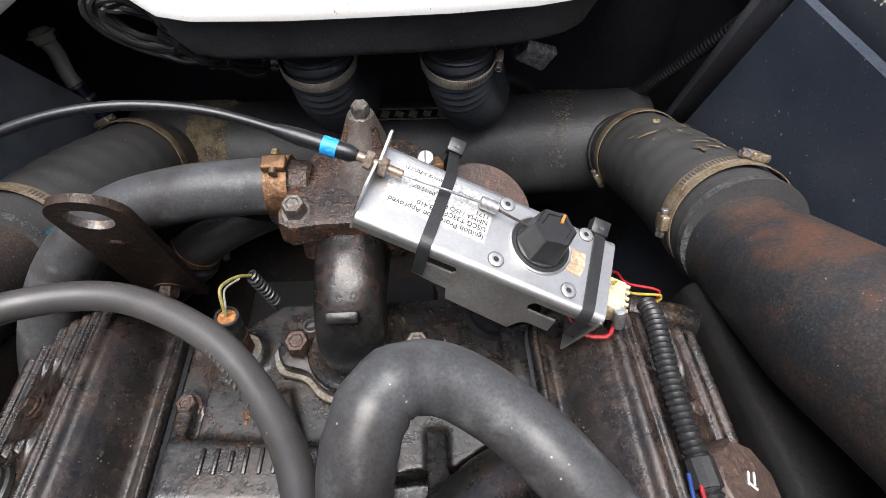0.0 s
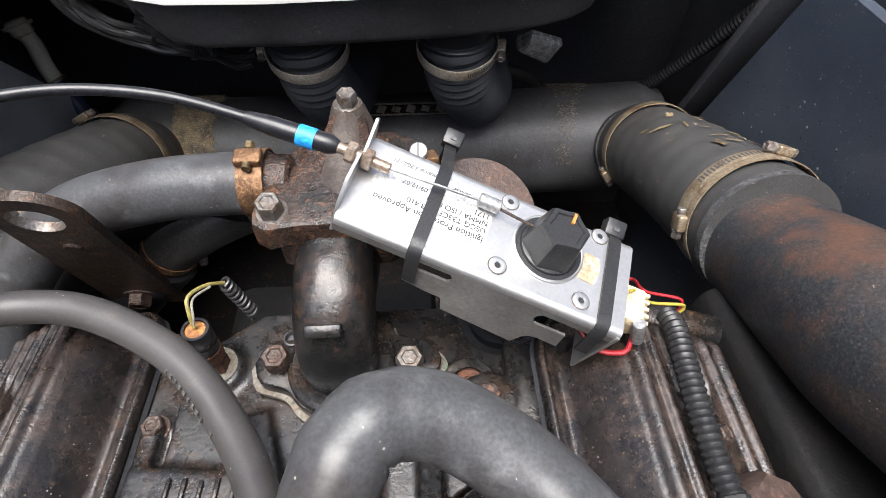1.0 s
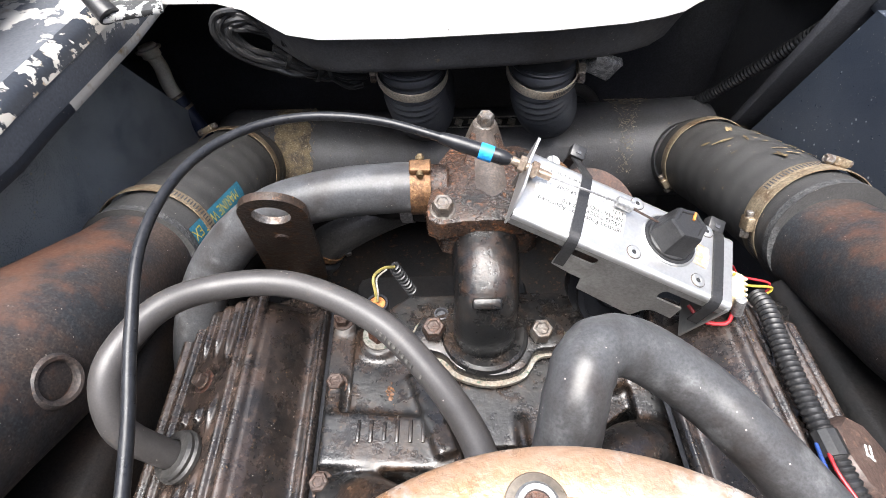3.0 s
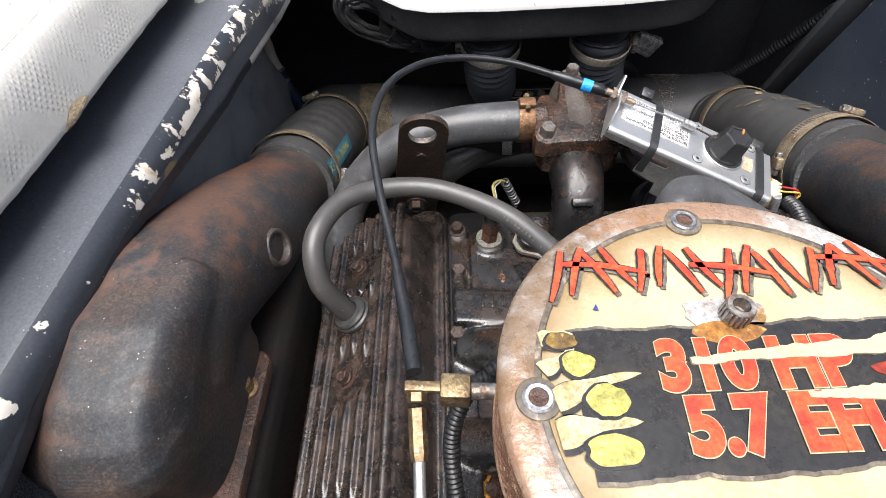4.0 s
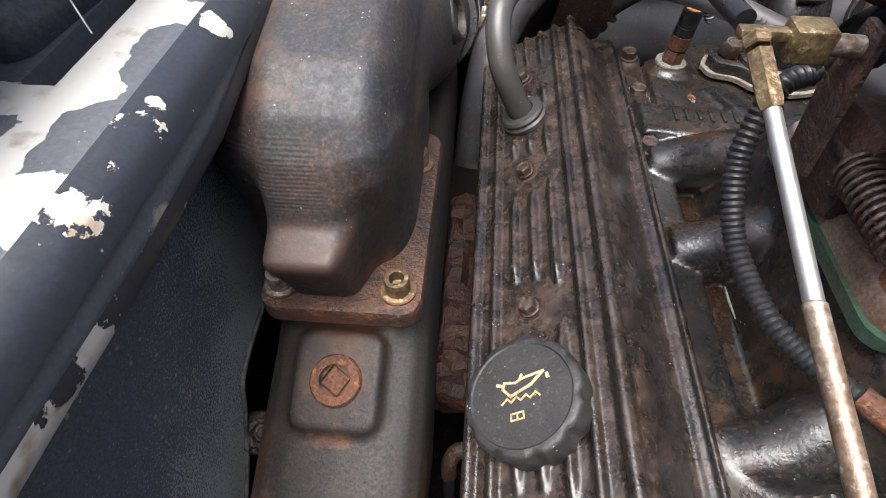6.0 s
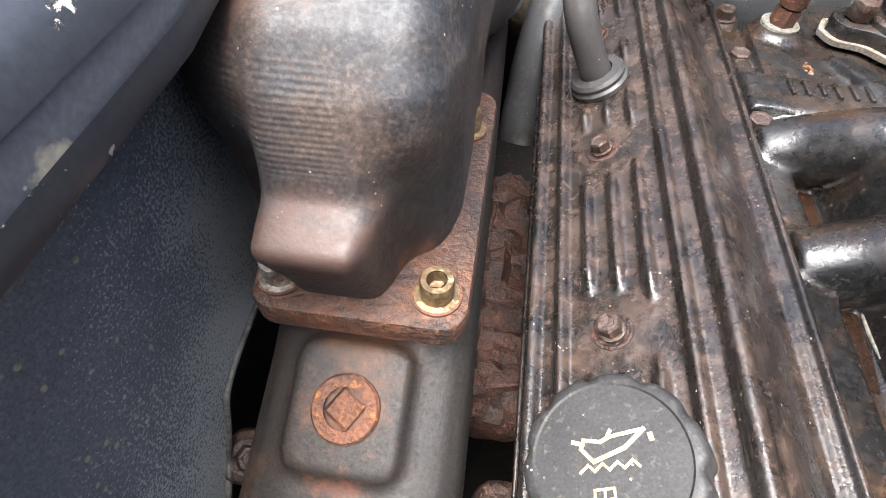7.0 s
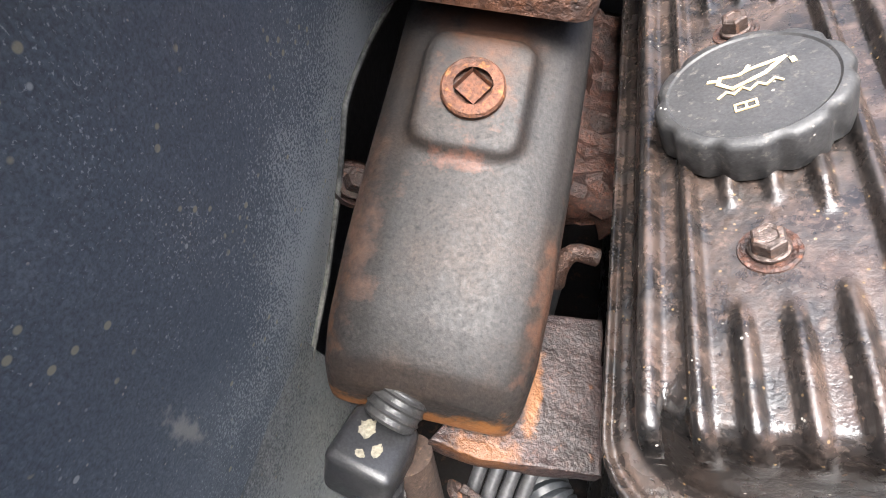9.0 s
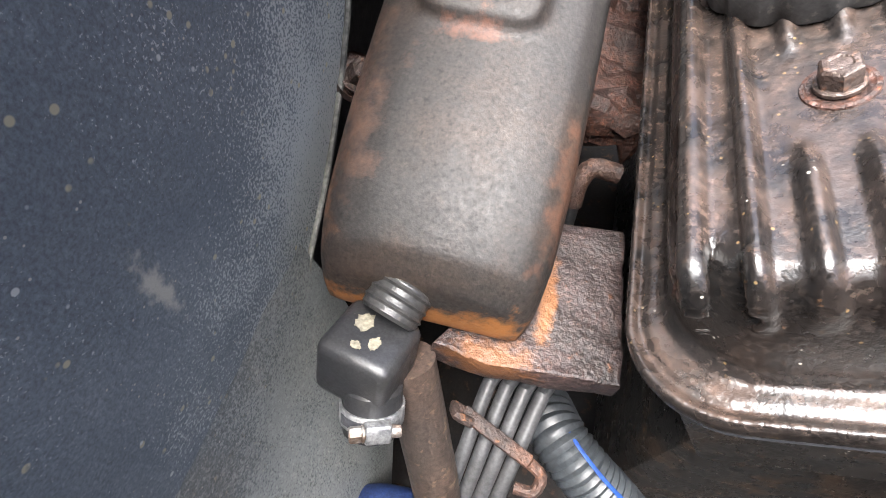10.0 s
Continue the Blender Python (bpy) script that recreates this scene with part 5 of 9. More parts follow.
# printed stripe on the left hose, curved to its side
def hose_print():
    a, b = Vector((-0.2842, 0.53, 0.1975)), Vector((-0.2878, 0.325, 0.2826))
    d = (b - a).normalized()
    m = frame_of(a, d, (0, 0, 1))
    def wrap(bm, lift):
        for v in bm.verts:
            s, w = v.co.x, v.co.y
            ang = radians(71) + w / 0.0525
            up, side = m.to_3x3() @ Vector((0, 1, 0)), m.to_3x3() @ Vector((0, 0, 1))
            if side.x < 0:
                side = -side
            v.co = a + d * s + Vector((0, 0, 0.005)) + (up * math.cos(ang) + side * math.sin(ang)) * (0.0533 + lift)
        return bm
    bm = bmesh.new()
    rows = [[bm.verts.new((0.108 + i * 0.01, -0.0085 + k * 0.0037, 0)) for k in range(6)] for i in range(13)]
    for r0, r1 in zip(rows, rows[1:]):
        for k in range(5):
            bm.faces.new((r0[k], r1[k], r1[k + 1], r0[k + 1]))
    part("stripe", wrap(bm, 0), TEAL_INK, hl, "worn teal stripe")
    bm = lettering("MARINE WET EX", 0.0142, pose(0.122, -0.005, 0, 0, 0, 0), 0.0)
    part("print", wrap(bm, 0.0005), YELLOW_INK, hl, "yellow printed lettering")


hose_print()


def exhaust_elbow(s, dx, label, bloom):
    """A cast riser elbow: flange, swept body, foot, flat rib, port and socket bolts. s mirrors it."""
    X = lambda x: s * x + dx
    shift = -0.013 if s < 0 else 0.0
    e = thing("exhaust_elbow", label, "exhaust elbow", (X(-0.297), 0.0, 0.32), "exhaust elbows")
    pts = [(X(-0.3065), 0.045, 0.37), (X(-0.3055), 0.08, 0.387), (X(-0.3025), 0.12, 0.378), (X(-0.295) - shift * 0.4, 0.2, 0.342), (X(-0.289) - shift, 0.29, 0.3), (X(-0.288) - shift, 0.33, 0.281)]
    bm = tube(bmesh.new(), pts, 0.052, 56, 0.007, radius=lambda sv, i: 0.0485 + min(0.0045, sv * 0.03) - max(0, min(0.007, (sv - 0.17) * 0.075)), square=0.9)
    # front: a spine that ends in a flat-topped foot, beside a pocket for the bolt
    spine = [(-0.04, 0.316), (-0.046, 0.335), (-0.0575, 0.362), (-0.058, 0.3675), (-0.0405, 0.3745), (-0.036, 0.388), (-0.03, 0.402), (-0.018, 0.418), (0.002, 0.431), (0.045, 0.441), (0.1, 0.434), (0.1, 0.33), (0.06, 0.316)]
    pocket = [(-0.018, 0.316), (-0.0195, 0.332), (-0.021, 0.35), (-0.0225, 0.362), (-0.0255, 0.374), (-0.03, 0.389), (-0.028, 0.403), (-0.0165, 0.418), (0.003, 0.43), (0.045, 0.44), (0.1, 0.433), (0.1, 0.33), (0.06, 0.316)]
    columns = [(-0.354, 1, 0.032), (-0.35, 1, 0.019), (-0.342, 1, 0.01), (-0.332, 1, 0.0045), (-0.3225, 1, 0.002), (-0.3185, 0, 0.0012), (-0.315, 0, 0), (-0.287, 0, 0), (-0.283, 0.2, 0.001), (-0.2785, 0.8, 0.0005), (-0.2745, 1, 0.0005), (-0.271, 1, 0.002), (-0.267, 1, 0.006), (-0.263, 1, 0.014), (-0.26, 1, 0.028)]
    rows = []
    for x, k, d in columns:
        rows.append([bm.verts.new((X(x), y0 + (y1 - y0) * k + (d if y0 < 0.09 else 0), z0 + (z1 - z0) * k - (d * 0.8 if z0 > 0.41 else 0))) for (y0, z0), (y1, z1) in zip(spine, pocket)])
    n = len(spine)
    made = []
    for a, b in zip(rows, rows[1:]):
        made += [bm.faces.new((a[i], a[(i + 1) % n], b[(i + 1) % n], b[i])) for i in range(n)]
    made += [bm.faces.new(rows[0]), bm.faces.new(rows[-1][::-1])]
    bmesh.ops.recalc_face_normals(bm, faces=made)
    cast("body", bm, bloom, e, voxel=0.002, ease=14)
    fm = Matrix.Translation((X(-0.294), 0.022, 0.31))
    bm = prism(bmesh.new(), fm, round_rect(0.086, 0.146, 0.011), 0, 0.012, 0.0025)
    part("flange", bm, RUSTY, e, "rusty flange")
    for bx, by in ((-0.264, -0.036), (-0.264, 0.062), (-0.326, -0.036), (-0.326, 0.062)):
        b = part("bolt", socket_bolt(bmesh.new(), (X(bx), by, 0.322), (0, 0, 1), 0.0066, 0.0112, 0.009), BRASS if bx > -0.3 else ZINC, e, "socket bolt with rusty washer")
        part("washer", lathe(bmesh.new(), along((X(bx), by, 0.3215), (0, 0, 1)), [(0.0068, 0), (0.0098, 0), (0.0098, 0.0018), (0.0068, 0.002)], 24), RUST_BRIGHT, b)
    if s < 0:
        return e
    m = along((X(-0.246), 0.16, 0.37), (s * 0.93, -0.1, 0.33))
    port = part("port", lathe(bmesh.new(), m, [(0.0205, -0.02), (0.0165, -0.002), (0.0155, 0.0012), (0.0142, 0.0024), (0.0122, 0.0021), (0.0112, 0.0005), (0.0108, -0.004)], 36), bloom, e, "raised round port")
    part("port_plug", lathe(bmesh.new(), m, [(0.0109, -0.0036), (0.007, -0.004), (0.006, -0.007), (0, -0.007)], 28), RUSTY, port, "sunken rusty plug")
    return e


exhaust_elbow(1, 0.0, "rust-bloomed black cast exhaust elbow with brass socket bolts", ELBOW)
exhaust_elbow(-1, 0.022, "rust-bloomed black cast exhaust elbow", ELBOW)


def exhaust_manifold(s, dx, label, full):
    X = lambda x: s * x + dx
    e = thing("exhaust_manifold", label, "exhaust manifold", (X(-0.29), -0.1, 0.2), "exhaust manifolds")
    bm = bmesh.new()
    # log body: rounded cross-sections along y, dropping towards the bow
    stations = [(0.3, 0.275, 0.04), (0.03, 0.304, 0.045), (-0.03, 0.3015, 0.046), (-0.05, 0.289, 0.047), (-0.09, 0.2735, 0.048), (-0.13, 0.26, 0.0478), (-0.165, 0.246, 0.0465), (-0.18, 0.237, 0.044), (-0.187, 0.225, 0.041), (-0.189, 0.208, 0.039)]
    rings = []
    for y, top, hw in stations:
        cx = -0.2925 - (0.0) * y
        low = max(top - 0.11, 0.197) if y < -0.1 else top - 0.11
        o = []
        for x, z in [(-hw, low), (-hw, top - 0.022), (-hw + 0.003, top - 0.01), (-hw + 0.01, top - 0.003), (-hw + 0.022, top), (0, top + 0.0012), (hw - 0.022, top), (hw - 0.01, top - 0.003), (hw - 0.003, top - 0.01), (hw, top - 0.022), (hw, low)]:
            o.append(bm.verts.new((X(cx + x), y, z)))
        rings.append(o)
    for a, b in zip(rings, rings[1:]):
        for i in range(len(a)):
            bm.faces.new((a[i], a[(i + 1) % len(a)], b[(i + 1) % len(b)], b[i]))
    bm.faces.new(rings[0])
    bm.faces.new(rings[-1][::-1])
    bmesh.ops.recalc_face_normals(bm, faces=bm.faces)
    bmesh.ops.subdivide_edges(bm, edges=bm.edges, cuts=1, use_grid_fill=True)
    bmesh.ops.smooth_vert(bm, verts=bm.verts, factor=0.3, use_axis_x=True, use_axis_y=True, use_axis_z=True)
    # square boss with a rusted square-drive plug
    pm = frame_of((X(-0.2955), -0.0705, 0.2815), (1, 0, 0), (0, 1, 0.42))
    prism(bm, pm, round_rect(0.049, 0.054, 0.009), -0.012, 0.0062, 0.002)
    # the far manifold gets the near-black tone in place of its shadow
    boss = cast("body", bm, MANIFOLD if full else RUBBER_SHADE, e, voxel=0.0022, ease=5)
    bm = lathe(bmesh.new(), pm, [(0.014, 0.005), (0.014, 0.0085), (0.013, 0.0098), (0.0085, 0.0098)], 32)
    lathe(bm, pm @ pose(0, 0, 0, 0, 0, 12), [(0.0085, 0.0098), (0.0078, 0.0069), (0, 0.0067)], 4)
    part("plug", bm, RUST_BRIGHT if full else RUSTY, boss, "rusted square-drive plug")
    # port ledge that runs under the valve cover, flaked with rust
    bm = bmesh.new()
    box(bm, pose(X(-0.226), 0.062, 0.18, 0, s * 10, 0), (0.05, 0.206, 0.024), 0.004)
    bmesh.ops.subdivide_edges(bm, edges=bm.edges, cuts=4, use_grid_fill=True)
    long_edges = [q for q in bm.edges if q.calc_length() > 0.025]
    bmesh.ops.subdivide_edges(bm, edges=long_edges, cuts=6, use_grid_fill=True)
    for v in bm.verts:
        v.co += Vector((0.3, 0.4, 1)) * (0.009 * noise.noise(v.co * 80) + 0.005 * noise.noise(v.co * 240))
    part("port_ledge", bm, DEEP_RUST, e, "flaking rusty port ledge", sharp=20)
    slab = [(-0.286, -0.196), (-0.262, -0.199), (-0.24, -0.197), (-0.209, -0.193), (-0.211, -0.16), (-0.213, -0.118), (-0.247, -0.122), (-0.26, -0.15)]
    bm = prism(bmesh.new(), Matrix.Identity(4), [(X(x), y) for x, y in slab], 0.181, 0.195, 0.0015)
    bmesh.ops.triangulate(bm, faces=bm.faces)
    for k in range(3):
        bmesh.ops.subdivide_edges(bm, edges=[q for q in bm.edges if q.calc_length() > 0.006], cuts=1)
        bmesh.ops.triangulate(bm, faces=[f for f in bm.faces if len(f.verts) > 3])
    for v in bm.verts:
        c = Vector((v.co.x * 55, v.co.y * 120, v.co.z * 200))
        v.co += Vector((0.4, 0.4, 1)) * (0.0018 * noise.noise(c) + 0.0008 * noise.noise(v.co * 200))
    part("lower_flange", bm, SLAB if full else RUSTY, e, "scaled rusty lower flange", sharp=25)
    return e


exhaust_manifold(1, 0.0, "dull grey rust-stained cast exhaust manifold with a rusted plug", True)
exhaust_manifold(-1, 0.022, "cast exhaust manifold, its shadow painted in as near-black", False)

# ---- engine ----
def engine_block():
    e = thing("engine_block", "greasy black engine block and cylinder heads under grime", "engine block", (0, 0, 0.0))
    bm = box(bmesh.new(), box_m((0.005, 0.05, 0.0)), (0.3, 0.46, 0.24), 0.02)
    part("block", bm, GREASY, e)
    for s, cx, cz, y0, y1, lab in ((-1, -0.17, 0.265, -0.205, 0.25, "left"), (1, 0.183, 0.295, -0.24, 0.215, "right")):
        m = frame_of((cx, (y0 + y1) / 2, cz), (0.866, 0, 0.5 * -s), (0, 1, 0))
        bm = box(bmesh.new(), m @ box_m((0, 0, -0.06)), (0.104, y1 - y0 - 0.016, 0.116), 0.004)
        head = part("cylinder_head", bm, GREASY, e)
        for i in range(4):
            part("port_boss", box(bmesh.new(), m @ box_m((s * 0.05, (i - 1.5) * 0.111, -0.05)), (0.03, 0.05, 0.05), 0.006), GREASY, head)
    return e


engine_block()


def valve_cover(s, cx, cz, yc, label, cap):
    """A stamped cover with a gasket flange, long ribs, short ribs between bolts, and hold-down bolts. s: +1 faces left."""
    v = thing("valve_cover", label, "valve cover", (cx, yc, cz), "valve covers")
    m = frame_of((cx, yc, cz), (0.866, 0, 0.5 * s), (0, 1, 0))
    if s < 0:
        m = m @ Matrix.Diagonal((-1, 1, 1, 1))
    L, fore = 0.4925, -0.005
    top = 0.0455
    # shell: stacked rounded outlines from flange to crown
    # width, length, corner, height and sideways shift of each outline
    levels = [(0.129, L - 0.001, 0.032, 0.0, 0.0068), (0.1305, L, 0.032, 0.0015, 0.0068), (0.1305, L, 0.032, 0.005, 0.0068), (0.1285, L - 0.002, 0.031, 0.0076, 0.0068), (0.1255, L - 0.005, 0.03, 0.0078, 0.0068), (0.123, L - 0.0075, 0.029, 0.006, 0.0068), (0.12, L - 0.0105, 0.028, 0.0054, 0.0068), (0.117, L - 0.0135, 0.027, 0.0066, 0.0068), (0.1085, L - 0.024, 0.026, 0.0062, 0.007), (0.1045, L - 0.0285, 0.029, 0.0095, 0.007), (0.0985, L - 0.033, 0.03, 0.026, 0.0062), (0.093, L - 0.037, 0.029, 0.037, 0.0055), (0.0885, L - 0.041, 0.028, 0.0425, 0.005), (0.082, L - 0.048, 0.026, top, 0.0048)]
    bm, rings = bmesh.new(), []
    for w, l, r, z, dx in levels:
        rings.append([bm.verts.new(m @ Vector((x + dx, y + fore, z))) for x, y in round_rect(w, l, r, 9)])
    for a, b in zip(rings, rings[1:]):
        n = len(a)
        for i in range(n):
            bm.faces.new((a[i], a[(i + 1) % n], b[(i + 1) % n], b[i]))
    bm.faces.new(rings[-1])
    bm.faces.new(rings[0][::-1])
    bmesh.ops.recalc_face_normals(bm, faces=bm.faces)
    shell = bm
    bm = prism(bmesh.new(), m @ box_m((0.0068, fore, 0)), round_rect(0.1285, L - 0.002, 0.031, 9), -0.0035, -0.0002)
    part("gasket", bm, DARK, v)
    bolts = [0.158, 0.047, -0.0615, -0.1735]
    end = L / 2 - 0.024
    def rib(u, y0, y1, w=0.0033, h=0.0038):
        b, rows = shell, []
        y0, y1 = y0 - fore, y1 - fore
        n = max(2, int((y1 - y0) / 0.02))
        ends = [(y0 - 0.003, -0.35), (y0 + 0.007, 0.45)] + [(y0 + 0.016 + (y1 - y0 - 0.032) * i / n, 1) for i in range(n + 1)] + [(y1 - 0.007, 0.45), (y1 + 0.003, -0.35)]
        ends = [(y, k, 0.0) for y, k in ends]
        if y0 < -end + 0.001:
            # the rib rolls over the end of the cover
            ends = [(-L / 2 + 0.019, 0.1, -0.024), (-L / 2 + 0.0165, 0.5, -0.015), (-L / 2 + 0.0172, 0.85, -0.0095), (-L / 2 + 0.019, 1, -0.005), (-L / 2 + 0.0215, 1, -0.002), (-L / 2 + 0.0245, 1, -0.0004)] + ends[2:]
        if y1 > end - 0.001:
            ends = ends[:-2] + [(L / 2 - 0.0245, 1, -0.0004), (L / 2 - 0.0215, 1, -0.002), (L / 2 - 0.019, 1, -0.005), (L / 2 - 0.0172, 0.85, -0.0095), (L / 2 - 0.0165, 0.5, -0.015), (L / 2 - 0.019, 0.1, -0.024)]
        for y, k, dip in ends:
            rows.append([b.verts.new(m @ Vector((u + w * dx * (0.6 + 0.4 * k), y + fore, top + dip - 0.0004 + h * k * dz))) for dx, dz in ((-0.75, -0.1), (-0.6, 0.55), (-0.3, 1), (0, 1.1), (0.3, 1), (0.6, 0.55), (0.75, -0.1), (0, -0.8))])
        made = []
        for a, c in zip(rows, rows[1:]):
            made += [b.faces.new((a[i], a[(i + 1) % 8], c[(i + 1) % 8], c[i])) for i in range(8)]
        made += [b.faces.new(rows[0]), b.faces.new(rows[-1])]
        bmesh.ops.recalc_face_normals(b, faces=made)
    for u, w, h in ((-0.0343, 0.0052, 0.0036), (-0.0213, 0.0042, 0.0038), (0.029, 0.0042, 0.0038), (0.0432, 0.0058, 0.0046)):
        rib(u, -end + fore, end + fore, w, h)
    holes = sorted(bolts)
    if cap:
        holes = sorted(holes + [0.107])
    spans = [(-end + fore, holes[0] - 0.014)] + [(a + 0.014, b - 0.014) for a, b in zip(holes, holes[1:])] + [(holes[-1] + 0.014, end + fore)]
    for a, b in spans:
        for u in (-0.0088, 0.0039, 0.0166):
            ext = 0.006 if u > 0.01 else 0.0
            if b - a > 0.016:
                rib(u, a - (ext if a > -end else 0), b + (ext if b < end + fore else 0), 0.0042, 0.0037)
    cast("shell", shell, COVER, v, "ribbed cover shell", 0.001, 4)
    for y in bolts:
        p = m @ Vector((0.0, y, top))
        up = m.to_3x3() @ Vector((0, 0, 1))
        b = part("cover_bolt", hex_bolt(bmesh.new(), p + up * 0.001, up, 0.0088, 0.0055, 0.0058, 0.0014), BOLT_RUST, v, "browned hex bolt")
        part("seat", lathe(bmesh.new(), along(p, up), [(0.0088, -0.0005), (0.0085, 0.0006), (0.0074, 0.0008), (0.0068, 0.0004), (0, 0.0004)], 24), DEEP_RUST, b)
    return v, m


vc_left, ml = valve_cover(1, -0.17, 0.265, 0.03, "oily brown ribbed valve cover with rust-ringed bolts", True)
vc_right, mr = valve_cover(-1, 0.183, 0.295, -0.004, "dark oily ribbed valve cover under a wiring loom", False)
top_dir = ml.to_3x3() @ Vector((0, 0, 1))

# small blue paint mark and rust scabs on the left cover's flange
tagged(part("paint_mark", prism(bmesh.new(), ml @ box_m((0.0585, -0.056, 0.0064)), [(-0.003, -0.004), (0.002, -0.005), (0.003, 0.002), (0.001, 0.005), (-0.003, 0.003)], 0, 0.0003), BLUE_PAINT, vc_left), "blue paint mark")
for px, py, pz, sx, sy in ((-0.0375, -0.2215, 0.03, 0.009, 0.02), (0.004, -0.2318, 0.02, 0.034, 0.012), (-0.02, -0.2305, 0.024, 0.018, 0.009)):
    bm = bmesh.new()
    lathe(bm, ml @ Matrix.Translation((px, py, pz)) @ pose(0, 0, 0, 80, 0, 0) @ Matrix.Diagonal((sx / 0.016, sy / 0.016, 1, 1)), [(0, -0.002), (0.006, -0.001), (0.007, 0), (0.005, 0.0012), (0, 0.0015)], 14)
    for w in bm.verts:
        w.co += Vector((1, 1, 1)) * 0.002 * noise.noise(w.co * 150)
    part("rust_scab", bm, RUSTY, vc_left, "patch of brown rust", sharp=20)


def oil_cap():
    c = thing("oil_filler_cap", "black plastic oil filler cap with a worn gold oil-can symbol", "oil cap", ml @ Vector((0, -0.115, 0.047)))
    m = ml @ Matrix.Translation((0.0005, -0.1165, 0.046)) @ pose(0, 0, 0, 0, 0, -6)
    bm, rings = bmesh.new(), []
    seg = 120
    for r, z in ((0.029, 0.0), (0.03, 0.0015), (0.0298, 0.0142), (0.029, 0.0158), (0.0275, 0.0167), (0.0255, 0.0168), (0.0248, 0.0162), (0.0238, 0.0162), (0.0, 0.0162)):
        ring = []
        for i in range(seg):
            a = i * math.tau / seg
            notch = max(0.0, math.cos(a * 10)) ** 2 * 0.0017 if 0.027 < r else 0.0
            ring.append(bm.verts.new(m @ Vector(((r - notch) * math.cos(a), (r - notch) * math.sin(a), z))))
        rings.append(ring)
    for a, b in zip(rings[:-1], rings[1:-1]):
        for i in range(seg):
            bm.faces.new((a[i], a[(i + 1) % seg], b[(i + 1) % seg], b[i]))
    for v in rings[-1]:
        bm.verts.remove(v)
    bm.faces.new(rings[-2])
    bmesh.ops.recalc_face_normals(bm, faces=bm.faces)
    part("cap", bm, surface("greyed black plastic", (0.024, 0.023, 0.023), (0.016, 0.0155, 0.0155), (0.05, 0.045, 0.04), 40, 400, rough=(0.48, 0.62), bump=0.1, grain=900, dust=0.02), c)
    # symbol: can with spout and drop, waves, open book
    def bar(b, pts, w):
        for (x0, y0), (x1, y1) in zip(pts, pts[1:]):
            d = math.hypot(x1 - x0, y1 - y0)
            q = m @ pose((x0 + x1) / 2, (y0 + y1) / 2, 0.0165, 0, 0, math.degrees(math.atan2(y1 - y0, x1 - x0)))
            box(b, q, (d + w * 0.7, w, 0.0004))
        return b
    b = bar(bmesh.new(), [(-0.009, 0.002), (-0.0045, -0.0015), (0.005, 0.004), (0.0105, 0.0105)], 0.0014)
    bar(b, [(-0.009, 0.002), (-0.0085, 0.005), (-0.003, 0.005), (0.0, 0.007), (0.0105, 0.0105)], 0.0012)
    bar(b, [(-0.012, 0.004), (-0.0085, 0.0035)], 0.0014)
    bar(b, [(-0.001, 0.0065), (0.0, 0.009)], 0.0012)
    bar(b, [(0.0125, 0.009), (0.013, 0.0075)], 0.0016)
    part("can_symbol", b, GOLD_INK, c, "gold oil-can symbol")
    zig = [(-0.0085 + i * 0.0023, -0.0055 + (0.0022 if i % 2 else 0) + i * 0.00055) for i in range(9)]
    part("wave_symbol", bar(bmesh.new(), zig, 0.0009), GOLD_INK, c, "gold wave symbol")
    b = bar(bmesh.new(), [(-0.003, -0.013), (0.003, -0.0115), (0.0025, -0.0085), (-0.0035, -0.01), (-0.003, -0.013)], 0.0008)
    bar(b, [(0, -0.0123), (-0.0004, -0.0092)], 0.0008)
    part("book_symbol", b, GOLD_INK, c, "gold book symbol")


oil_cap()

# breather grommet and hose
gp = ml @ Vector((0.001, 0.105, 0.046))
g = thing("breather_grommet", "black rubber breather grommet in the valve cover", "grommet", gp)
part("ring", lathe(bmesh.new(), along(gp, top_dir), [(0.0165, 0), (0.017, 0.003), (0.0155, 0.0045), (0.016, 0.007), (0.0145, 0.009), (0.0095, 0.0095), (0.0085, 0.006)], 36), RUBBER_DARK, g)
bm = tube(bmesh.new(), [gp + top_dir * 0.004, gp + top_dir * 0.018, (-0.2142, 0.1399, 0.3509), (-0.2161, 0.1648, 0.3751), (-0.1984, 0.2013, 0.3789), (-0.1663, 0.2211, 0.3739), (-0.1187, 0.2231, 0.3707), (-0.0644, 0.1963, 0.3681), (-0.0279, 0.1572, 0.3654), (-0.0059, 0.1172, 0.3696), (0.0, 0.08, 0.374), (0.004, 0.04, 0.378)], 0.0088, 28, 0.005)
hb = thing("breather_hose", "grey rubber breather hose looping from the valve cover, with worn print", "hose", gp)
part("body", bm, RUBBER, hb)
rnd = random.Random(31)
ink = bmesh.new()
run = smooth_path([(-0.1187, 0.2231, 0.3707), (-0.0644, 0.1963, 0.3681), (-0.0279, 0.1572, 0.3654)], 0.0042)
for a, b in list(zip(run, run[1:]))[-11:]:
    if rnd.random() < 0.72:
        d = (b - a).normalized()
        out = (Vector((0, -0.8, 0.35)) - d * Vector((0, -0.8, 0.35)).dot(d)).normalized()
        box(ink, frame_of(a + out * 0.0088, d, out), (rnd.uniform(0.001, 0.0022), 0.0005, 0.0024))
part("print", ink, surface("worn pale print", (0.1, 0.096, 0.088), (0.06, 0.057, 0.054), None, 400, rough=(0.5, 0.6), bump=0), hb, "worn pale print, too faint to read")["kind"] = "stuff"


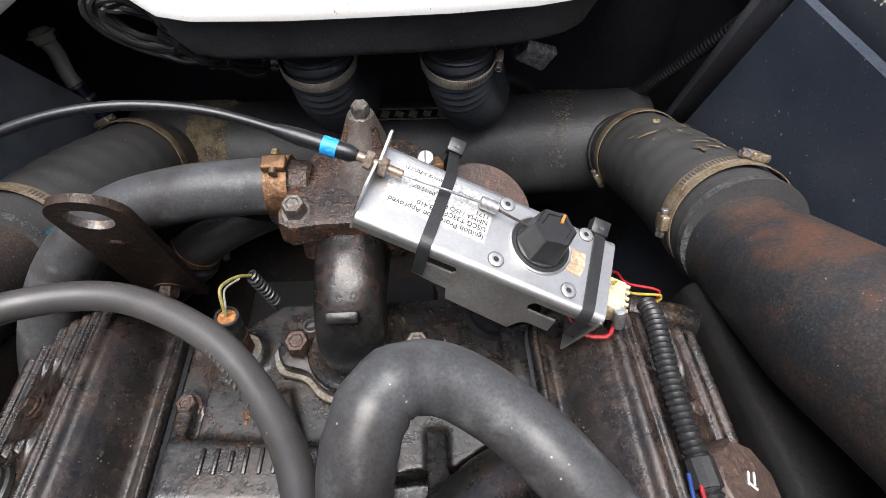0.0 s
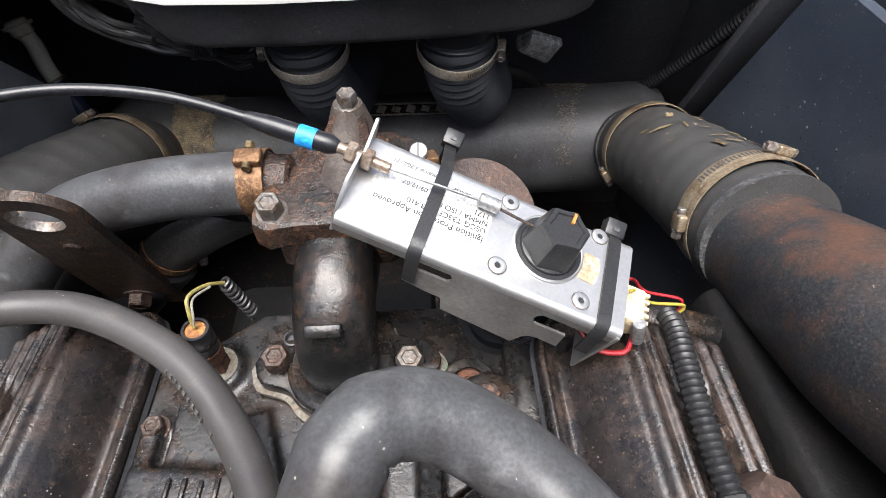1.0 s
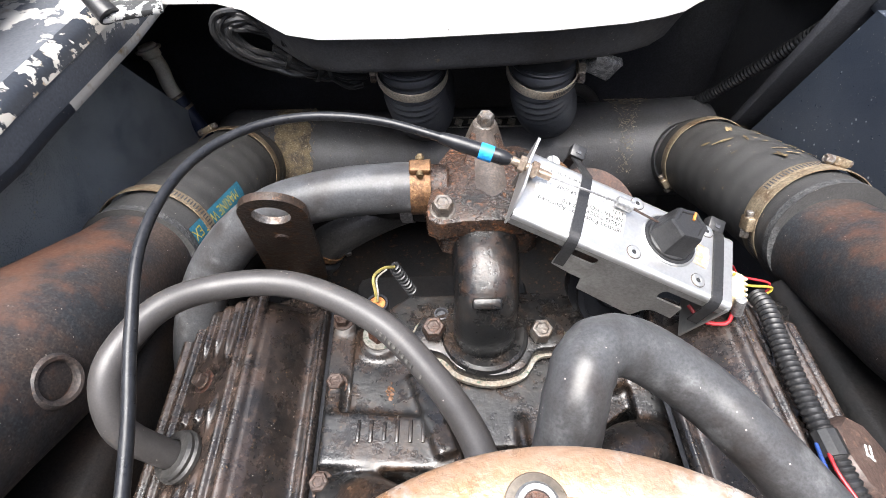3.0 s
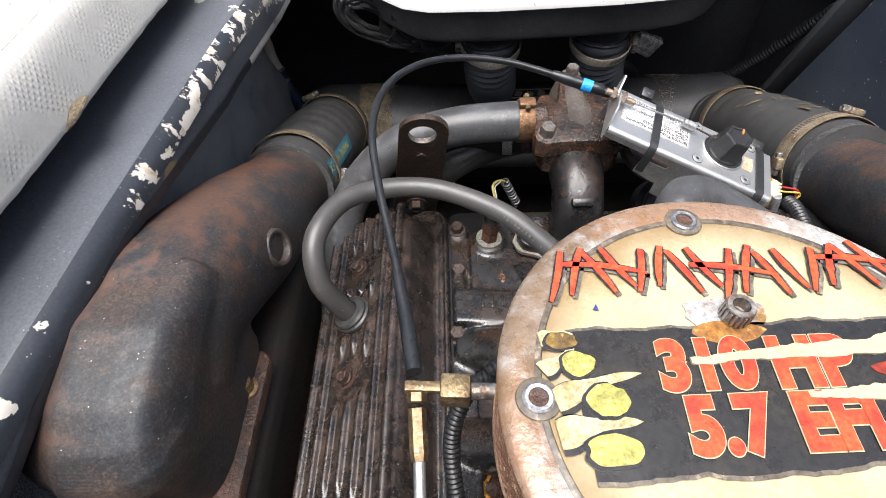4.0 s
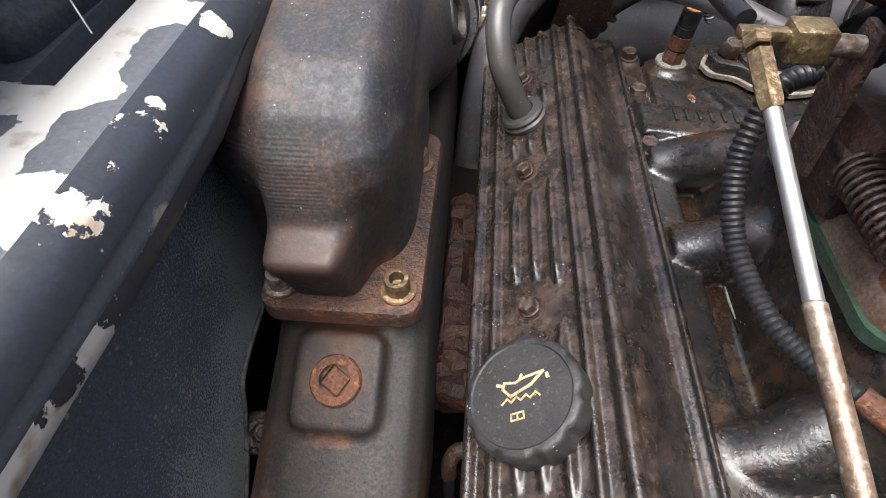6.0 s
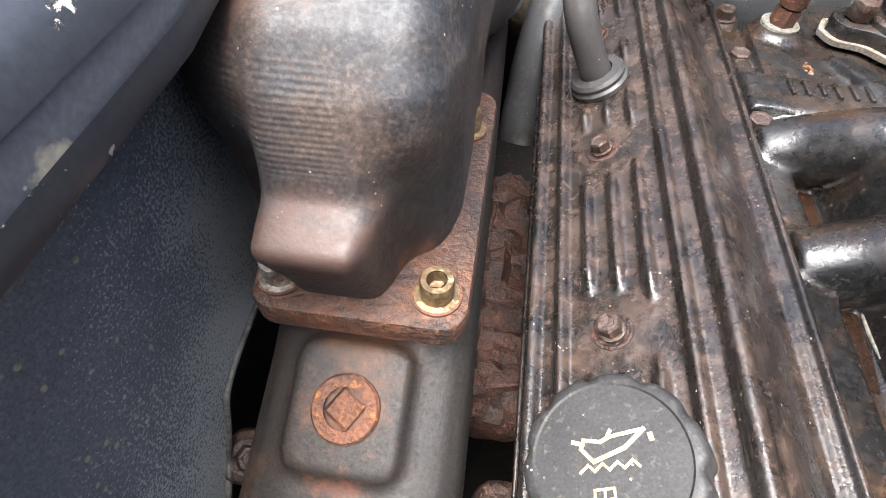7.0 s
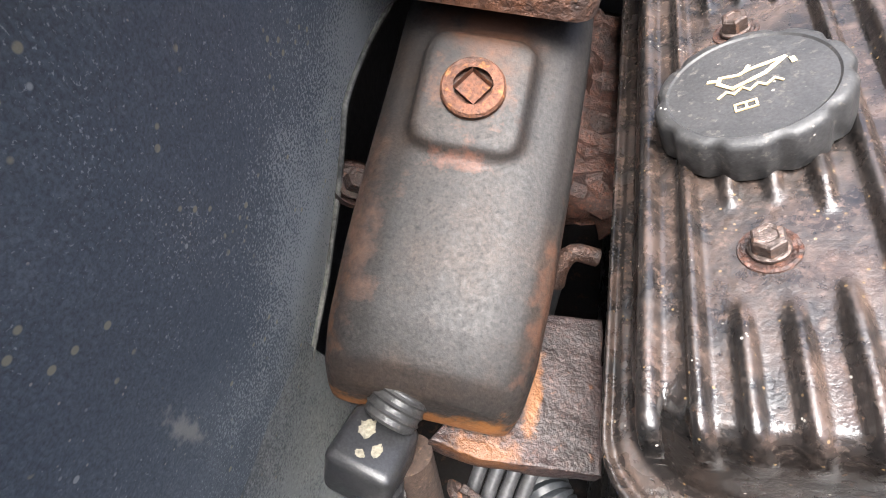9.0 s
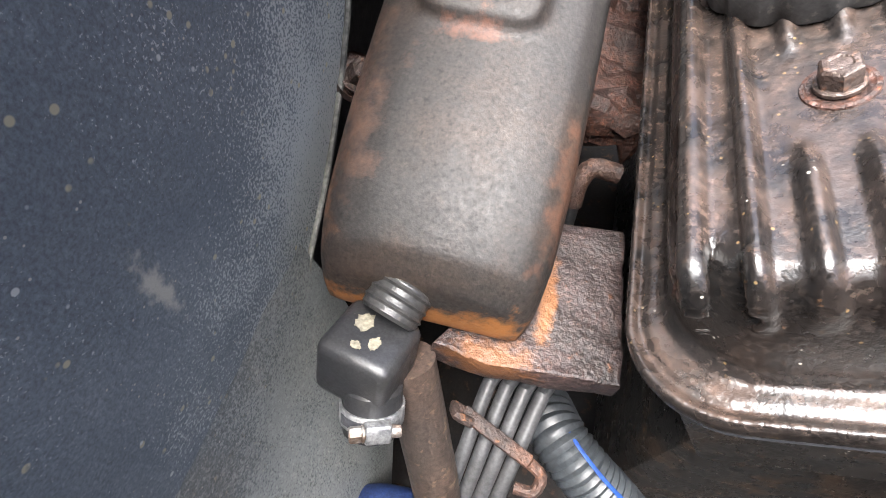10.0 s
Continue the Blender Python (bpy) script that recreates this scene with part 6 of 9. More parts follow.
def intake_manifold():
    i_ = thing("intake_manifold", "greasy black cast intake manifold with oil pools and rust specks", "intake manifold", (0, 0, 0.28))
    bm = box(bmesh.new(), box_m((0.01, 0.0, 0.262)), (0.22, 0.5, 0.03))
    for s, x, z in ((-1, -0.102, 0.283), (1, 0.122, 0.3)):
        box(bm, pose(x, 0.01, z, 0, -s * 8, 0), (0.026, 0.44, 0.024))
    # plenum that carries the throttle body
    levels = [(0.165, 0.25, 0.02, 0.265), (0.155, 0.235, 0.024, 0.3), (0.146, 0.215, 0.026, 0.335), (0.136, 0.2, 0.026, 0.349), (0.126, 0.19, 0.024, 0.354)]
    rings = [[bm.verts.new((x + 0.012, y - 0.008, z)) for x, y in round_rect(w, l, r, 6)] for w, l, r, z in levels]
    made = []
    for a, b in zip(rings, rings[1:]):
        made += [bm.faces.new((a[k], a[(k + 1) % len(a)], b[(k + 1) % len(a)], b[k])) for k in range(len(a))]
    made += [bm.faces.new(rings[-1]), bm.faces.new(rings[0][::-1])]
    bmesh.ops.recalc_face_normals(bm, faces=made)
    # runners
    for s, ys in ((-1, (0.108, 0.028, -0.1, -0.175)), (1, (0.13, 0.04, -0.1, -0.18))):
        for y in ys:
            zz = 0.283 if s < 0 else 0.3
            tube(bm, [(0.01 + s * 0.105, y, zz), (0.01 + s * 0.085, y * 0.97, zz + 0.012), (0.01 + s * 0.055, y * 0.8, 0.316), (0.01, y * 0.55, 0.322)], 0.022, 20, 0.008, flat=0.9)
    # front shelf for the raised lettering, rear pad with plain raised bars, rear deck round the thermostat flange
    sm = frame_of((-0.052, -0.104, 0.301), (1, 0.04, 0), (0, 1, 0.1))
    prism(bm, sm, [(-0.062, -0.03), (0.03, -0.03), (0.055, -0.01), (0.045, 0.022), (0.02, 0.03), (-0.062, 0.016)], -0.03, 0.0)
    pm = frame_of((-0.058, 0.146, 0.305), (-1, 0.03, 0), (0, -1, 0.03))
    prism(bm, pm, [(-0.048, -0.011), (0.03, -0.0165), (0.047, -0.0165), (0.0475, 0.02), (-0.048, 0.024)], -0.03, 0.0, 0.002)
    prism(bm, Matrix.Translation((0.012, 0.21, 0.265)), [(-0.1, -0.055), (-0.02, -0.075), (0.06, -0.07), (0.11, -0.04), (0.115, 0.03), (0.06, 0.05), (-0.06, 0.05), (-0.1, 0.02)], 0, 0.035)
    for p, q, r in (((-0.069, 0.22, 0.27), (-0.069, 0.22, 0.305), 0.018), ((0.095, 0.19, 0.27), (0.095, 0.19, 0.312), 0.02), ((-0.1, 0.187, 0.265), (-0.1, 0.187, 0.2955), 0.013), ((-0.1, 0.24, 0.265), (-0.1, 0.24, 0.297), 0.013), ((0.014, -0.1, 0.32), (0.014, -0.1, 0.356), 0.018), ((0.075, 0.115, 0.27), (0.075, 0.115, 0.31), 0.016)):
        rod(bm, p, q, r, r * 0.93, 24, 0.003)
    for p, q, w in (((-0.1, 0.18, 0.293), (-0.103, 0.1, 0.291), 0.008), ((-0.04, 0.19, 0.297), (-0.02, 0.13, 0.305), 0.014), ((0.06, 0.16, 0.3), (0.06, 0.1, 0.318), 0.012), ((0.03, 0.155, 0.3), (0.03, 0.12, 0.305), 0.006)):
        box(bm, frame_of((Vector(p) + Vector(q)) / 2, Vector(q) - Vector(p), (0, 0, 1)), ((Vector(q) - Vector(p)).length, w, w))
    box(bm, pose(-0.1, 0.168, 0.2985, -4, 0, 0), (0.011, 0.04, 0.007))
    shelf = cast("casting", bm, GREASY, i_, "", 0.002, 4)
    part("raised_lettering", lettering("FIRING ORDER", 0.0105, sm @ box_m((-0.036, 0.001, 0.0)), 0.0012), GREASY, shelf)
    for k in range(8):
        part("raised_bar", box(bmesh.new(), sm @ box_m((-0.026 + k * 0.0078, -0.0085, 0.0)), (0.005, 0.0075, 0.0022), 0.0006), GREASY, shelf)
    for k in range(3):
        bm = box(bmesh.new(), pm @ box_m((-0.0215 + k * 0.0175, -0.002, 0.0004)), (0.0028, 0.0155, 0.003), 0.0009)
        box(bm, pm @ box_m((-0.0215 + k * 0.0175 + 0.0085, -0.002, 0.0004)), (0.0026, 0.0155 - 0.003 * (k % 2), 0.003), 0.0009)
        part("raised_mark", bm, GREASY, shelf)
    part("boss_ring", lathe(bmesh.new(), along((0.014, -0.1, 0.356), (0, -0.15, 1)), [(0.0175, 0), (0.0175, 0.0025), (0.0162, 0.0035), (0.0085, 0.0035), (0.0075, -0.003), (0.0045, -0.004), (0.0045, 0.001), (0, 0.001)], 36), MANIFOLD, i_, "bare metal ring round a plug")
    for p, af, mat in (((-0.1, 0.187, 0.2955), 0.0115, BOLT_RUST), ((-0.1, 0.24, 0.297), 0.0115, BOLT_RUST), ((-0.103, 0.118, 0.297), 0.0115, BOLT_RUST), ((0.095, 0.19, 0.312), 0.0125, BOLT_RUST), ((0.1, 0.11, 0.315), 0.0115, BOLT_RUST), ((-0.107, -0.199, 0.296), 0.0125, ZINC)):
        part("manifold_bolt", hex_bolt(bmesh.new(), p, (0, 0, 1), af, 0.0065, af * 0.75), mat, i_, "grimy hex bolt")
    bm = bmesh.new()
    rnd = random.Random(12)
    for k in range(46):
        p = Vector((-0.0595 + rnd.gauss(0, 0.0013), 0.1773 + rnd.gauss(0, 0.0034), 0.2992))
        box(bm, Matrix.Translation(p) @ pose(0, 0, 0, rnd.uniform(0, 90), rnd.uniform(0, 90), rnd.uniform(0, 90)), (rnd.uniform(0.001, 0.004), rnd.uniform(0.0008, 0.0022), rnd.uniform(0.0008, 0.0018)))
    part("crust", bm, surface("orange crust", (0.17, 0.07, 0.022), (0.06, 0.028, 0.014), None, 160, rough=(0.3, 0.6), bump=0.4), i_, "orange crust in a hollow", smooth=False)
    boss = part("boss", lathe(bmesh.new(), along((0.085, 0.201, 0.3), (0, -0.1, 1)), [(0.0185, 0), (0.0175, 0.006), (0.0165, 0.0075), (0.0112, 0.0078), (0.0105, 0.005), (0, 0.005)], 36), GREASY, i_, "greasy round boss")
    part("plug", lathe(bmesh.new(), along((0.085, 0.201, 0.305), (0, -0.1, 1)), [(0.0098, 0), (0.0095, 0.004), (0.0082, 0.0055), (0.0045, 0.0056), (0.004, 0.004), (0, 0.0038)], 28), RUST_BRIGHT, boss, "rusty socket plug")
    # oil pool and orange sediment between flange and plenum
    bm = prism(bmesh.new(), Matrix.Translation((-0.079, 0.035, 0.2772)), [(-0.009, -0.06), (0.006, -0.065), (0.011, -0.03), (0.009, 0.02), (0.012, 0.058), (-0.008, 0.06), (-0.01, 0.0)], 0, 0.001)
    part("oil_film", bm, surface("brown oil", (0.03, 0.016, 0.01), rough=(0.05, 0.12), bump=0.03), i_, "pooled dark brown oil")
    bm = bmesh.new()
    rnd = random.Random(2)
    for k in range(60):
        p = Vector((-0.086 + 0.002 * math.sin(k * 0.4) + rnd.uniform(-0.0014, 0.0014), -0.03 + k * 0.0011, 0.2786))
        lathe(bm, Matrix.Translation(p), [(0, 0), (0.0012 + 0.0008 * rnd.random(), 0), (0.0009, 0.0007), (0, 0.001)], 7)
    part("sediment", bm, surface("orange sediment", (0.42, 0.2, 0.03), (0.3, 0.12, 0.02), rough=(0.3, 0.6), bump=0.3), i_, "orange sediment along the oil")
    bm = tube(bmesh.new(), [(-0.066, 0.094, 0.2795), (-0.068, 0.07, 0.2795), (-0.0665, 0.04, 0.2795), (-0.069, 0.0, 0.2795), (-0.066, -0.03, 0.2795)], 0.0009, 8, 0.004)
    part("gasket_edge", bm, GASKET, i_, "pale gasket edge")
    return i_


intake_manifold()


def thermostat_housing():
    t = thing("thermostat_housing", "crusted brown cast thermostat housing with rusty bolts", "thermostat housing", (0.012, 0.25, 0.31))
    lm = Matrix.Translation((0.012, 0.213, 0.303))
    ears = [(-0.055, 0.004), (-0.05, -0.008), (-0.034, -0.014), (-0.022, -0.026), (0.0, -0.032), (0.022, -0.027), (0.034, -0.013), (0.05, -0.01), (0.057, 0.003), (0.048, 0.014), (0.03, 0.02), (0.022, 0.03), (-0.022, 0.03), (-0.032, 0.02), (-0.048, 0.017)]
    loop = smooth_path([(x, y, 0) for x, y in ears + ears[:1]], 0.004)[:-1]
    part("gasket", prism(bmesh.new(), lm, [(p.x * 1.07, p.y * 1.09 - 0.001) for p in loop], 0, 0.0035), GASKET, t, "pale squeezed-out gasket")
    part("lower_flange", prism(bmesh.new(), lm, [(p.x, p.y) for p in loop], 0.0035, 0.0125, 0.002), GREASY, t)
    part("collar", lathe(bmesh.new(), Matrix.Translation((0.0095, 0.214, 0.314)), [(0.0325, 0), (0.031, 0.0045), (0.0285, 0.006), (0.0235, 0.005), (0.02, 0.002)], 40), GREASY, t)
    bm = tube(bmesh.new(), [(0.009, 0.217, 0.311), (0.009, 0.217, 0.322), (0.0092, 0.2195, 0.338), (0.0096, 0.2285, 0.3515), (0.0105, 0.246, 0.3595), (0.012, 0.285, 0.362)], 0.0208, 44, 0.004, radius=lambda s, i: 0.0226 + max(0, s - 0.05) * 0.06, square=0.8)
    for v in bm.verts:
        v.co += Vector((0.3, -0.5, 1)) * 0.0007 * noise.noise(v.co * 110)
    part("neck", bm, WET_BLACK, t, "glossy black neck crusted brown above")
    part("lug", box(bmesh.new(), pose(0.0077, 0.2072, 0.3665, 40, 0, 0), (0.0195, 0.0075, 0.0068), 0.002), WET_BLACK, t)
    bm = prism(bmesh.new(), frame_of((0.014, 0.3, 0.3585), (1, 0, 0), (0, 1, 0.02)), [(-0.0385, -0.03), (-0.034, -0.041), (-0.026, -0.044), (0.027, -0.044), (0.034, -0.039), (0.038, -0.025), (0.05, 0.01), (0.045, 0.04), (0.03, 0.05), (-0.025, 0.05), (-0.042, 0.02)], 0, 0.0215, 0.003)
    part("joint_plate", bm, THERMO, t)
    bm = prism(bmesh.new(), frame_of((0.014, 0.3, 0.3815), (1, 0, 0), (0, 1, 0.02)), [(-0.045, -0.036), (-0.0435, -0.0445), (-0.036, -0.049), (-0.026, -0.047), (-0.018, -0.0455), (0.03, -0.0455), (0.048, -0.036), (0.05, -0.02), (0.034, -0.004), (0.019, 0.012), (0.0105, 0.058), (-0.0075, 0.058), (-0.016, 0.012), (-0.03, -0.002), (-0.042, -0.018)], 0, 0.0155, 0.003)
    for v in bm.verts:
        v.co.z += 0.0015 * noise.noise(v.co * 90)
    part("upper_body", bm, THERMO, t)
    bm = bmesh.new()
    rings = []
    for y, w, z in ((0.262, 0.03, 0.394), (0.29, 0.025, 0.4), (0.32, 0.0165, 0.4025), (0.34, 0.0125, 0.4035), (0.36, 0.01, 0.4)):
        rings.append([bm.verts.new((0.015 + w * math.cos(a), y, 0.375 + (z - 0.375) * math.sin(a))) for a in [math.pi * k / 8 for k in range(9)]])
    for a, b in zip(rings, rings[1:]):
        for k in range(8):
            bm.faces.new((a[k], a[k + 1], b[k + 1], b[k]))
    bm.faces.new(rings[0]), bm.faces.new(rings[-1])
    bmesh.ops.recalc_face_normals(bm, faces=bm.faces)
    part("ridge", bm, POST_GREY, t, "grey-brown cast ridge")
    part("post", lathe(bmesh.new(), Matrix.Translation((0.0155, 0.35, 0.368)), [(0.019, 0), (0.0165, 0.014), (0.0125, 0.026), (0.0102, 0.0325), (0.0092, 0.0345), (0, 0.0345)], 32), POST_GREY, t, "grey-brown post")
    bm = hex_bolt(bmesh.new(), (0.016, 0.349, 0.402), (0, -0.1, 1), 0.0112, 0.008, 0.008, 0.002)
    part("stud_bolt", bm, BOLT_GREY, t, "browned hex bolt")
    for p, mat in (((-0.0195, 0.2635, 0.396), BOLT_GREY), ((0.05, 0.272, 0.3955), BOLT_RUST)):
        part("body_bolt", hex_bolt(bmesh.new(), p, (0, -0.2, 1), 0.0125, 0.009, 0.009, 0.002), mat, t)
    for p, mat in (((-0.028, 0.2165, 0.317), BOLT_RUST), ((0.05, 0.212, 0.317), BOLT_GREY)):
        part("flange_bolt", hex_bolt(bmesh.new(), p, (0, -0.15, 1), 0.0145, 0.011, 0.0), mat, t)
    part("open_hole", lathe(bmesh.new(), along((-0.022, 0.232, 0.3169), (0, 0, 1)), [(0.0055, 0), (0.0045, 0.0004), (0.004, -0.003), (0, -0.003)], 20), DARK, t)
    # small fitting with slotted screw behind
    part("pipe_boss", rod(bmesh.new(), (-0.015, 0.297, 0.385), (-0.036, 0.297, 0.3865), 0.017), THERMO, t)
    part("pipe_boss", rod(bmesh.new(), (-0.02, 0.315, 0.352), (-0.045, 0.32, 0.35), 0.016), THERMO, t)


thermostat_housing()

# coolant hoses from the housing, behind the lifting bracket
bm = tube(bmesh.new(), [(-0.028, 0.297, 0.3865), (-0.06, 0.298, 0.385), (-0.1, 0.297, 0.3815), (-0.145, 0.293, 0.37), (-0.182, 0.283, 0.345), (-0.21, 0.265, 0.31), (-0.225, 0.235, 0.265), (-0.232, 0.2, 0.2)], 0.0185, 36, 0.006)
tagged(part("coolant_hose", bm, RUBBER_WORN), "thick grey coolant hose bending down by the head", "hose")
band_clamp("browned band clamp on the coolant hose", (-0.0345, 0.297, 0.3865), (-1, 0, 0), 0.0189, 0.0145, -8, BAND_COPPER, 0)
bm = tube(bmesh.new(), [(-0.03, 0.317, 0.351), (-0.07, 0.325, 0.346), (-0.12, 0.325, 0.336), (-0.17, 0.315, 0.312), (-0.2, 0.3, 0.27), (-0.2, 0.29, 0.2)], 0.0165, 24, 0.006)
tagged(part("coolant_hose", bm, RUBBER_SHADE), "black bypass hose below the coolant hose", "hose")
band_clamp("small bright clamp on the bypass hose", (-0.045, 0.32, 0.35), (-1, 0.15, -0.05), 0.0172, 0.01, 60, DULL_ALU)
ch = thing("circulation_hose", "black hose with a browned clamp, pushed on a ribbed neck", "hose", (-0.11, 0.31, 0.31))
part("body", tube(bmesh.new(), [(-0.127, 0.31, 0.304), (-0.112, 0.312, 0.317), (-0.089, 0.318, 0.329), (-0.06, 0.33, 0.334), (-0.03, 0.345, 0.33)], 0.0185, 32, 0.005), RUBBER_DARK, ch)
cn = along((-0.127, 0.31, 0.304), (-0.65, -0.05, -0.7))
part("neck", lathe(bmesh.new(), cn, [(0.019, -0.004), (0.0235, -0.003), (0.0245, 0.002), (0.0225, 0.005), (0.0245, 0.008), (0.0225, 0.011), (0.024, 0.015), (0.022, 0.04), (0.022, 0.12)], 36), SHEATH, ch, "glossy black ribbed neck")
band_clamp("browned clamp on the curved black hose", (-0.12, 0.3108, 0.3105), (-0.65, -0.05, -0.7), 0.0189, 0.006, 160, BAND_COPPER)

# thick hose in front of the thermostat housing, then to starboard
bm = tube(bmesh.new(), [(0.026, 0.086, 0.34), (0.0265, 0.09, 0.39), (0.028, 0.096, 0.425), (0.0315, 0.11, 0.443), (0.038, 0.124, 0.4485), (0.048, 0.131, 0.447), (0.061, 0.132, 0.4425), (0.075, 0.127, 0.4365), (0.09, 0.117, 0.431), (0.105, 0.102, 0.426), (0.13, 0.075, 0.412), (0.16, 0.04, 0.392), (0.185, 0.0, 0.374), (0.2, -0.04, 0.358), (0.22, -0.12, 0.335), (0.245, -0.25, 0.3)], 0.0138, 36, 0.003, radius=lambda s, i: 0.0138 + 0.0005 * math.sin(i * 1.6) * math.exp(-((s - 0.125) / 0.018) ** 2))
tagged(part("heater_hose", bm, RUBBER_WORN), "thick grey rubber hose with a wrinkled bend", "hose")


def lifting_bracket():
    l = thing("lifting_bracket", "rusty steel lifting bracket with a round eye", "bracket", (-0.14, 0.28, 0.33))
    up = Vector((0.016, -0.04, 0.13)).normalized()
    m = frame_of((-0.1285, 0.2535, 0.4095), (0.985, 0.05, -0.1), up)
    outer = ring_outline(0, 0, 0.0215, 18, 0, 180)
    outer = [(0.0235, -0.145)] + outer + [(-0.0235, -0.145)]
    hole = ring_outline(-0.001, -0.001, 0.0122, 30)
    bm = bmesh.new()
    t = 0.0055
    # plate with a true eye: split in two halves through the hole
    for sgn in (1, -1):
        arc = [p for p in ring_outline(-0.001, -0.001, 0.0122, 16, 90, 90 - sgn * 180)]
        side = [p for p in ring_outline(0, 0, 0.0215, 10, 90, 90 - sgn * 90)]
        outline = side + [(sgn * 0.0235, -0.145), (-0.001, -0.145)] + arc[::-1]
        prism(bm, m, outline, -t / 2, t / 2)
    bmesh.ops.remove_doubles(bm, verts=bm.verts, dist=1e-6)
    part("plate", bm, surface("rusty steel plate", (0.055, 0.036, 0.026), (0.035, 0.028, 0.024), (0.16, 0.08, 0.04), 35, 190, rough=(0.3, 0.55), metal=0.4, bump=0.4), l, sharp=30)
    part("eye_rim", lathe(bmesh.new(), m @ box_m((-0.001, -0.001, 0)), [(0.0122, -t / 2), (0.0119, 0), (0.0122, t / 2)], 36), ZINC, l, "bright worn eye")
    part("rivet", lathe(bmesh.new(), m @ box_m((0, -0.034, t / 2)), [(0.005, 0), (0.0042, 0.0014), (0, 0.0016)], 20), BOLT_RUST, l)
    part("bolt", hex_bolt(bmesh.new(), m @ Vector((0, -0.125, t / 2)), m.to_3x3() @ Vector((0, 0, 1)), 0.014, 0.008, 0.011), BOLT_RUST, l)


lifting_bracket()


def temperature_sender():
    s = thing("temperature_sender", "brown sender with an orange cap and a frayed yellow wire", "engine sensor", (-0.069, 0.222, 0.3))
    a, b = Vector((-0.0695, 0.2215, 0.303)), Vector((-0.066, 0.221, 0.352))
    d = b - a
    part("washer", lathe(bmesh.new(), along(a, d), [(0.0125, 0), (0.0125, 0.003), (0, 0.003)], 24), GASKET, s)
    part("hex_body", hex_bolt(bmesh.new(), a.lerp(b, 0.06), d, 0.0145, 0.011, 0), RUST_BRIGHT, s, "orange rusted hex body")
    part("barrel", rod(bmesh.new(), a.lerp(b, 0.3), a.lerp(b, 0.55), 0.0082), RUST_BRIGHT, s)
    part("sleeve", lathe(bmesh.new(), along(a, d), [(0.0072, 0.024), (0.0078, 0.026), (0.0078, 0.0335), (0.0074, 0.034), (0.0074, 0.0352), (0.0078, 0.0358), (0.0078, 0.0468), (0.0072, 0.0478), (0.0058, 0.0478), (0.0056, 0.045), (0, 0.045)], 28), SHEATH, s)
    part("cap", rod(bmesh.new(), a.lerp(b, 0.9), a.lerp(b, 0.955), 0.0056), surface("grimy orange cap", (0.42, 0.17, 0.04), (0.16, 0.06, 0.02), None, 260, rough=(0.4, 0.6), bump=0.3), s, "orange insulator")
    part("wire", tube(bmesh.new(), [b, b + Vector((-0.001, 0.004, 0.007)), b + Vector((-0.002, 0.012, 0.012)), b + Vector((0.004, 0.022, 0.0085)), b + Vector((0.011, 0.028, 0.002))], 0.0011, 8, 0.002), surface("faded olive-yellow wire", (0.24, 0.2, 0.06), (0.12, 0.1, 0.04), rough=(0.4, 0.55), bump=0), s, "faded yellow wire")
    part("wire", tube(bmesh.new(), [b, b + Vector((0.001, 0.003, 0.006)), b + Vector((0.0, 0.012, 0.01)), b + Vector((0.006, 0.022, 0.007))], 0.0007, 8, 0.002), GASKET, s, "pale wire")
    pts = []
    for k in range(90):
        a_ = k * math.tau / 10
        c = Vector((-0.0555, 0.249, 0.3545)).lerp(Vector((-0.0425, 0.2415, 0.332)), k / 89)
        pts.append(c + Vector((0.5, -0.866, 0)) * 0.0034 * math.cos(a_) + Vector((0.75, 0.43, 0.5)) * 0.0034 * math.sin(a_))
    part("spring_sleeve", tube(bmesh.new(), pts, 0.0011, 6, 0.0035), PLASTIC, s, "coiled black sleeve")


temperature_sender()
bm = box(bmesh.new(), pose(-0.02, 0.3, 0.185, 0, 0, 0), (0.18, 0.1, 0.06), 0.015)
tagged(part("water_pump", bm, RUBBER_SHADE), "greasy water pump behind the manifold, painted near-black for shadow", "water pump")
bm = lathe(bmesh.new(), along((0.109, 0.25, 0.315), (0.1, -0.75, 0.6)), [(0, -0.03), (0.024, -0.03), (0.029, -0.008), (0.0255, 0), (0.029, 0.008), (0.0285, 0.012), (0.0245, 0.0125), (0.023, 0.006), (0.012, 0.006), (0.01, 0.01), (0, 0.01)], 44)
tagged(part("pulley", bm, SHEATH), "black belt pulley below the control box", "pulley")
bm = lathe(bmesh.new(), along((0.098, 0.29, 0.362), (0.25, -0.4, 0.88)), [(0, -0.012), (0.037, -0.012), (0.039, -0.004), (0.036, 0.002), (0, 0.004)], 44)
tagged(part("pump_cover", bm, surface("rusty round cover", (0.075, 0.045, 0.035), (0.04, 0.03, 0.026), (0.14, 0.08, 0.05), 30, 200, rough=(0.4, 0.6), bump=0.4)), "rust-brown round pump cover behind the control box", "pump cover")

# ---- flame arrestor on the throttle body ----
AC = Vector((0.004, -0.0265, 0.0))
LZ = 0.5065


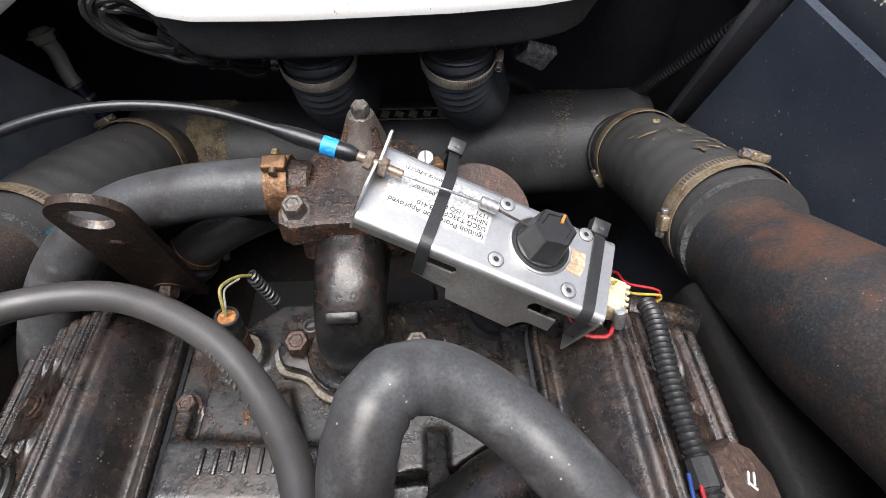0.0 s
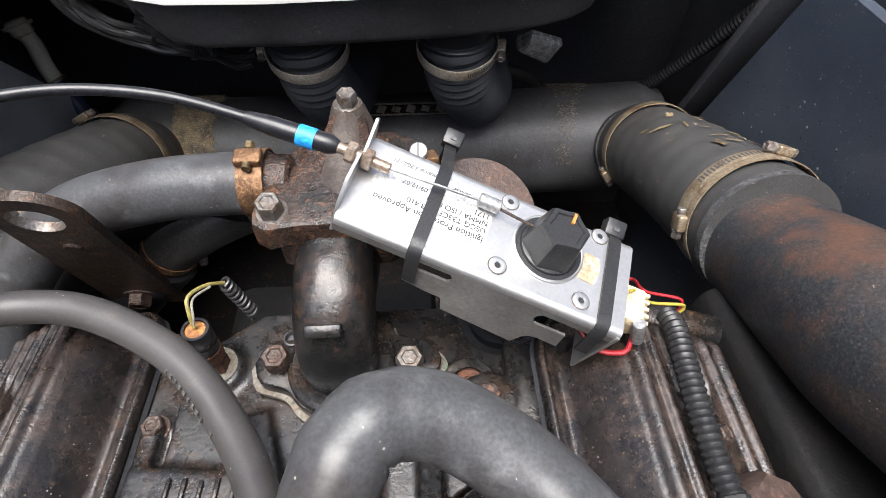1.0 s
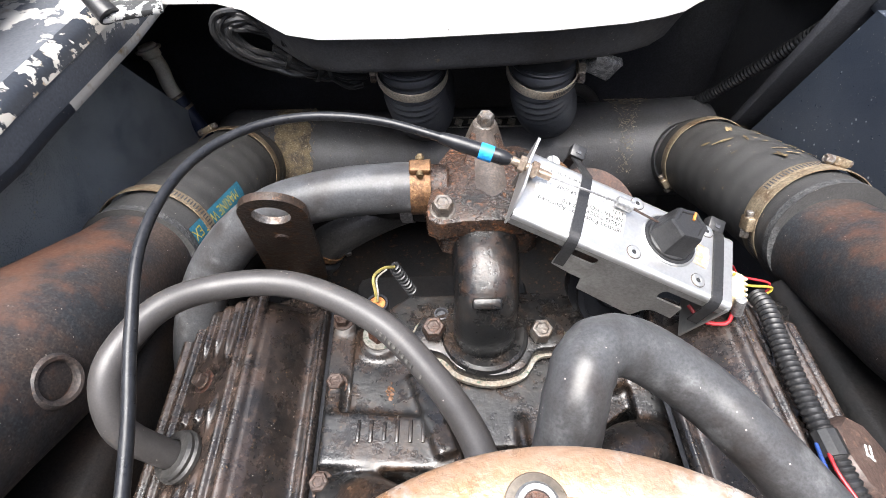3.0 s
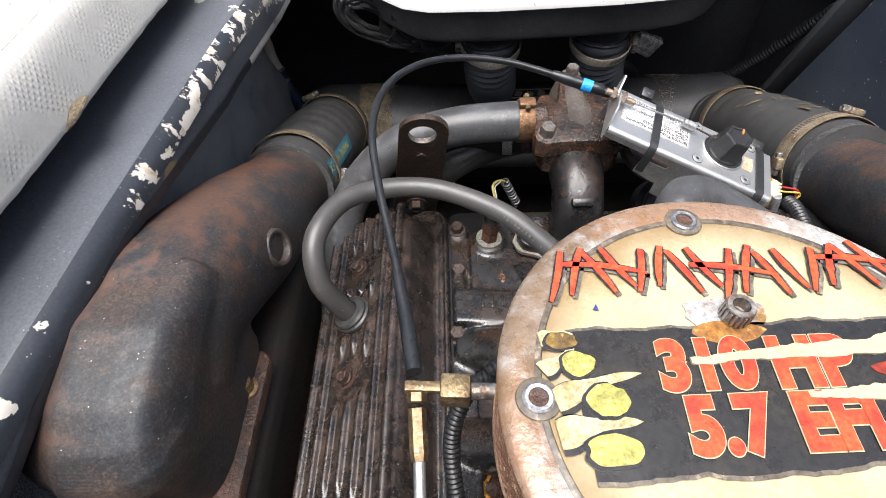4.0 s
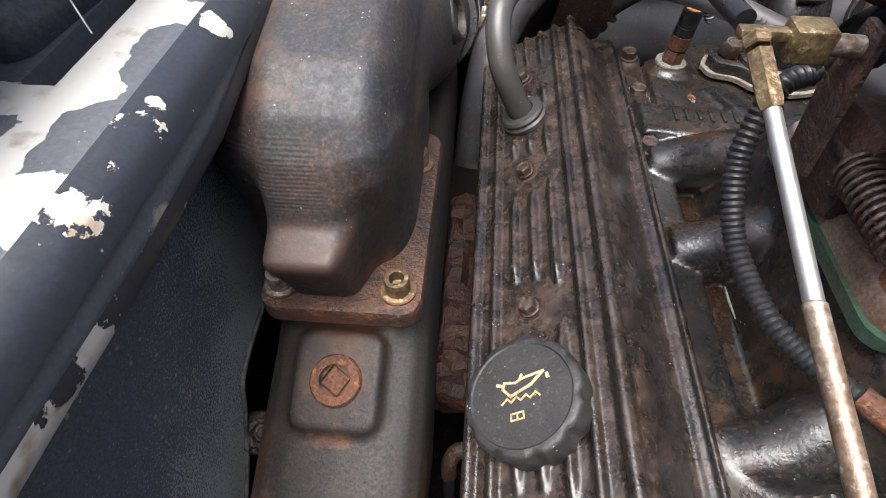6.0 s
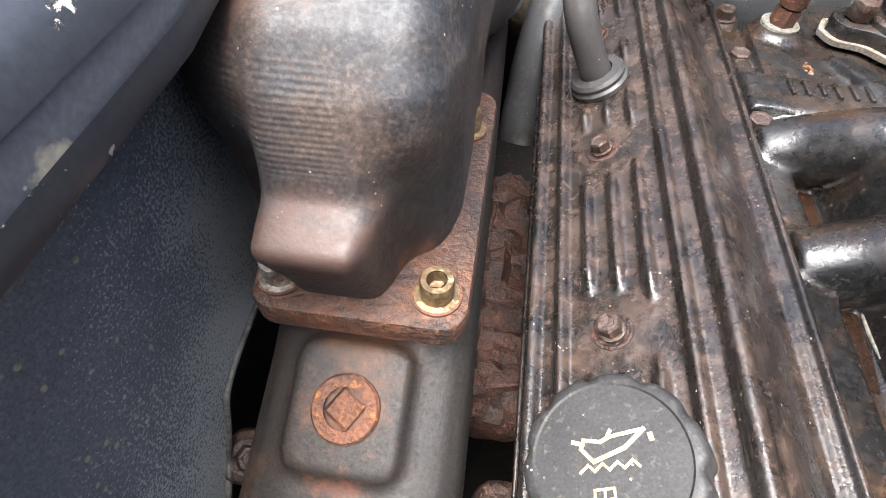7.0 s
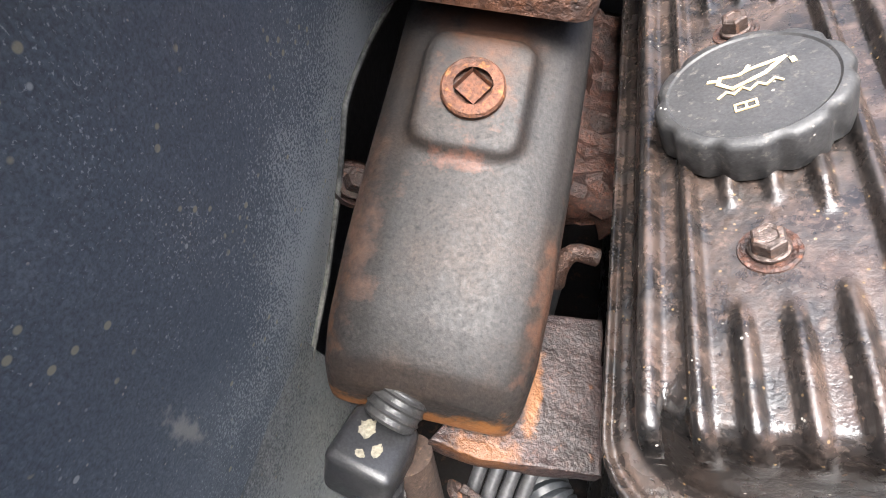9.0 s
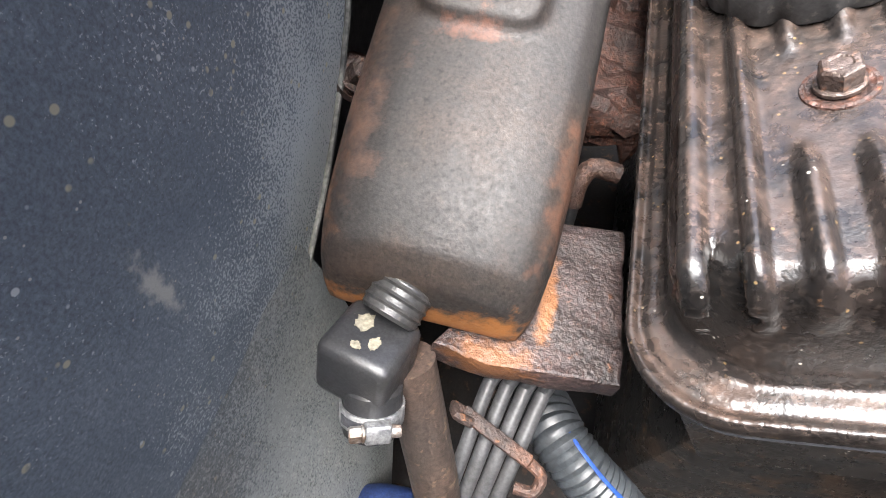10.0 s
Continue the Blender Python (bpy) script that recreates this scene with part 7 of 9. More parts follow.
def flame_arrestor():
    f = thing("flame_arrestor", "round flame arrestor with a stained silvery lid and rusty mesh side", "flame arrestor", AC + Vector((0, 0, 0.455)))
    m = Matrix.Translation(AC)
    lid = part("lid", lathe(bmesh.new(), m, [(0.081, LZ - 0.0012), (0.0822, LZ - 0.0006), (0.0845, LZ - 0.0001), (0.088, LZ), (0.0925, LZ - 0.0004), (0.0953, LZ - 0.0012), (0.097, LZ - 0.0023), (0.0976, LZ - 0.0035), (0.0974, LZ - 0.0044), (0.0966, LZ - 0.0048), (0.0955, LZ - 0.0046), (0.094, LZ - 0.0036)], 144), CHROME, f, "stained silvery lid rim")
    decal = part("decal_plate", lathe(bmesh.new(), m, [(0.0818, LZ - 0.0006), (0.05, LZ - 0.0002), (0, LZ)], 144), CREAM, lid, "yellowed cream decal plate")
    part("decal_border", lathe(bmesh.new(), m, [(0.0838, LZ - 0.0002), (0.083, LZ + 0.0002), (0.0815, LZ + 0.0002), (0.081, LZ - 0.0004)], 144), DECAL_GREY, lid, "dark printed border")
    # mesh side: a diamond lattice with a sooty core
    n, rows, z0, z1 = 156, 19, 0.4595, LZ - 0.0042
    bm = bmesh.new()
    grid = []
    for k in range(rows + 1):
        z = z0 + (z1 - z0) * k / rows
        r = 0.0953 - 0.001 * math.sin(math.pi * k / rows)
        grid.append([bm.verts.new((AC.x + r * math.cos((i + 0.5 * (k % 2)) * math.tau / n), AC.y + r * math.sin((i + 0.5 * (k % 2)) * math.tau / n), z)) for i in range(n)])
    for k in range(0, rows - 1):
        for i in range(n):
            j = (i + 1) % n if k % 2 else i
            bm.faces.new((grid[k][i], grid[k + 1][j], grid[k + 2][i], grid[k + 1][j - 1]))
    mesh = part("mesh_side", bm, MESH_RUST, f, "rusty diamond wire mesh", smooth=False)
    wire = mesh.modifiers.new("wire", "WIREFRAME")
    wire.thickness, wire.use_even_offset, wire.use_replace = 0.0015, False, True
    part("core", lathe(bmesh.new(), m, [(0.092, z0), (0.092, z1)], 80), MESH_DARK, f, "sooty filter core")
    part("bottom_ring", lathe(bmesh.new(), m, [(0.089, z0 - 0.0022), (0.0955, z0 - 0.0024), (0.0966, z0 - 0.0014), (0.0966, z0 + 0.0004), (0.0955, z0 + 0.0012), (0.094, z0 + 0.0012)], 144), RIM_RUST, f, "coppery bottom ring")
    part("base_pan", lathe(bmesh.new(), m, [(0.0895, z0 - 0.001), (0.06, z0 - 0.007), (0, z0 - 0.007)], 80), RUSTY, f, "rusty base pan")
    for x, y in ((-0.0793, -0.0287), (0.0826, -0.0222), (-0.0015, 0.0552), (0.0083, -0.1055)):
        b = part("bushing", lathe(bmesh.new(), Matrix.Translation((x, y, LZ)), [(0.0058, 0), (0.0058, 0.0013), (0.005, 0.002), (0.0037, 0.0018), (0.0034, 0.0005)], 32), DULL_ALU, lid, "bright metal bushing")
        part("bore", lathe(bmesh.new(), Matrix.Translation((x, y, LZ)), [(0.0036, 0.001), (0, 0.0003)], 24), RUSTY, b)
        part("halo", lathe(bmesh.new(), Matrix.Translation((x, y, LZ)), [(0.0083, 0.0001), (0.008, 0.0005), (0.0058, 0.0007)], 32), DECAL_GREY, b)
    nut = part("centre_nut", socket_bolt(bmesh.new(), (0.002, 0.0035, LZ), (0, 0, 1), 0.0056, 0.009, 0.0), ZINC, lid, "dulled knurled locking nut")
    for k in range(20):
        a = k * math.tau / 20
        part("knurl", box(bmesh.new(), Matrix.Translation((0.002, 0.0035, LZ + 0.0042)) @ pose(0, 0, 0, 0, 0, math.degrees(a)) @ box_m((0.0056, 0, 0)), (0.0006, 0.0009, 0.0072)), ZINC, nut)
    ragged = lambda rx, ry, seed: [(rx * (1 + 0.28 * noise.noise((math.cos(i * math.tau / 44) * 1.6, math.sin(i * math.tau / 44) * 1.6, seed))) * math.cos(i * math.tau / 44), ry * (1 + 0.28 * noise.noise((math.cos(i * math.tau / 44) * 1.6, math.sin(i * math.tau / 44) * 1.6, seed + 4))) * math.sin(i * math.tau / 44)) for i in range(44)]
    BARE = surface("bared stained metal", (0.5, 0.5, 0.5), (0.32, 0.18, 0.07), (0.6, 0.58, 0.54), 60, 140, rough=(0.3, 0.5), metal=0.5, bump=0.1)
    part("bare_patch", prism(bmesh.new(), Matrix.Translation((-0.0005, 0.005, LZ)), ragged(0.0165, 0.0088, 3), 0.0002, 0.0006), BARE, decal, "paint worn to stained metal")
    part("rust_stain", prism(bmesh.new(), Matrix.Translation((-0.003, -0.0035, LZ)), ragged(0.014, 0.0045, 11), 0.0003, 0.0008), surface("amber rust stain", (0.3, 0.13, 0.022), (0.14, 0.06, 0.02), (0.42, 0.25, 0.08), 90, 260, rough=(0.3, 0.5), bump=0.2), decal, "amber rust stain round the nut")
    # printed shapes, thin layers on the plate; the slant follows the print
    pm = m @ pose(0, 0, LZ, 0, 0, 1.5)
    def flat(name, outline, layer, material, label=""):
        return part(name, prism(bmesh.new(), pm, outline, 0.0004, 0.0006 + layer * 0.00018), material, decal, label, smooth=False)
    def band(x0, x1, top, low, jag, seed):
        n_ = 60
        edge = lambda side, k: jag * (1.6 * noise.noise((k * 7.0, seed, side)) + 0.8 * noise.noise((k * 26.0, seed, side + 5)))
        up = [(x0 + (x1 - x0) * i / n_, top[0] + (top[1] - top[0]) * i / n_ + edge(0, i / n_)) for i in range(n_ + 1)]
        dn = [(x0 + (x1 - x0) * i / n_, low[0] + (low[1] - low[0]) * i / n_ + edge(1, i / n_)) for i in range(n_ + 1)]
        return up + dn[::-1]
    # black field torn by pale streaks
    flat("field_shadow", band(-0.0688, 0.0768, (0.0272, 0.0274), (-0.0305, -0.0285), 0.0013, 5), 0, DECAL_GREY)
    flat("black_field", band(-0.0688, 0.0768, (0.0258, 0.0262), (-0.029, -0.027), 0.0013, 5), 1, DECAL_BLACK, "black field torn at the edges")
    flat("pale_streak", band(-0.0248, 0.0785, (0.0128, 0.0212), (0.0104, 0.0118), 0.001, 6), 7, CREAM, "pale torn streak")
    flat("pale_streak", band(0.012, 0.0805, (-0.0022, 0.0016), (-0.0044, -0.0092), 0.0009, 8), 7, CREAM, "pale torn streak")
    flare = [(x + 0.052, y + 0.0052) for x, y in ragged(0.0125, 0.0034, 27)]
    flat("red_flare", flare, 3, surface("dim red print", (0.26, 0.03, 0.012), (0.06, 0.015, 0.012), None, 130, rough=(0.25, 0.4), bump=0.03), "dim red flare")
    # four pale prongs with yellow-green lobes at the rim
    def prong(base, tip, w, bend):
        base, tip = Vector(base), Vector(tip)
        d = tip - base
        sd = Vector((-d.y, d.x)).normalized()
        mid = [(base + d * t + sd * bend * math.sin(t * math.pi), w * (1 - t) ** 0.7 * (1 + 0.25 * math.sin(t * 9))) for t in [i / 12 for i in range(13)]]
        return [(p.x + sd.x * k, p.y + sd.y * k) for p, k in mid] + [(p.x - sd.x * k, p.y - sd.y * k) for p, k in mid[::-1]][1:]
    BONE = surface("pale bone print", (0.42, 0.37, 0.22), (0.3, 0.23, 0.1), (0.5, 0.46, 0.32), 90, 200, rough=(0.22, 0.36), bump=0.04, coat=0.3)
    OCHRE = surface("ochre print", (0.27, 0.17, 0.035), (0.1, 0.06, 0.02), (0.36, 0.27, 0.09), 110, 260, rough=(0.22, 0.36), bump=0.04, coat=0.3)
    for base, tip, w, bend, lobe, rx, ry, mt in (((-0.0795, 0.0232), (-0.066, 0.025), 0.003, 0.001, (-0.071, 0.0222), 0.0062, 0.0036, OCHRE), ((-0.0805, 0.0105), (-0.0662, 0.0202), 0.0032, -0.001, (-0.0668, 0.0125), 0.0062, 0.0048, DECAL_LIME), ((-0.0775, -0.0015), (-0.0442, 0.0077), 0.0042, 0.0016, (-0.0585, -0.0022), 0.0078, 0.0058, DECAL_LIME), ((-0.0785, -0.0135), (-0.0485, -0.0102), 0.005, 0.0012, (-0.0605, -0.0196), 0.0098, 0.0058, DECAL_LIME)):
        flat("claw", [(x + 0.0003, y - 0.0008) for x, y in prong(base, tip, w * 1.25, bend)], 2, DECAL_BLACK)
        flat("claw", prong(base, tip, w, bend), 3, BONE, "pale printed prong")
        shape = ragged(rx, ry, lobe[1] * 900)
        flat("claw_tip", [(lobe[0] + x * 1.12 - 0.0006, lobe[1] + y * 1.16 - 0.0004) for x, y in shape], 4, DECAL_BLACK)
        flat("claw_tip", [(lobe[0] + x, lobe[1] + y) for x, y in shape], 5, mt, "yellow-green lobe")
    # slashed red marking: plain strokes, each over a dark edge
    def stroke(p, q, w, seed, bow):
        p, q = Vector(p), Vector(q)
        d = q - p
        sd = Vector((-d.y, d.x)).normalized()
        l, rr = [], []
        for i in range(11):
            t = i / 10
            c = p + d * t + sd * bow * math.sin(t * math.pi)
            k = w * (0.55 + 0.5 * math.sin(math.pi * min(1, t * 0.85 + 0.16))) * (1 + 0.35 * noise.noise((t * 6, seed, 0)))
            l.append(c + sd * k), rr.append(c - sd * k)
        return [(v.x, v.y) for v in l + rr[::-1]]
    seed = 20
    for i in range(8):
        x, y = -0.063 + i * 0.0181, 0.0535 + 0.0022 * math.sin(i * 0.9 + 0.3)
        tall = 0.0145 if i in (0, 4) else 0.0125
        lean = (0.0042 + 0.0012 * math.sin(i * 2.1)) * (-1) ** i
        marks = [((x + dx + lean, y + tall * up_), (x + dx - lean, y - tall * dn), 0.0006 * (-1) ** k) for k, (dx, up_, dn) in enumerate(((-0.0045, 0.85, 0.95), (0.0045, 0.95, 0.75)))]
        if i % 3 == 1:
            marks.append(((x - 0.019, y + tall * 0.3), (x + 0.016, y - tall * 0.2), 0.0015))
        for p, q, bow in marks:
            seed += 1
            flat("slash_shadow", [(a + 0.0011, b - 0.0016) for a, b in stroke(p, q, 0.002, seed, bow)], 1, DECAL_GREY)
            flat("slash_edge", stroke(p, q, 0.0021, seed, bow), 2, DECAL_BLACK)
            flat("slash", stroke(p, q, 0.0014, seed, bow), 3 + (seed % 3) * 0.3, DECAL_RED, "red slashed print")
    # readable print
    for txt, x, y, wide in (("310", -0.0385, 0.0012, 0.9), ("HP", 0.0035, 0.0006, 0.92), ("5.7", -0.0352, -0.0215, 0.9), ("EFI", 0.0025, -0.0216, 0.92)):
        tm = pm @ Matrix.Translation((x, y, 0.0015)) @ Matrix.Diagonal((wide, 1.02, 1, 1)) @ Matrix(((1, 0.1, 0, 0), (0, 1, 0, 0), (0, 0, 1, 0), (0, 0, 0, 1)))
        part("print", lettering(txt, 0.0262, tm, 0.0001, spacing=1.02, bold=0.0014), DECAL_RED, decal, "red printed lettering")
        part("print_edge", lettering(txt, 0.0262, tm @ box_m((0, 0, -0.0002)), 0.0001, spacing=1.02, bold=0.0018), CREAM, decal)
    # outlined slanting marking: plain slabs
    PALE = surface("pale silvered print", (0.44, 0.4, 0.28), (0.33, 0.27, 0.15), None, 120, rough=(0.22, 0.36), bump=0.03, coat=0.3)
    for i in range(6):
        x, y = -0.0475 + i * 0.0166, -0.0562 + i * 0.0003
        w = 0.0142
        o = [(0.0016, 0.0), (w - 0.0026, 0.0), (w - 0.0008, 0.0018), (w + 0.0052, 0.0142), (w + 0.0042, 0.0165), (0.0074, 0.0165), (0.0056, 0.0146), (0.0002, 0.0022)]
        c = Vector((w / 2 + 0.0026, 0.0083))
        inset = lambda k: [(x + c.x + (a - c.x) * (1 - k * 0.9), y + c.y + (b - c.y) * (1 - k)) for a, b in o]
        flat("slab_shadow", [(a + 0.0007, b - 0.0007) for a, b in inset(-0.04)], 0, DECAL_GREY)
        flat("slab_edge", inset(0.0), 1, DECAL_GREY)
        flat("slab_face", inset(0.08), 2, PALE, "outlined slanting slab")
        flat("slab_line", inset(0.46), 3, DECAL_GREY)
        flat("slab_hollow", inset(0.56), 4, CREAM)
    flat("badge", [(-0.0031, -0.0666), (0.0062, -0.0663), (0.0086, -0.0584), (-0.0014, -0.0582)], 1, DECAL_BLACK, "small black badge")
    flat("badge_bar", [(-0.0014, -0.0654), (0.0056, -0.0652), (0.0058, -0.0644), (-0.0012, -0.0646)], 2, PALE)
    for k in range(2):
        flat("badge_bar", [(-0.0004 + k * 0.0036, -0.0632), (0.0022 + k * 0.0036, -0.0632), (0.0032 + k * 0.0036, -0.0602), (0.0006 + k * 0.0036, -0.0602)], 2, PALE)
    flat("blue_mark", [(-0.0555, 0.036), (-0.0535, 0.0355), (-0.054, 0.0385)], 2, BLUE_PAINT)


flame_arrestor()


def throttle_body():
    t = thing("throttle_assembly", "grimy throttle body with a rusty base plate and return springs", "throttle", (0.01, 0, 0.36))
    part("gasket", prism(bmesh.new(), Matrix.Translation((0.005, -0.008, 0.354)), round_rect(0.143, 0.132, 0.012), 0, 0.007), GREEN, t, "green gasket edge")
    plate = part("base_plate", prism(bmesh.new(), Matrix.Translation((0.005, -0.008, 0.361)), round_rect(0.138, 0.126, 0.012), 0, 0.013, 0.0025), surface("rust-brown alloy", (0.2, 0.145, 0.115), (0.12, 0.075, 0.052), (0.24, 0.12, 0.06), 35, 180, rough=(0.35, 0.6), bump=0.4), t, "rust-brown base plate")
    for x, y, r in ((-0.0535, -0.055, 0.0055), (0.062, -0.06, 0.0055)):
        bm = lathe(bmesh.new(), Matrix.Translation((x, y, 0.374)), [(r * 1.8, 0.0002), (r * 1.6, 0.001), (r * 1.1, 0.0012), (r * 0.95, 0.0006), (r * 0.7, 0.0004), (0, 0.0003)], 24)
        for v in bm.verts:
            v.co += Vector((1, 1, 0)) * 0.0009 * noise.noise(v.co * 260)
        hole = part("hole", bm, RUST_BRIGHT, plate, "rust-eaten hole")
        part("hole_bottom", lathe(bmesh.new(), Matrix.Translation((x, y, 0.374)), [(r * 0.75, 0.0008), (0, 0.0007)], 20), DARK, hole)
    rings = part("round_pad", lathe(bmesh.new(), Matrix.Translation((-0.0425, -0.0585, 0.374)), [(0.0085, 0.0002), (0.0085, 0.0014), (0.0068, 0.0016), (0.0065, 0.001), (0.0042, 0.001), (0.004, 0.0018), (0.002, 0.0018), (0.0018, 0.0006), (0, 0.0006)], 32), surface("stained alloy pad", (0.15, 0.095, 0.065), (0.08, 0.05, 0.035), (0.22, 0.12, 0.06), 60, 240, rough=(0.35, 0.6), bump=0.4), plate, "stained ringed pad")
    part("pad_hole", lathe(bmesh.new(), Matrix.Translation((-0.0425, -0.0585, 0.374)), [(0.0018, 0.0009), (0, 0.0008)], 16), DARK, rings)
    bm = lathe(bmesh.new(), Matrix.Translation((0.009, -0.012, 0.37)), [(0.052, 0), (0.05, 0.02), (0.045, 0.055), (0.05, 0.06)], 48)
    part("body", bm, GREASY, t)
    part("side_lug", box(bmesh.new(), pose(-0.062, 0.0, 0.392, 0, 0, 8), (0.02, 0.03, 0.05), 0.005), RUSTY, t, "rusty lever plate")
    pts = []
    for k in range(120):
        a = k * math.tau / 10
        pts.append((-0.07 + 0.0022 * math.cos(a) * 0 + 0.0085 * math.cos(a), -0.012 - 0.045 * k / 119, 0.398 + 0.0085 * math.sin(a)))
    part("return_spring", tube(bmesh.new(), pts, 0.0011, 6, 0.004), BOLT_RUST, t, "rusty return spring")
    part("shaft", rod(bmesh.new(), (-0.07, 0.012, 0.398), (-0.07, -0.066, 0.398), 0.0035), BOLT_RUST, t)
    bm = prism(bmesh.new(), frame_of((-0.087, 0.002, 0.42), (0, 1, 0), (0, 0, 1)), [(-0.012, -0.03), (0.006, -0.03), (0.012, 0.0), (0.008, 0.03), (-0.004, 0.03), (-0.008, 0.0)], 0, 0.003)
    part("lever", bm, RUSTY, t, "rusty throttle lever")


throttle_body()


def throttle_linkage():
    t = thing("throttle_linkage", "brass throttle swivel with a bright and tan rod", "throttle linkage", (-0.126, 0, 0.44))
    part("cross_bar", box(bmesh.new(), pose(-0.121, 0.004, 0.446, 0, 0, -3), (0.024, 0.0055, 0.004), 0.0008), BRASS, t)
    part("swivel_block", box(bmesh.new(), pose(-0.108, 0.003, 0.444, 0, 0, -3), (0.015, 0.013, 0.013), 0.0015), BRASS, t)
    part("pin", rod(bmesh.new(), (-0.101, 0.003, 0.443), (-0.088, 0.003, 0.442), 0.0042), ZINC, t)
    part("hex_nut", hex_bolt(bmesh.new(), (-0.127, 0.0015, 0.4455), (0.01, -0.94, -0.3), 0.0085, 0.005, 0), BRASS, t)
    a, b, c, d = Vector((-0.127, -0.002, 0.4445)), Vector((-0.1255, -0.03, 0.4345)), Vector((-0.124, -0.093, 0.4145)), Vector((-0.1235, -0.165, 0.3965))
    part("coupling", hex_bolt(bmesh.new(), a.lerp(b, 0.12), b - a, 0.0078, 0.024, 0), BRASS, t)
    part("bright_rod", rod(bmesh.new(), b.lerp(a, 0.15), c, 0.0029), STEEL, t, "bright steel rod")
    part("sleeve", rod(bmesh.new(), c, d, 0.0034), TAN_STEEL, t, "tan steel sleeve")
    part("tail_nut", hex_bolt(bmesh.new(), d, d - c, 0.0085, 0.02, 0), BOLT_RUST, t)
    part("tail", rod(bmesh.new(), d, d + (d - c) * 1.2, 0.003), ZINC, t)
    part("anchor", box(bmesh.new(), pose(-0.118, -0.19, 0.388, 0, 0, 0), (0.016, 0.014, 0.012), 0.002), RUSTY, t, "rusty cable anchor")
    return t


throttle_linkage()

# control cable from the box to the linkage
cable = [(0.03, 0.2614, 0.438), (0.0101, 0.2673, 0.441), (-0.0194, 0.2752, 0.448), (-0.0587, 0.2825, 0.4564), (-0.0997, 0.2786, 0.4631), (-0.1322, 0.2604, 0.4674), (-0.1536, 0.2264, 0.4701), (-0.1599, 0.1814, 0.4683), (-0.1536, 0.1364, 0.4585), (-0.1443, 0.0961, 0.4506), (-0.1337, 0.0463, 0.4462), (-0.1285, 0.012, 0.4465)]
c = thing("control_cable", "black sheathed control cable arching over the engine", "control cable", (-0.15, 0.2, 0.47))
part("sheath", tube(bmesh.new(), cable, 0.0027, 16, 0.005), SHEATH, c)
part("boot", tube(bmesh.new(), [(-0.1395, 0.073, 0.4485), (-0.1335, 0.043, 0.446), (-0.1285, 0.012, 0.4465)], 0.0045, 16, 0.006, radius=lambda s, i: 0.0031 + 0.0012 * min(1, s / 0.04)), SHEATH, c, "rubber end boot")
part("boot", tube(bmesh.new(), [(-0.0205, 0.2755, 0.4482), (0.0, 0.2703, 0.4433), (0.022, 0.2638, 0.439)], 0.005, 16, 0.004, radius=lambda s, i: 0.0034 + 0.0014 * min(1, s / 0.012) - (0.0016 if s > 0.043 else 0)), SHEATH, c, "rubber end boot")
part("tape", tube(bmesh.new(), [(0.0035, 0.2693, 0.4425), (0.0115, 0.267, 0.4407)], 0.0053, 18, 0.004), BLUE, c, "bright blue tape")

# small corrugated loom from the linkage down to the intake
bm = corrugated(bmesh.new(), [(-0.085, 0.022, 0.42), (-0.1, 0.016, 0.415), (-0.11, 0.0, 0.39), (-0.108, -0.025, 0.365), (-0.098, -0.055, 0.352), (-0.083, -0.075, 0.346), (-0.066, -0.09, 0.344)], 0.0052, 0.003, 0.0009, 14)
l = thing("wiring_loom", "thin black corrugated loom with a rusty sleeve", "wiring loom", (-0.1, 0, 0.37), "wiring looms")
part("conduit", bm, LOOM, l)
part("sleeve", tube(bmesh.new(), [(-0.068, -0.0885, 0.3445), (-0.05, -0.109, 0.3445)], 0.0056, 14, 0.004), RUST_BRIGHT, l, "orange rusted sleeve")
part("conduit", corrugated(bmesh.new(), [(-0.051, -0.108, 0.3445), (-0.035, -0.128, 0.342), (-0.022, -0.155, 0.337), (-0.015, -0.19, 0.33)], 0.0052, 0.003, 0.0009, 14), LOOM, l)
part("conduit", corrugated(bmesh.new(), [(-0.09, 0.022, 0.422), (-0.075, 0.03, 0.424), (-0.055, 0.035, 0.42)], 0.005, 0.003, 0.0009, 14), LOOM, l)


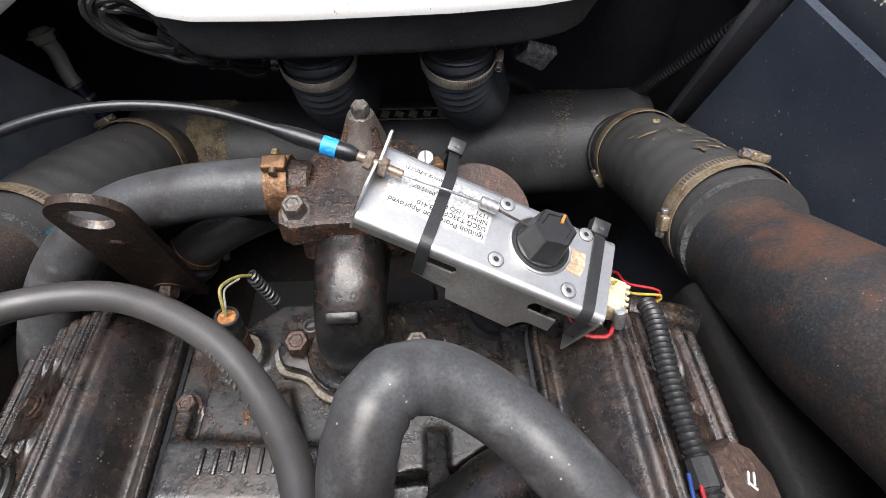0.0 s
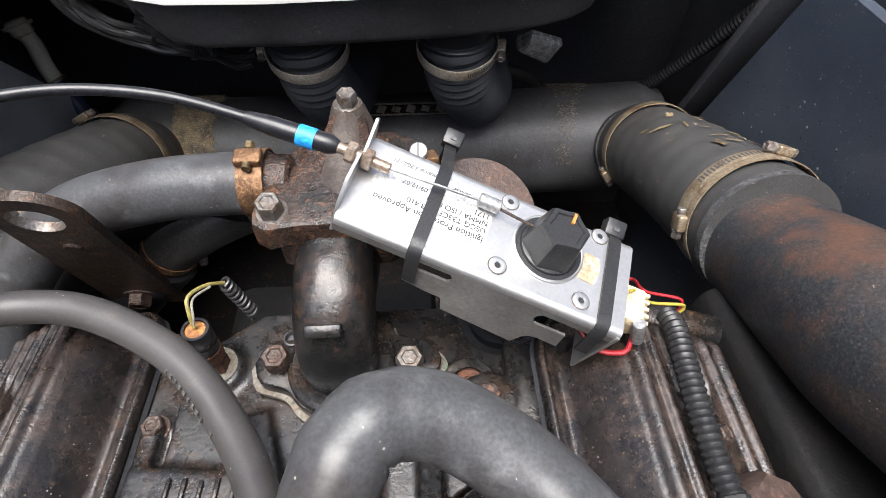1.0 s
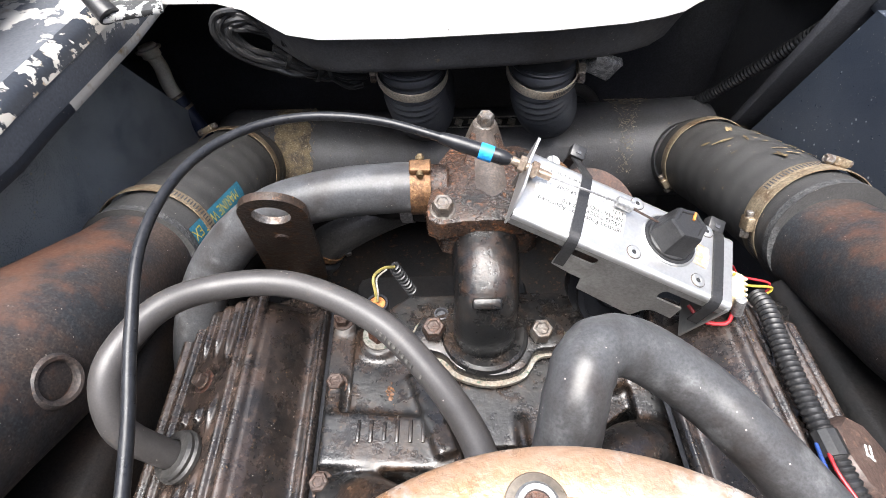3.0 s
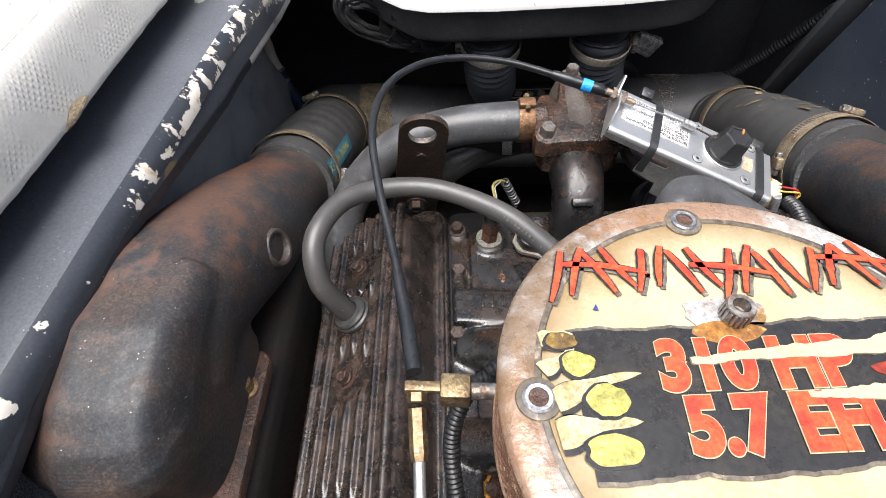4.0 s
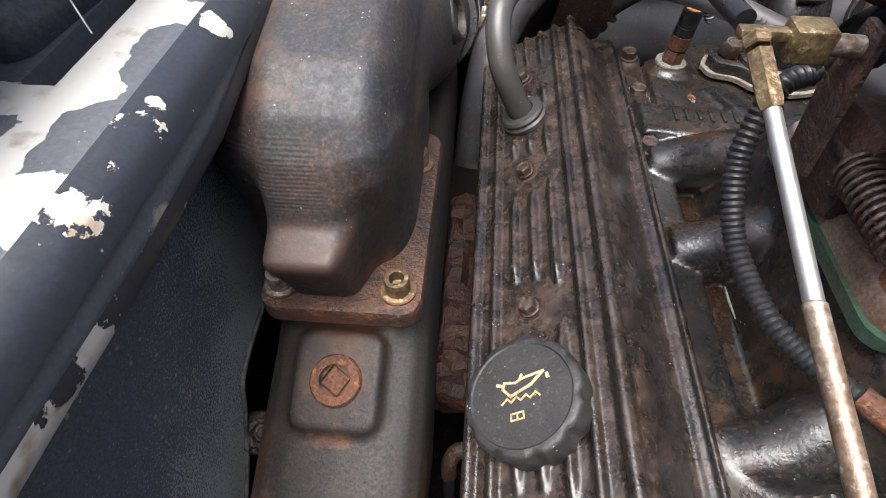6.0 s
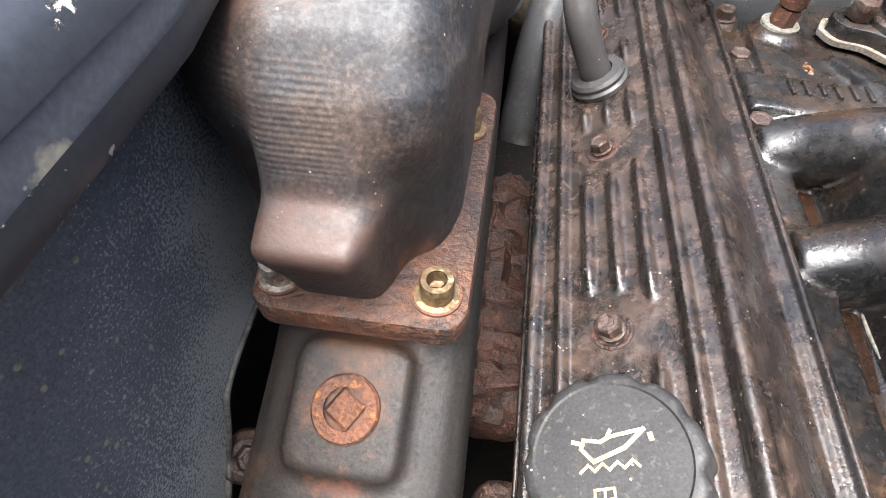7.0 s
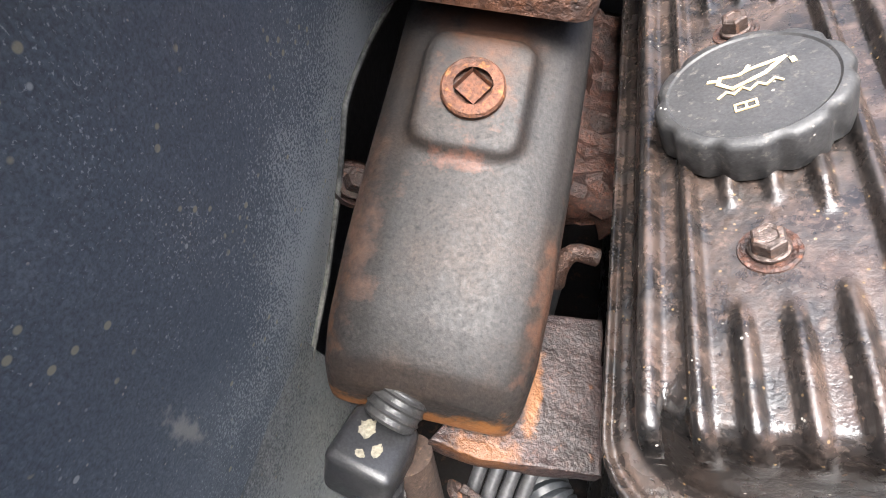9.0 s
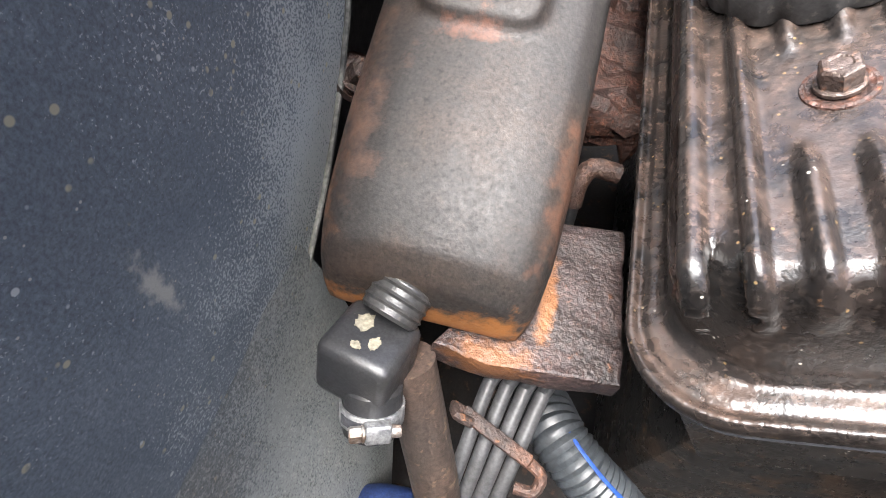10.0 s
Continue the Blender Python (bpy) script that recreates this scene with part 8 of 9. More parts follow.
def fuel_lines():
    f = thing("fuel_line", "corroded copper-brown fuel line with hex fittings", "fuel line", (-0.045, -0.13, 0.41), "fuel lines")
    part("pipe", tube(bmesh.new(), [(-0.0385, -0.096, 0.444), (-0.0425, -0.107, 0.4325), (-0.0465, -0.12, 0.418), (-0.0475, -0.135, 0.406), (-0.0485, -0.172, 0.394)], 0.0048, 20, 0.004), COPPER, f)
    part("hex_fitting", hex_bolt(bmesh.new(), (-0.0375, -0.093, 0.4475), (-0.2, -0.6, -0.75), 0.0125, 0.014, 0), ZINC, f, "grey hex fitting")
    part("stub", rod(bmesh.new(), (-0.047, -0.147, 0.4085), (-0.031, -0.149, 0.413), 0.0038), COPPER, f, "threaded stub")
    for k in range(5):
        part("thread", lathe(bmesh.new(), along((-0.041 + k * 0.0022, -0.1478, 0.4103 + k * 0.0006), (0.96, 0, 0.26)), [(0.004, 0), (0.0045, 0.0006), (0.004, 0.0012)], 18), ZINC, f)
    part("union_nut", hex_bolt(bmesh.new(), (-0.0485, -0.168, 0.397), (-0.02, -0.9, -0.35), 0.0155, 0.018, 0), surface("pitted brass nut", (0.32, 0.16, 0.08), (0.2, 0.09, 0.05), (0.6, 0.5, 0.38), 60, 200, (0.4, 0.6), (0.6, 0.66), (0.3, 0.5), metal=0.5, bump=0.4), f, "pitted coppery union nut")
    part("union_nut", hex_bolt(bmesh.new(), (-0.049, -0.19, 0.389), (-0.02, -0.9, -0.35), 0.019, 0.02, 0), COPPER, f)
    part("pipe", tube(bmesh.new(), [(-0.0495, -0.205, 0.384), (-0.05, -0.26, 0.36), (-0.05, -0.32, 0.32)], 0.0065, 18), COPPER, f)
    g = thing("fuel_line", "short coppery fuel line curving under the lid", "fuel line", (0.06, -0.11, 0.4), "fuel lines")
    part("pipe", tube(bmesh.new(), [(0.04, -0.094, 0.432), (0.0455, -0.105, 0.424), (0.0485, -0.117, 0.413), (0.046, -0.128, 0.406), (0.038, -0.139, 0.402), (0.028, -0.149, 0.402)], 0.0047, 20, 0.004), COPPER, g)
    part("hex_fitting", hex_bolt(bmesh.new(), (0.039, -0.09, 0.434), (0.2, -0.7, -0.4), 0.0115, 0.009, 0), ZINC, g)
    h = thing("vacuum_hose", "grey rubber vacuum hose on an oily sensor", "hose", (0.01, -0.12, 0.41))
    part("tube", tube(bmesh.new(), [(-0.002, -0.088, 0.432), (0.0, -0.11, 0.424), (0.005, -0.13, 0.417), (0.012, -0.148, 0.411)], 0.0058, 18, 0.004, radius=lambda s, i: 0.0046 + (0.0018 if s > 0.05 else 0)), RUBBER, h)
    s = thing("map_sensor", "oily black plastic sensor with a gold connector", "engine sensor", (0.01, -0.16, 0.4))
    m = frame_of((0.017, -0.161, 0.4005), (0.93, 0.3, 0.2), (0, 0, 1))
    grime = surface("grimed brown-black plastic", (0.026, 0.018, 0.014), (0.012, 0.01, 0.009), (0.09, 0.055, 0.035), 50, 240, (0.4, 0.6), (0.6, 0.7), (0.25, 0.5), bump=0.4, grit=0.3, wet=0.4)
    part("body", box(bmesh.new(), m, (0.026, 0.014, 0.015), 0.003), grime, s)
    part("rib", box(bmesh.new(), m @ box_m((0.002, 0, 0.0055)), (0.004, 0.0165, 0.006), 0.001), grime, s)
    part("neck", rod(bmesh.new(), m @ Vector((-0.01, 0, 0)), m @ Vector((-0.036, 0.001, -0.001)), 0.0068), grime, s)
    part("block", box(bmesh.new(), m @ box_m((0.013, 0.002, 0.001)), (0.015, 0.018, 0.018), 0.003), GREASY, s)
    con = part("connector", box(bmesh.new(), m @ box_m((-0.042, 0.001, -0.002)), (0.013, 0.0135, 0.0135), 0.003), surface("grimy amber plastic", (0.35, 0.22, 0.09), (0.16, 0.09, 0.05), (0.55, 0.45, 0.28), 80, 260, rough=(0.35, 0.6), bump=0.3), s, "grimy amber connector")
    for dy in (-0.004, 0.003):
        part("terminal_slot", box(bmesh.new(), m @ box_m((-0.0485, dy * 0.8, 0.001)), (0.003, 0.0036, 0.0064), 0.0006), DARK, con)
    part("wire", tube(bmesh.new(), [m @ Vector((-0.05, -0.002, -0.004)), (-0.033, -0.19, 0.375), (-0.03, -0.215, 0.355)], 0.0016, 8), YELLOW_WIRE, s, "thin yellow wire")
    part("clip", tube(bmesh.new(), [m @ Vector((-0.03, -0.012, 0)), m @ Vector((-0.018, -0.019, 0.0)), m @ Vector((-0.006, -0.016, 0.001))], 0.002, 8, 0.003), DULL_ALU, s, "metal clip")
    d = thing("distributor_cap", "dusty black distributor housing at the front of the engine", "distributor", (0.02, -0.24, 0.35))
    part("housing", lathe(bmesh.new(), Matrix.Translation((0.03, -0.255, 0.31)), [(0.05, 0), (0.05, 0.04), (0.046, 0.052), (0.02, 0.056), (0, 0.056)], 40), PLASTIC, d)


fuel_lines()


def starboard_looms():
    l = thing("wiring_loom", "two black corrugated looms tied together", "wiring loom", (0.15, -0.1, 0.35), "wiring looms")
    part("conduit", corrugated(bmesh.new(), [(0.1535, -0.066, 0.3668), (0.15, -0.078, 0.363), (0.144, -0.1, 0.357), (0.136, -0.135, 0.35), (0.131, -0.18, 0.342), (0.13, -0.26, 0.33)], 0.0092, 0.0038, 0.0012, 20), LOOM, l)
    part("taped_end", tube(bmesh.new(), [(0.154, -0.063, 0.368), (0.1468, -0.0875, 0.3608)], 0.0098, 20, 0.005), SHEATH, l, "glossy taped end")
    part("conduit", corrugated(bmesh.new(), [(0.1505, -0.036, 0.384), (0.1525, -0.05, 0.377), (0.154, -0.066, 0.368)], 0.0068, 0.003, 0.001, 18), LOOM, l)
    part("conduit", corrugated(bmesh.new(), [(0.12, -0.098, 0.348), (0.117, -0.115, 0.354), (0.113, -0.14, 0.348), (0.11, -0.18, 0.338), (0.108, -0.26, 0.32)], 0.0068, 0.0034, 0.001, 18), LOOM, l)
    part("cable_tie", lathe(bmesh.new(), along((0.124, -0.153, 0.345), (-0.1, -0.95, -0.2)), [(0.0185, -0.0022), (0.0197, -0.0022), (0.0197, 0.0022), (0.0185, 0.0022)], 28), PLASTIC, l)
    part("tie_head", box(bmesh.new(), pose(0.148, -0.156, 0.347, 0, 0, 0), (0.012, 0.009, 0.008), 0.001), PLASTIC, l)
    k = thing("injector_connector", "black connector with a blue seal on a rusty solenoid", "connector", (0.14, -0.02, 0.37))
    part("solenoid", rod(bmesh.new(), (0.104, -0.053, 0.388), (0.126, -0.05, 0.386), 0.0125, 0.0115, edge=0.002), RUST_BRIGHT, k, "rusty solenoid")
    grey = surface("blue-grey plastic", (0.04, 0.047, 0.056), (0.026, 0.029, 0.034), (0.09, 0.09, 0.09), 60, 300, rough=(0.3, 0.45), bump=0.06)
    hm = frame_of((0.138, -0.05, 0.384), (0.03, 0.041, 0), (-0.041, 0.03, 0))
    part("housing", box(bmesh.new(), hm @ box_m((0.004, 0, 0.0015)), (0.022, 0.019, 0.017), 0.002), grey, k)
    part("housing", box(bmesh.new(), hm @ box_m((-0.019, 0.001, 0)), (0.02, 0.0165, 0.016), 0.002), grey, k)
    part("collar", box(bmesh.new(), hm @ box_m((-0.0078, 0.0, 0.0005)), (0.004, 0.0205, 0.0185), 0.0015), PLASTIC, k)
    part("seal", box(bmesh.new(), hm @ box_m((-0.0122, 0.0005, 0.0003)), (0.0022, 0.0176, 0.0172), 0.0008), BLUE, k, "blue seal")
    part("latch", box(bmesh.new(), hm @ box_m((0.0, -0.0115, 0.004)), (0.02, 0.004, 0.008), 0.001), PLASTIC, k)
    w = thing("cable", "pale sheathed cable running past the injector connector", "cable", (0.19, -0.08, 0.36))
    part("sheath", tube(bmesh.new(), [(0.1525, -0.05, 0.388), (0.153, -0.058, 0.38), (0.168, -0.081, 0.365), (0.187, -0.109, 0.35), (0.215, -0.16, 0.325)], 0.003, 12, 0.006), surface("pale cable", (0.36, 0.32, 0.26), (0.26, 0.22, 0.16), rough=(0.45, 0.6), bump=0.05), w)
    part("orange_wire", tube(bmesh.new(), [(0.151, -0.03, 0.3905), (0.1512, -0.04, 0.3905), (0.152, -0.052, 0.389)], 0.0028, 10, 0.004), surface("grimy orange tape", (0.3, 0.12, 0.03), (0.14, 0.06, 0.025), rough=(0.4, 0.6), bump=0.1), w, "orange wire end")
    part("red_tape", tube(bmesh.new(), [(0.1495, -0.0585, 0.3895), (0.1525, -0.0625, 0.389), (0.156, -0.067, 0.3875)], 0.0027, 10, 0.003, radius=lambda sv, i: 0.0029 - sv * 0.12), surface("red tape", (0.55, 0.02, 0.025), rough=(0.3, 0.4), bump=0), w, "red tape")
    bm = prism(bmesh.new(), Matrix.Translation((0, 0, 0.384)), [(0.07, -0.066), (0.082, -0.081), (0.102, -0.099), (0.111, -0.068), (0.1, -0.05)], 0, 0.0022, 0.0006)
    tagged(part("bracket_plate", bm, surface("dark tinned plate", (0.17, 0.155, 0.14), (0.1, 0.08, 0.065), None, 40, rough=(0.35, 0.55), metal=0.6, bump=0.15)), "dull triangular metal plate beside the throttle body", "bracket")
    # bolt with a broad washer on the inner flange of the left bank
    mb = thing("flange_bolt", "black hex bolt on a broad flat washer", "bolt", (-0.1095, -0.154, 0.33))
    part("boss", rod(bmesh.new(), (-0.1095, -0.154, 0.29), (-0.1095, -0.154, 0.341), 0.0085), GREASY, mb)
    part("washer", lathe(bmesh.new(), Matrix.Translation((-0.1095, -0.154, 0.341)), [(0.0098, 0), (0.0102, 0.0008), (0.0098, 0.0018), (0, 0.002)], 36), BOLT_GREY, mb, "broad flat washer")
    part("head", hex_bolt(bmesh.new(), (-0.1095, -0.154, 0.3428), (0, -0.05, 1), 0.0078, 0.005, 0.0), BLACK_CAST, mb)
    part("strap", box(bmesh.new(), pose(-0.1105, -0.139, 0.3405, 0, 0, 4), (0.007, 0.016, 0.0025), 0.0006), BOLT_GREY, mb)
    # loom along the right valve cover, up to the control box
    v = thing("wiring_loom", "black corrugated loom lying along a valve cover", "wiring loom", (0.2, 0.16, 0.36), "wiring looms")
    part("conduit", corrugated(bmesh.new(), [(0.195, 0.216, 0.353), (0.1945, 0.204, 0.3565), (0.1925, 0.185, 0.357), (0.191, 0.16, 0.356), (0.191, 0.135, 0.355), (0.192, 0.118, 0.355)], 0.0064, 0.0036, 0.0012, 20), LOOM, v)
    part("tape_joint", tube(bmesh.new(), [(0.1917, 0.122, 0.355), (0.1922, 0.108, 0.3545)], 0.0074, 10, 0.004), PLASTIC, v, "taped joint")
    part("conduit", corrugated(bmesh.new(), [(0.1922, 0.108, 0.3545), (0.194, 0.09, 0.3535), (0.2, 0.06, 0.35), (0.206, 0.02, 0.346)], 0.0062, 0.0036, 0.0012, 20), LOOM, v)
    for mat, o in ((RED_WIRE, 0.003), (BLUE_PAINT, -0.002)):
        part("wire", tube(bmesh.new(), [(0.185 + o, 0.115, 0.3575), (0.183 + o, 0.1, 0.359), (0.187 + o, 0.085, 0.358)], 0.0011, 8, 0.004), mat, v)
    # second filler boss on the right cover
    b = thing("cover_boss", "rust-brown filler boss with a pale mark", "filler boss", (0.226, 0.1, 0.33))
    m = mr @ Matrix.Translation((-0.012, 0.115, 0.046))
    bm = lathe(bmesh.new(), m, [(0.026, 0), (0.026, 0.01), (0.0235, 0.0135), (0, 0.0135)], 9)
    part("body", bm, surface("brown moulding", (0.075, 0.05, 0.042), (0.045, 0.032, 0.028), (0.13, 0.08, 0.06), 40, 200, rough=(0.35, 0.55), bump=0.3), b)
    bm = bmesh.new()
    box(bm, m @ pose(-0.003, 0.004, 0.0138, 0, 0, 30), (0.0012, 0.008, 0.0006))
    box(bm, m @ pose(0.002, 0.004, 0.0138, 0, 0, 30), (0.0012, 0.008, 0.0006))
    box(bm, m @ pose(0.0005, 0.0, 0.0138, 0, 0, 30), (0.006, 0.0012, 0.0006))
    part("mark", bm, WHITE, b, "pale mark")
    # rusty tail pipe stub by the right elbow
    p = thing("drain_stub", "dark pipe stub with a rusty end below an exhaust elbow", "pipe", (0.28, 0.24, 0.25))
    part("pipe", rod(bmesh.new(), (0.22, 0.268, 0.262), (0.3, 0.25, 0.255), 0.014), GREASY, p)
    part("ring", rod(bmesh.new(), (0.297, 0.251, 0.2555), (0.307, 0.249, 0.2545), 0.0155), BAND_COPPER, p, "rusty end ring")


starboard_looms()


def control_box():
    """Stainless control box: folded channel with slotted skirts, a cable bracket, knob, label and ties."""
    o = Vector((0.022, 0.232, 0.4285))
    a, bdir = Vector((0.131, -0.0425, -0.0425)), Vector((0.0145, 0.0445, 0.005))
    m = frame_of(o, a, bdir)
    A, B, H, T = a.length, 0.0465, 0.048, 0.0014
    c = thing("control_box", "stainless control box with a black knob, tied on with cable ties", "control box", m @ Vector((A / 2, B / 2, -H / 2)))
    bm = box(bmesh.new(), m @ box_m((A / 2, B / 2, -T / 2)), (A, B, T))
    part("top", bm, STEEL, c)
    # rounded folds along both long edges
    for y, s in ((0.0, -1), (B, 1)):
        bm = bmesh.new()
        rows = []
        for k in range(7):
            t = math.pi / 2 * k / 6
            rows.append([bm.verts.new(m @ Vector((x, y + s * 0.004 * math.sin(t), -0.004 + 0.004 * math.cos(t)))) for x in (0, A)])
        for p, q in zip(rows, rows[1:]):
            bm.faces.new((p[0], p[1], q[1], q[0]))
        bmesh.ops.recalc_face_normals(bm, faces=bm.faces)
        part("fold", bm, STEEL, c)
        if s < 0:
            skirt = [(0, -0.004), (A, -0.004), (A, -0.009)] + [(A * u, h) for u, h in ((0.745, -0.009), (0.733, -0.0115), (0.73, -0.0145), (0.733, -0.0175), (0.745, -0.02), (0.864, -0.02), (0.878, -0.0343), (0.793, -0.0338), (0.772, -0.0352), (0.757, -0.0385), (0.738, -0.0496), (0.445, -0.0451), (0.423, -0.0328), (0.363, -0.0324), (0.27, -0.03), (0.262, -0.0117), (0.29, -0.0116), (0.297, -0.0142), (0.305, -0.0147), (0.408, -0.0147), (0.418, -0.013), (0.42, -0.011), (0.418, -0.009), (0.408, -0.007), (0.302, -0.007), (0.293, -0.009), (0.29, -0.0113), (0.262, -0.0112), (0.25, -0.009))] + [(0, -0.009)]
            wall_y = -0.004
        else:
            skirt = [(0, -0.004), (A, -0.004), (A, -H), (0, -H)]
            wall_y = B + 0.004
        km = m @ Matrix(((1, 0, 0, 0), (0, 0, 1, wall_y), (0, 1, 0, 0), (0, 0, 0, 1)))
        part("skirt", prism(bmesh.new(), km, skirt, 0, T), STEEL_SHADED, c)
    em = m @ Matrix(((0, 0, 1, A), (1, 0, 0, B / 2), (0, 1, 0, 0), (0, 0, 0, 1)))
    part("end_plate", prism(bmesh.new(), em, [(-B / 2 - 0.0046, -0.002), (B / 2 + 0.004, -0.002), (B / 2 + 0.004, -0.048), (-B / 2 - 0.0046, -0.0482)], -T * 1.3, 0, 0.0003), STEEL, c)
    # cable bracket standing up at the other end
    bmx = prism(bmesh.new(), m @ Matrix(((0, 0, 1, 0.0), (1, 0, 0, 0), (0, 1, 0, 0), (0, 0, 0, 1))), [(-0.003, -0.012), (B + 0.003, -0.012), (B + 0.004, 0.012), (B + 0.001, 0.014), (B - 0.012, 0.003), (0.026, 0.0125), (0.01, 0.012), (0.002, 0.004)], -T, 0)
    part("cable_bracket", bmx, STEEL, c)
    cb = m @ Vector((0.0, B * 0.62, 0.0065))
    ax = m.to_3x3() @ Vector((1, 0.0, 0.0))
    part("threaded_end", rod(bmesh.new(), cb - ax * 0.012, cb + ax * 0.014, 0.0027), TAN_STEEL, c, "threaded end")
    for d in (-0.0075, 0.0008):
        part("nut", hex_bolt(bmesh.new(), cb + ax * d, ax, 0.0092, 0.0045, 0), TAN_STEEL, c)
    stop = m @ Vector((A * 0.441, B * 0.73, 0.0055))
    part("inner_wire", tube(bmesh.new(), [cb + ax * 0.012, stop], 0.0008, 8, 0.01), DULL_ALU, c, "bright inner wire")
    part("wire_stop", rod(bmesh.new(), stop - ax * 0.005, stop + ax * 0.006, 0.0036, seg=16), DULL_ALU, c, "wire stop")
    kn = m @ Vector((A * 0.69, B * 0.575, 0))
    part("inner_wire", tube(bmesh.new(), [stop, kn + (m.to_3x3() @ Vector((-0.008, 0.004, 0.006)))], 0.0008, 8, 0.01), BOLT_RUST, c)
    # label with small print, read from the far side
    lab = part("label", box(bmesh.new(), m @ box_m((A * 0.265, B * 0.6, 0.0002)), (0.0605, 0.031, 0.0004)), LABEL, c, "silver label")
    lm = m @ Matrix.Translation((A * 0.265, B * 0.6, 0.00045)) @ pose(0, 0, 0, 0, 0, 180)
    for txt, x, y, sz in (("Ignition Protection Approved", -0.029, 0.0105, 0.0047), ("USCG T33CFR183.410", -0.029, 0.0055, 0.0043), ("NMMA / ISO 8846", -0.029, 0.001, 0.0042), ("1171", -0.029, -0.0032, 0.0042), ("09/12/07", 0.004, -0.0035, 0.0036), ("Made in Canada", -0.029, -0.0105, 0.0033), ("Patent# 5,700,171", 0.001, -0.0135, 0.0033)):
        part("small_print", lettering(txt, sz, lm @ box_m((x, y, 0)), 0.00008), INK, lab, "black small print")
    # knob on its skirted base
    kb = Matrix.Translation(kn) @ m.to_3x3().to_4x4()
    k = part("knob_base", lathe(bmesh.new(), kb, [(0.0172, 0.0004), (0.0172, 0.0009), (0.0152, 0.001), (0.0148, 0.0024), (0.0135, 0.003), (0, 0.003)], 44), PLASTIC, c, "black knob base")
    part("hole_rim", lathe(bmesh.new(), kb, [(0.0172, 0.0002), (0.0174, 0.0011), (0.018, 0.0013), (0.0187, 0.0009), (0.0189, 0.0001)], 44), STEEL, c, "turned-up rim of the round hole")
    # six flat sides with rounded corners, drawn in towards the top
    km = kb @ Matrix.Translation((0.0, 0.0, 0.003))
    bm = bmesh.new()
    rows = []
    for h, f in ((0, 1.06), (0.004, 1.02), (0.0135, 0.9), (0.0162, 0.86), (0.0175, 0.79), (0.0175, 0.62), (0.0166, 0.58)):
        ring = []
        for i in range(48):
            t = i * math.tau / 48
            e = (t % (math.pi / 3)) - math.pi / 6
            r = min(0.0126 / math.cos(e), 0.0141) * f * (1 - 0.05 * math.cos(e * 3) * min(1, h / 0.01))
            ring.append(bm.verts.new(km @ Vector((r * math.cos(t + 0.2), r * math.sin(t + 0.2), h))))
        rows.append(ring)
    for p, q in zip(rows, rows[1:]):
        for i in range(48):
            bm.faces.new((p[i], p[(i + 1) % 48], q[(i + 1) % 48], q[i]))
    bm.faces.new(rows[-1])
    bmesh.ops.recalc_face_normals(bm, faces=bm.faces)
    part("knob", bm, PLASTIC, k, "black six-sided knob", sharp=12)
    part("pointer", box(bmesh.new(), km @ pose(0.0025, 0.0066, 0.0173, 0, 0, -8), (0.0014, 0.006, 0.0012)), ORANGE, k, "orange pointer line")
    for x, y in ((0.521, 0.951), (0.536, 0.136), (0.837, 0.128), (0.867, 1.0)):
        rm = m @ box_m((A * x, B * y, 0))
        rv = part("rivet", lathe(bmesh.new(), rm, [(0.0043, 0.0003), (0.0042, 0.0008), (0.0034, 0.0011), (0.0018, 0.001), (0.0014, 0.0004)], 24), STEEL, c, "round rivet")
        part("rivet_hole", lathe(bmesh.new(), rm, [(0.0015, 0.0006), (0, 0.0005)], 16), INK, rv, "dark hole in a rivet")
        # thin darker disc that paints the contact shadow round each rivet
        part("shadow_ring", lathe(bmesh.new(), rm, [(0.0048, 0.0001), (0.0047, 0.0003), (0.0042, 0.0004)], 24), BOLT_GREY, rv, "thin dark ring painting the shadow round a rivet")
    # brown stain of glue
    part("glue_stain", prism(bmesh.new(), m @ box_m((A * 0.85, B * 0.555, 0)), [(-0.006, -0.008), (0.003, -0.009), (0.005, -0.002), (0.0045, 0.007), (-0.003, 0.008), (-0.0055, 0.003)], 0, 0.0003), surface("dried glue", (0.5, 0.42, 0.32), (0.34, 0.24, 0.14), rough=(0.5, 0.7), bump=0.4, big=120), c, "dried brown glue")
    # cable ties
    for x, head, w in ((A * 0.27, (0.08, 0.312, 0.402), 0.0068), (A * 0.925, (0.164, 0.251, 0.387), 0.0068)):
        t = thing("cable_tie", "wide black cable tie pulled round the control box", "cable tie", m @ Vector((x, B / 2, 0)), "cable ties")
        hd_ = m.inverted() @ Vector(head)
        bm = bmesh.new()
        loop = [(-0.0058, -0.026, 0), (-0.0055, -0.012, 0), (-0.0052, -0.003, 0), (-0.0015, 0.0012, 0), (0.004, 0.0016, 0), (B / 2, 0.0016, 0), (B - 0.003, 0.0016, 0), (B + 0.003, 0.0005, 0.1), (hd_.y - 0.002, hd_.z - 0.002, 1), (hd_.y + 0.005, hd_.z - 0.012, 1), (hd_.y + 0.006, hd_.z - 0.04, 1)]
        rows = []
        for y, z, f in loop:
            rows.append([bm.verts.new(m @ Vector((x + (hd_.x - x) * f + dx + (-z * 0.12 if z < 0 and y < 0 else 0), y, z))) for dx in (-w / 2, w / 2)])
        for p, q in zip(rows, rows[1:]):
            bm.faces.new((p[0], p[1], q[1], q[0]))
        bmesh.ops.recalc_face_normals(bm, faces=bm.faces)
        bmesh.ops.solidify(bm, geom=bm.faces, thickness=0.0013)
        part("strap", bm, PLASTIC, t, sharp=50)
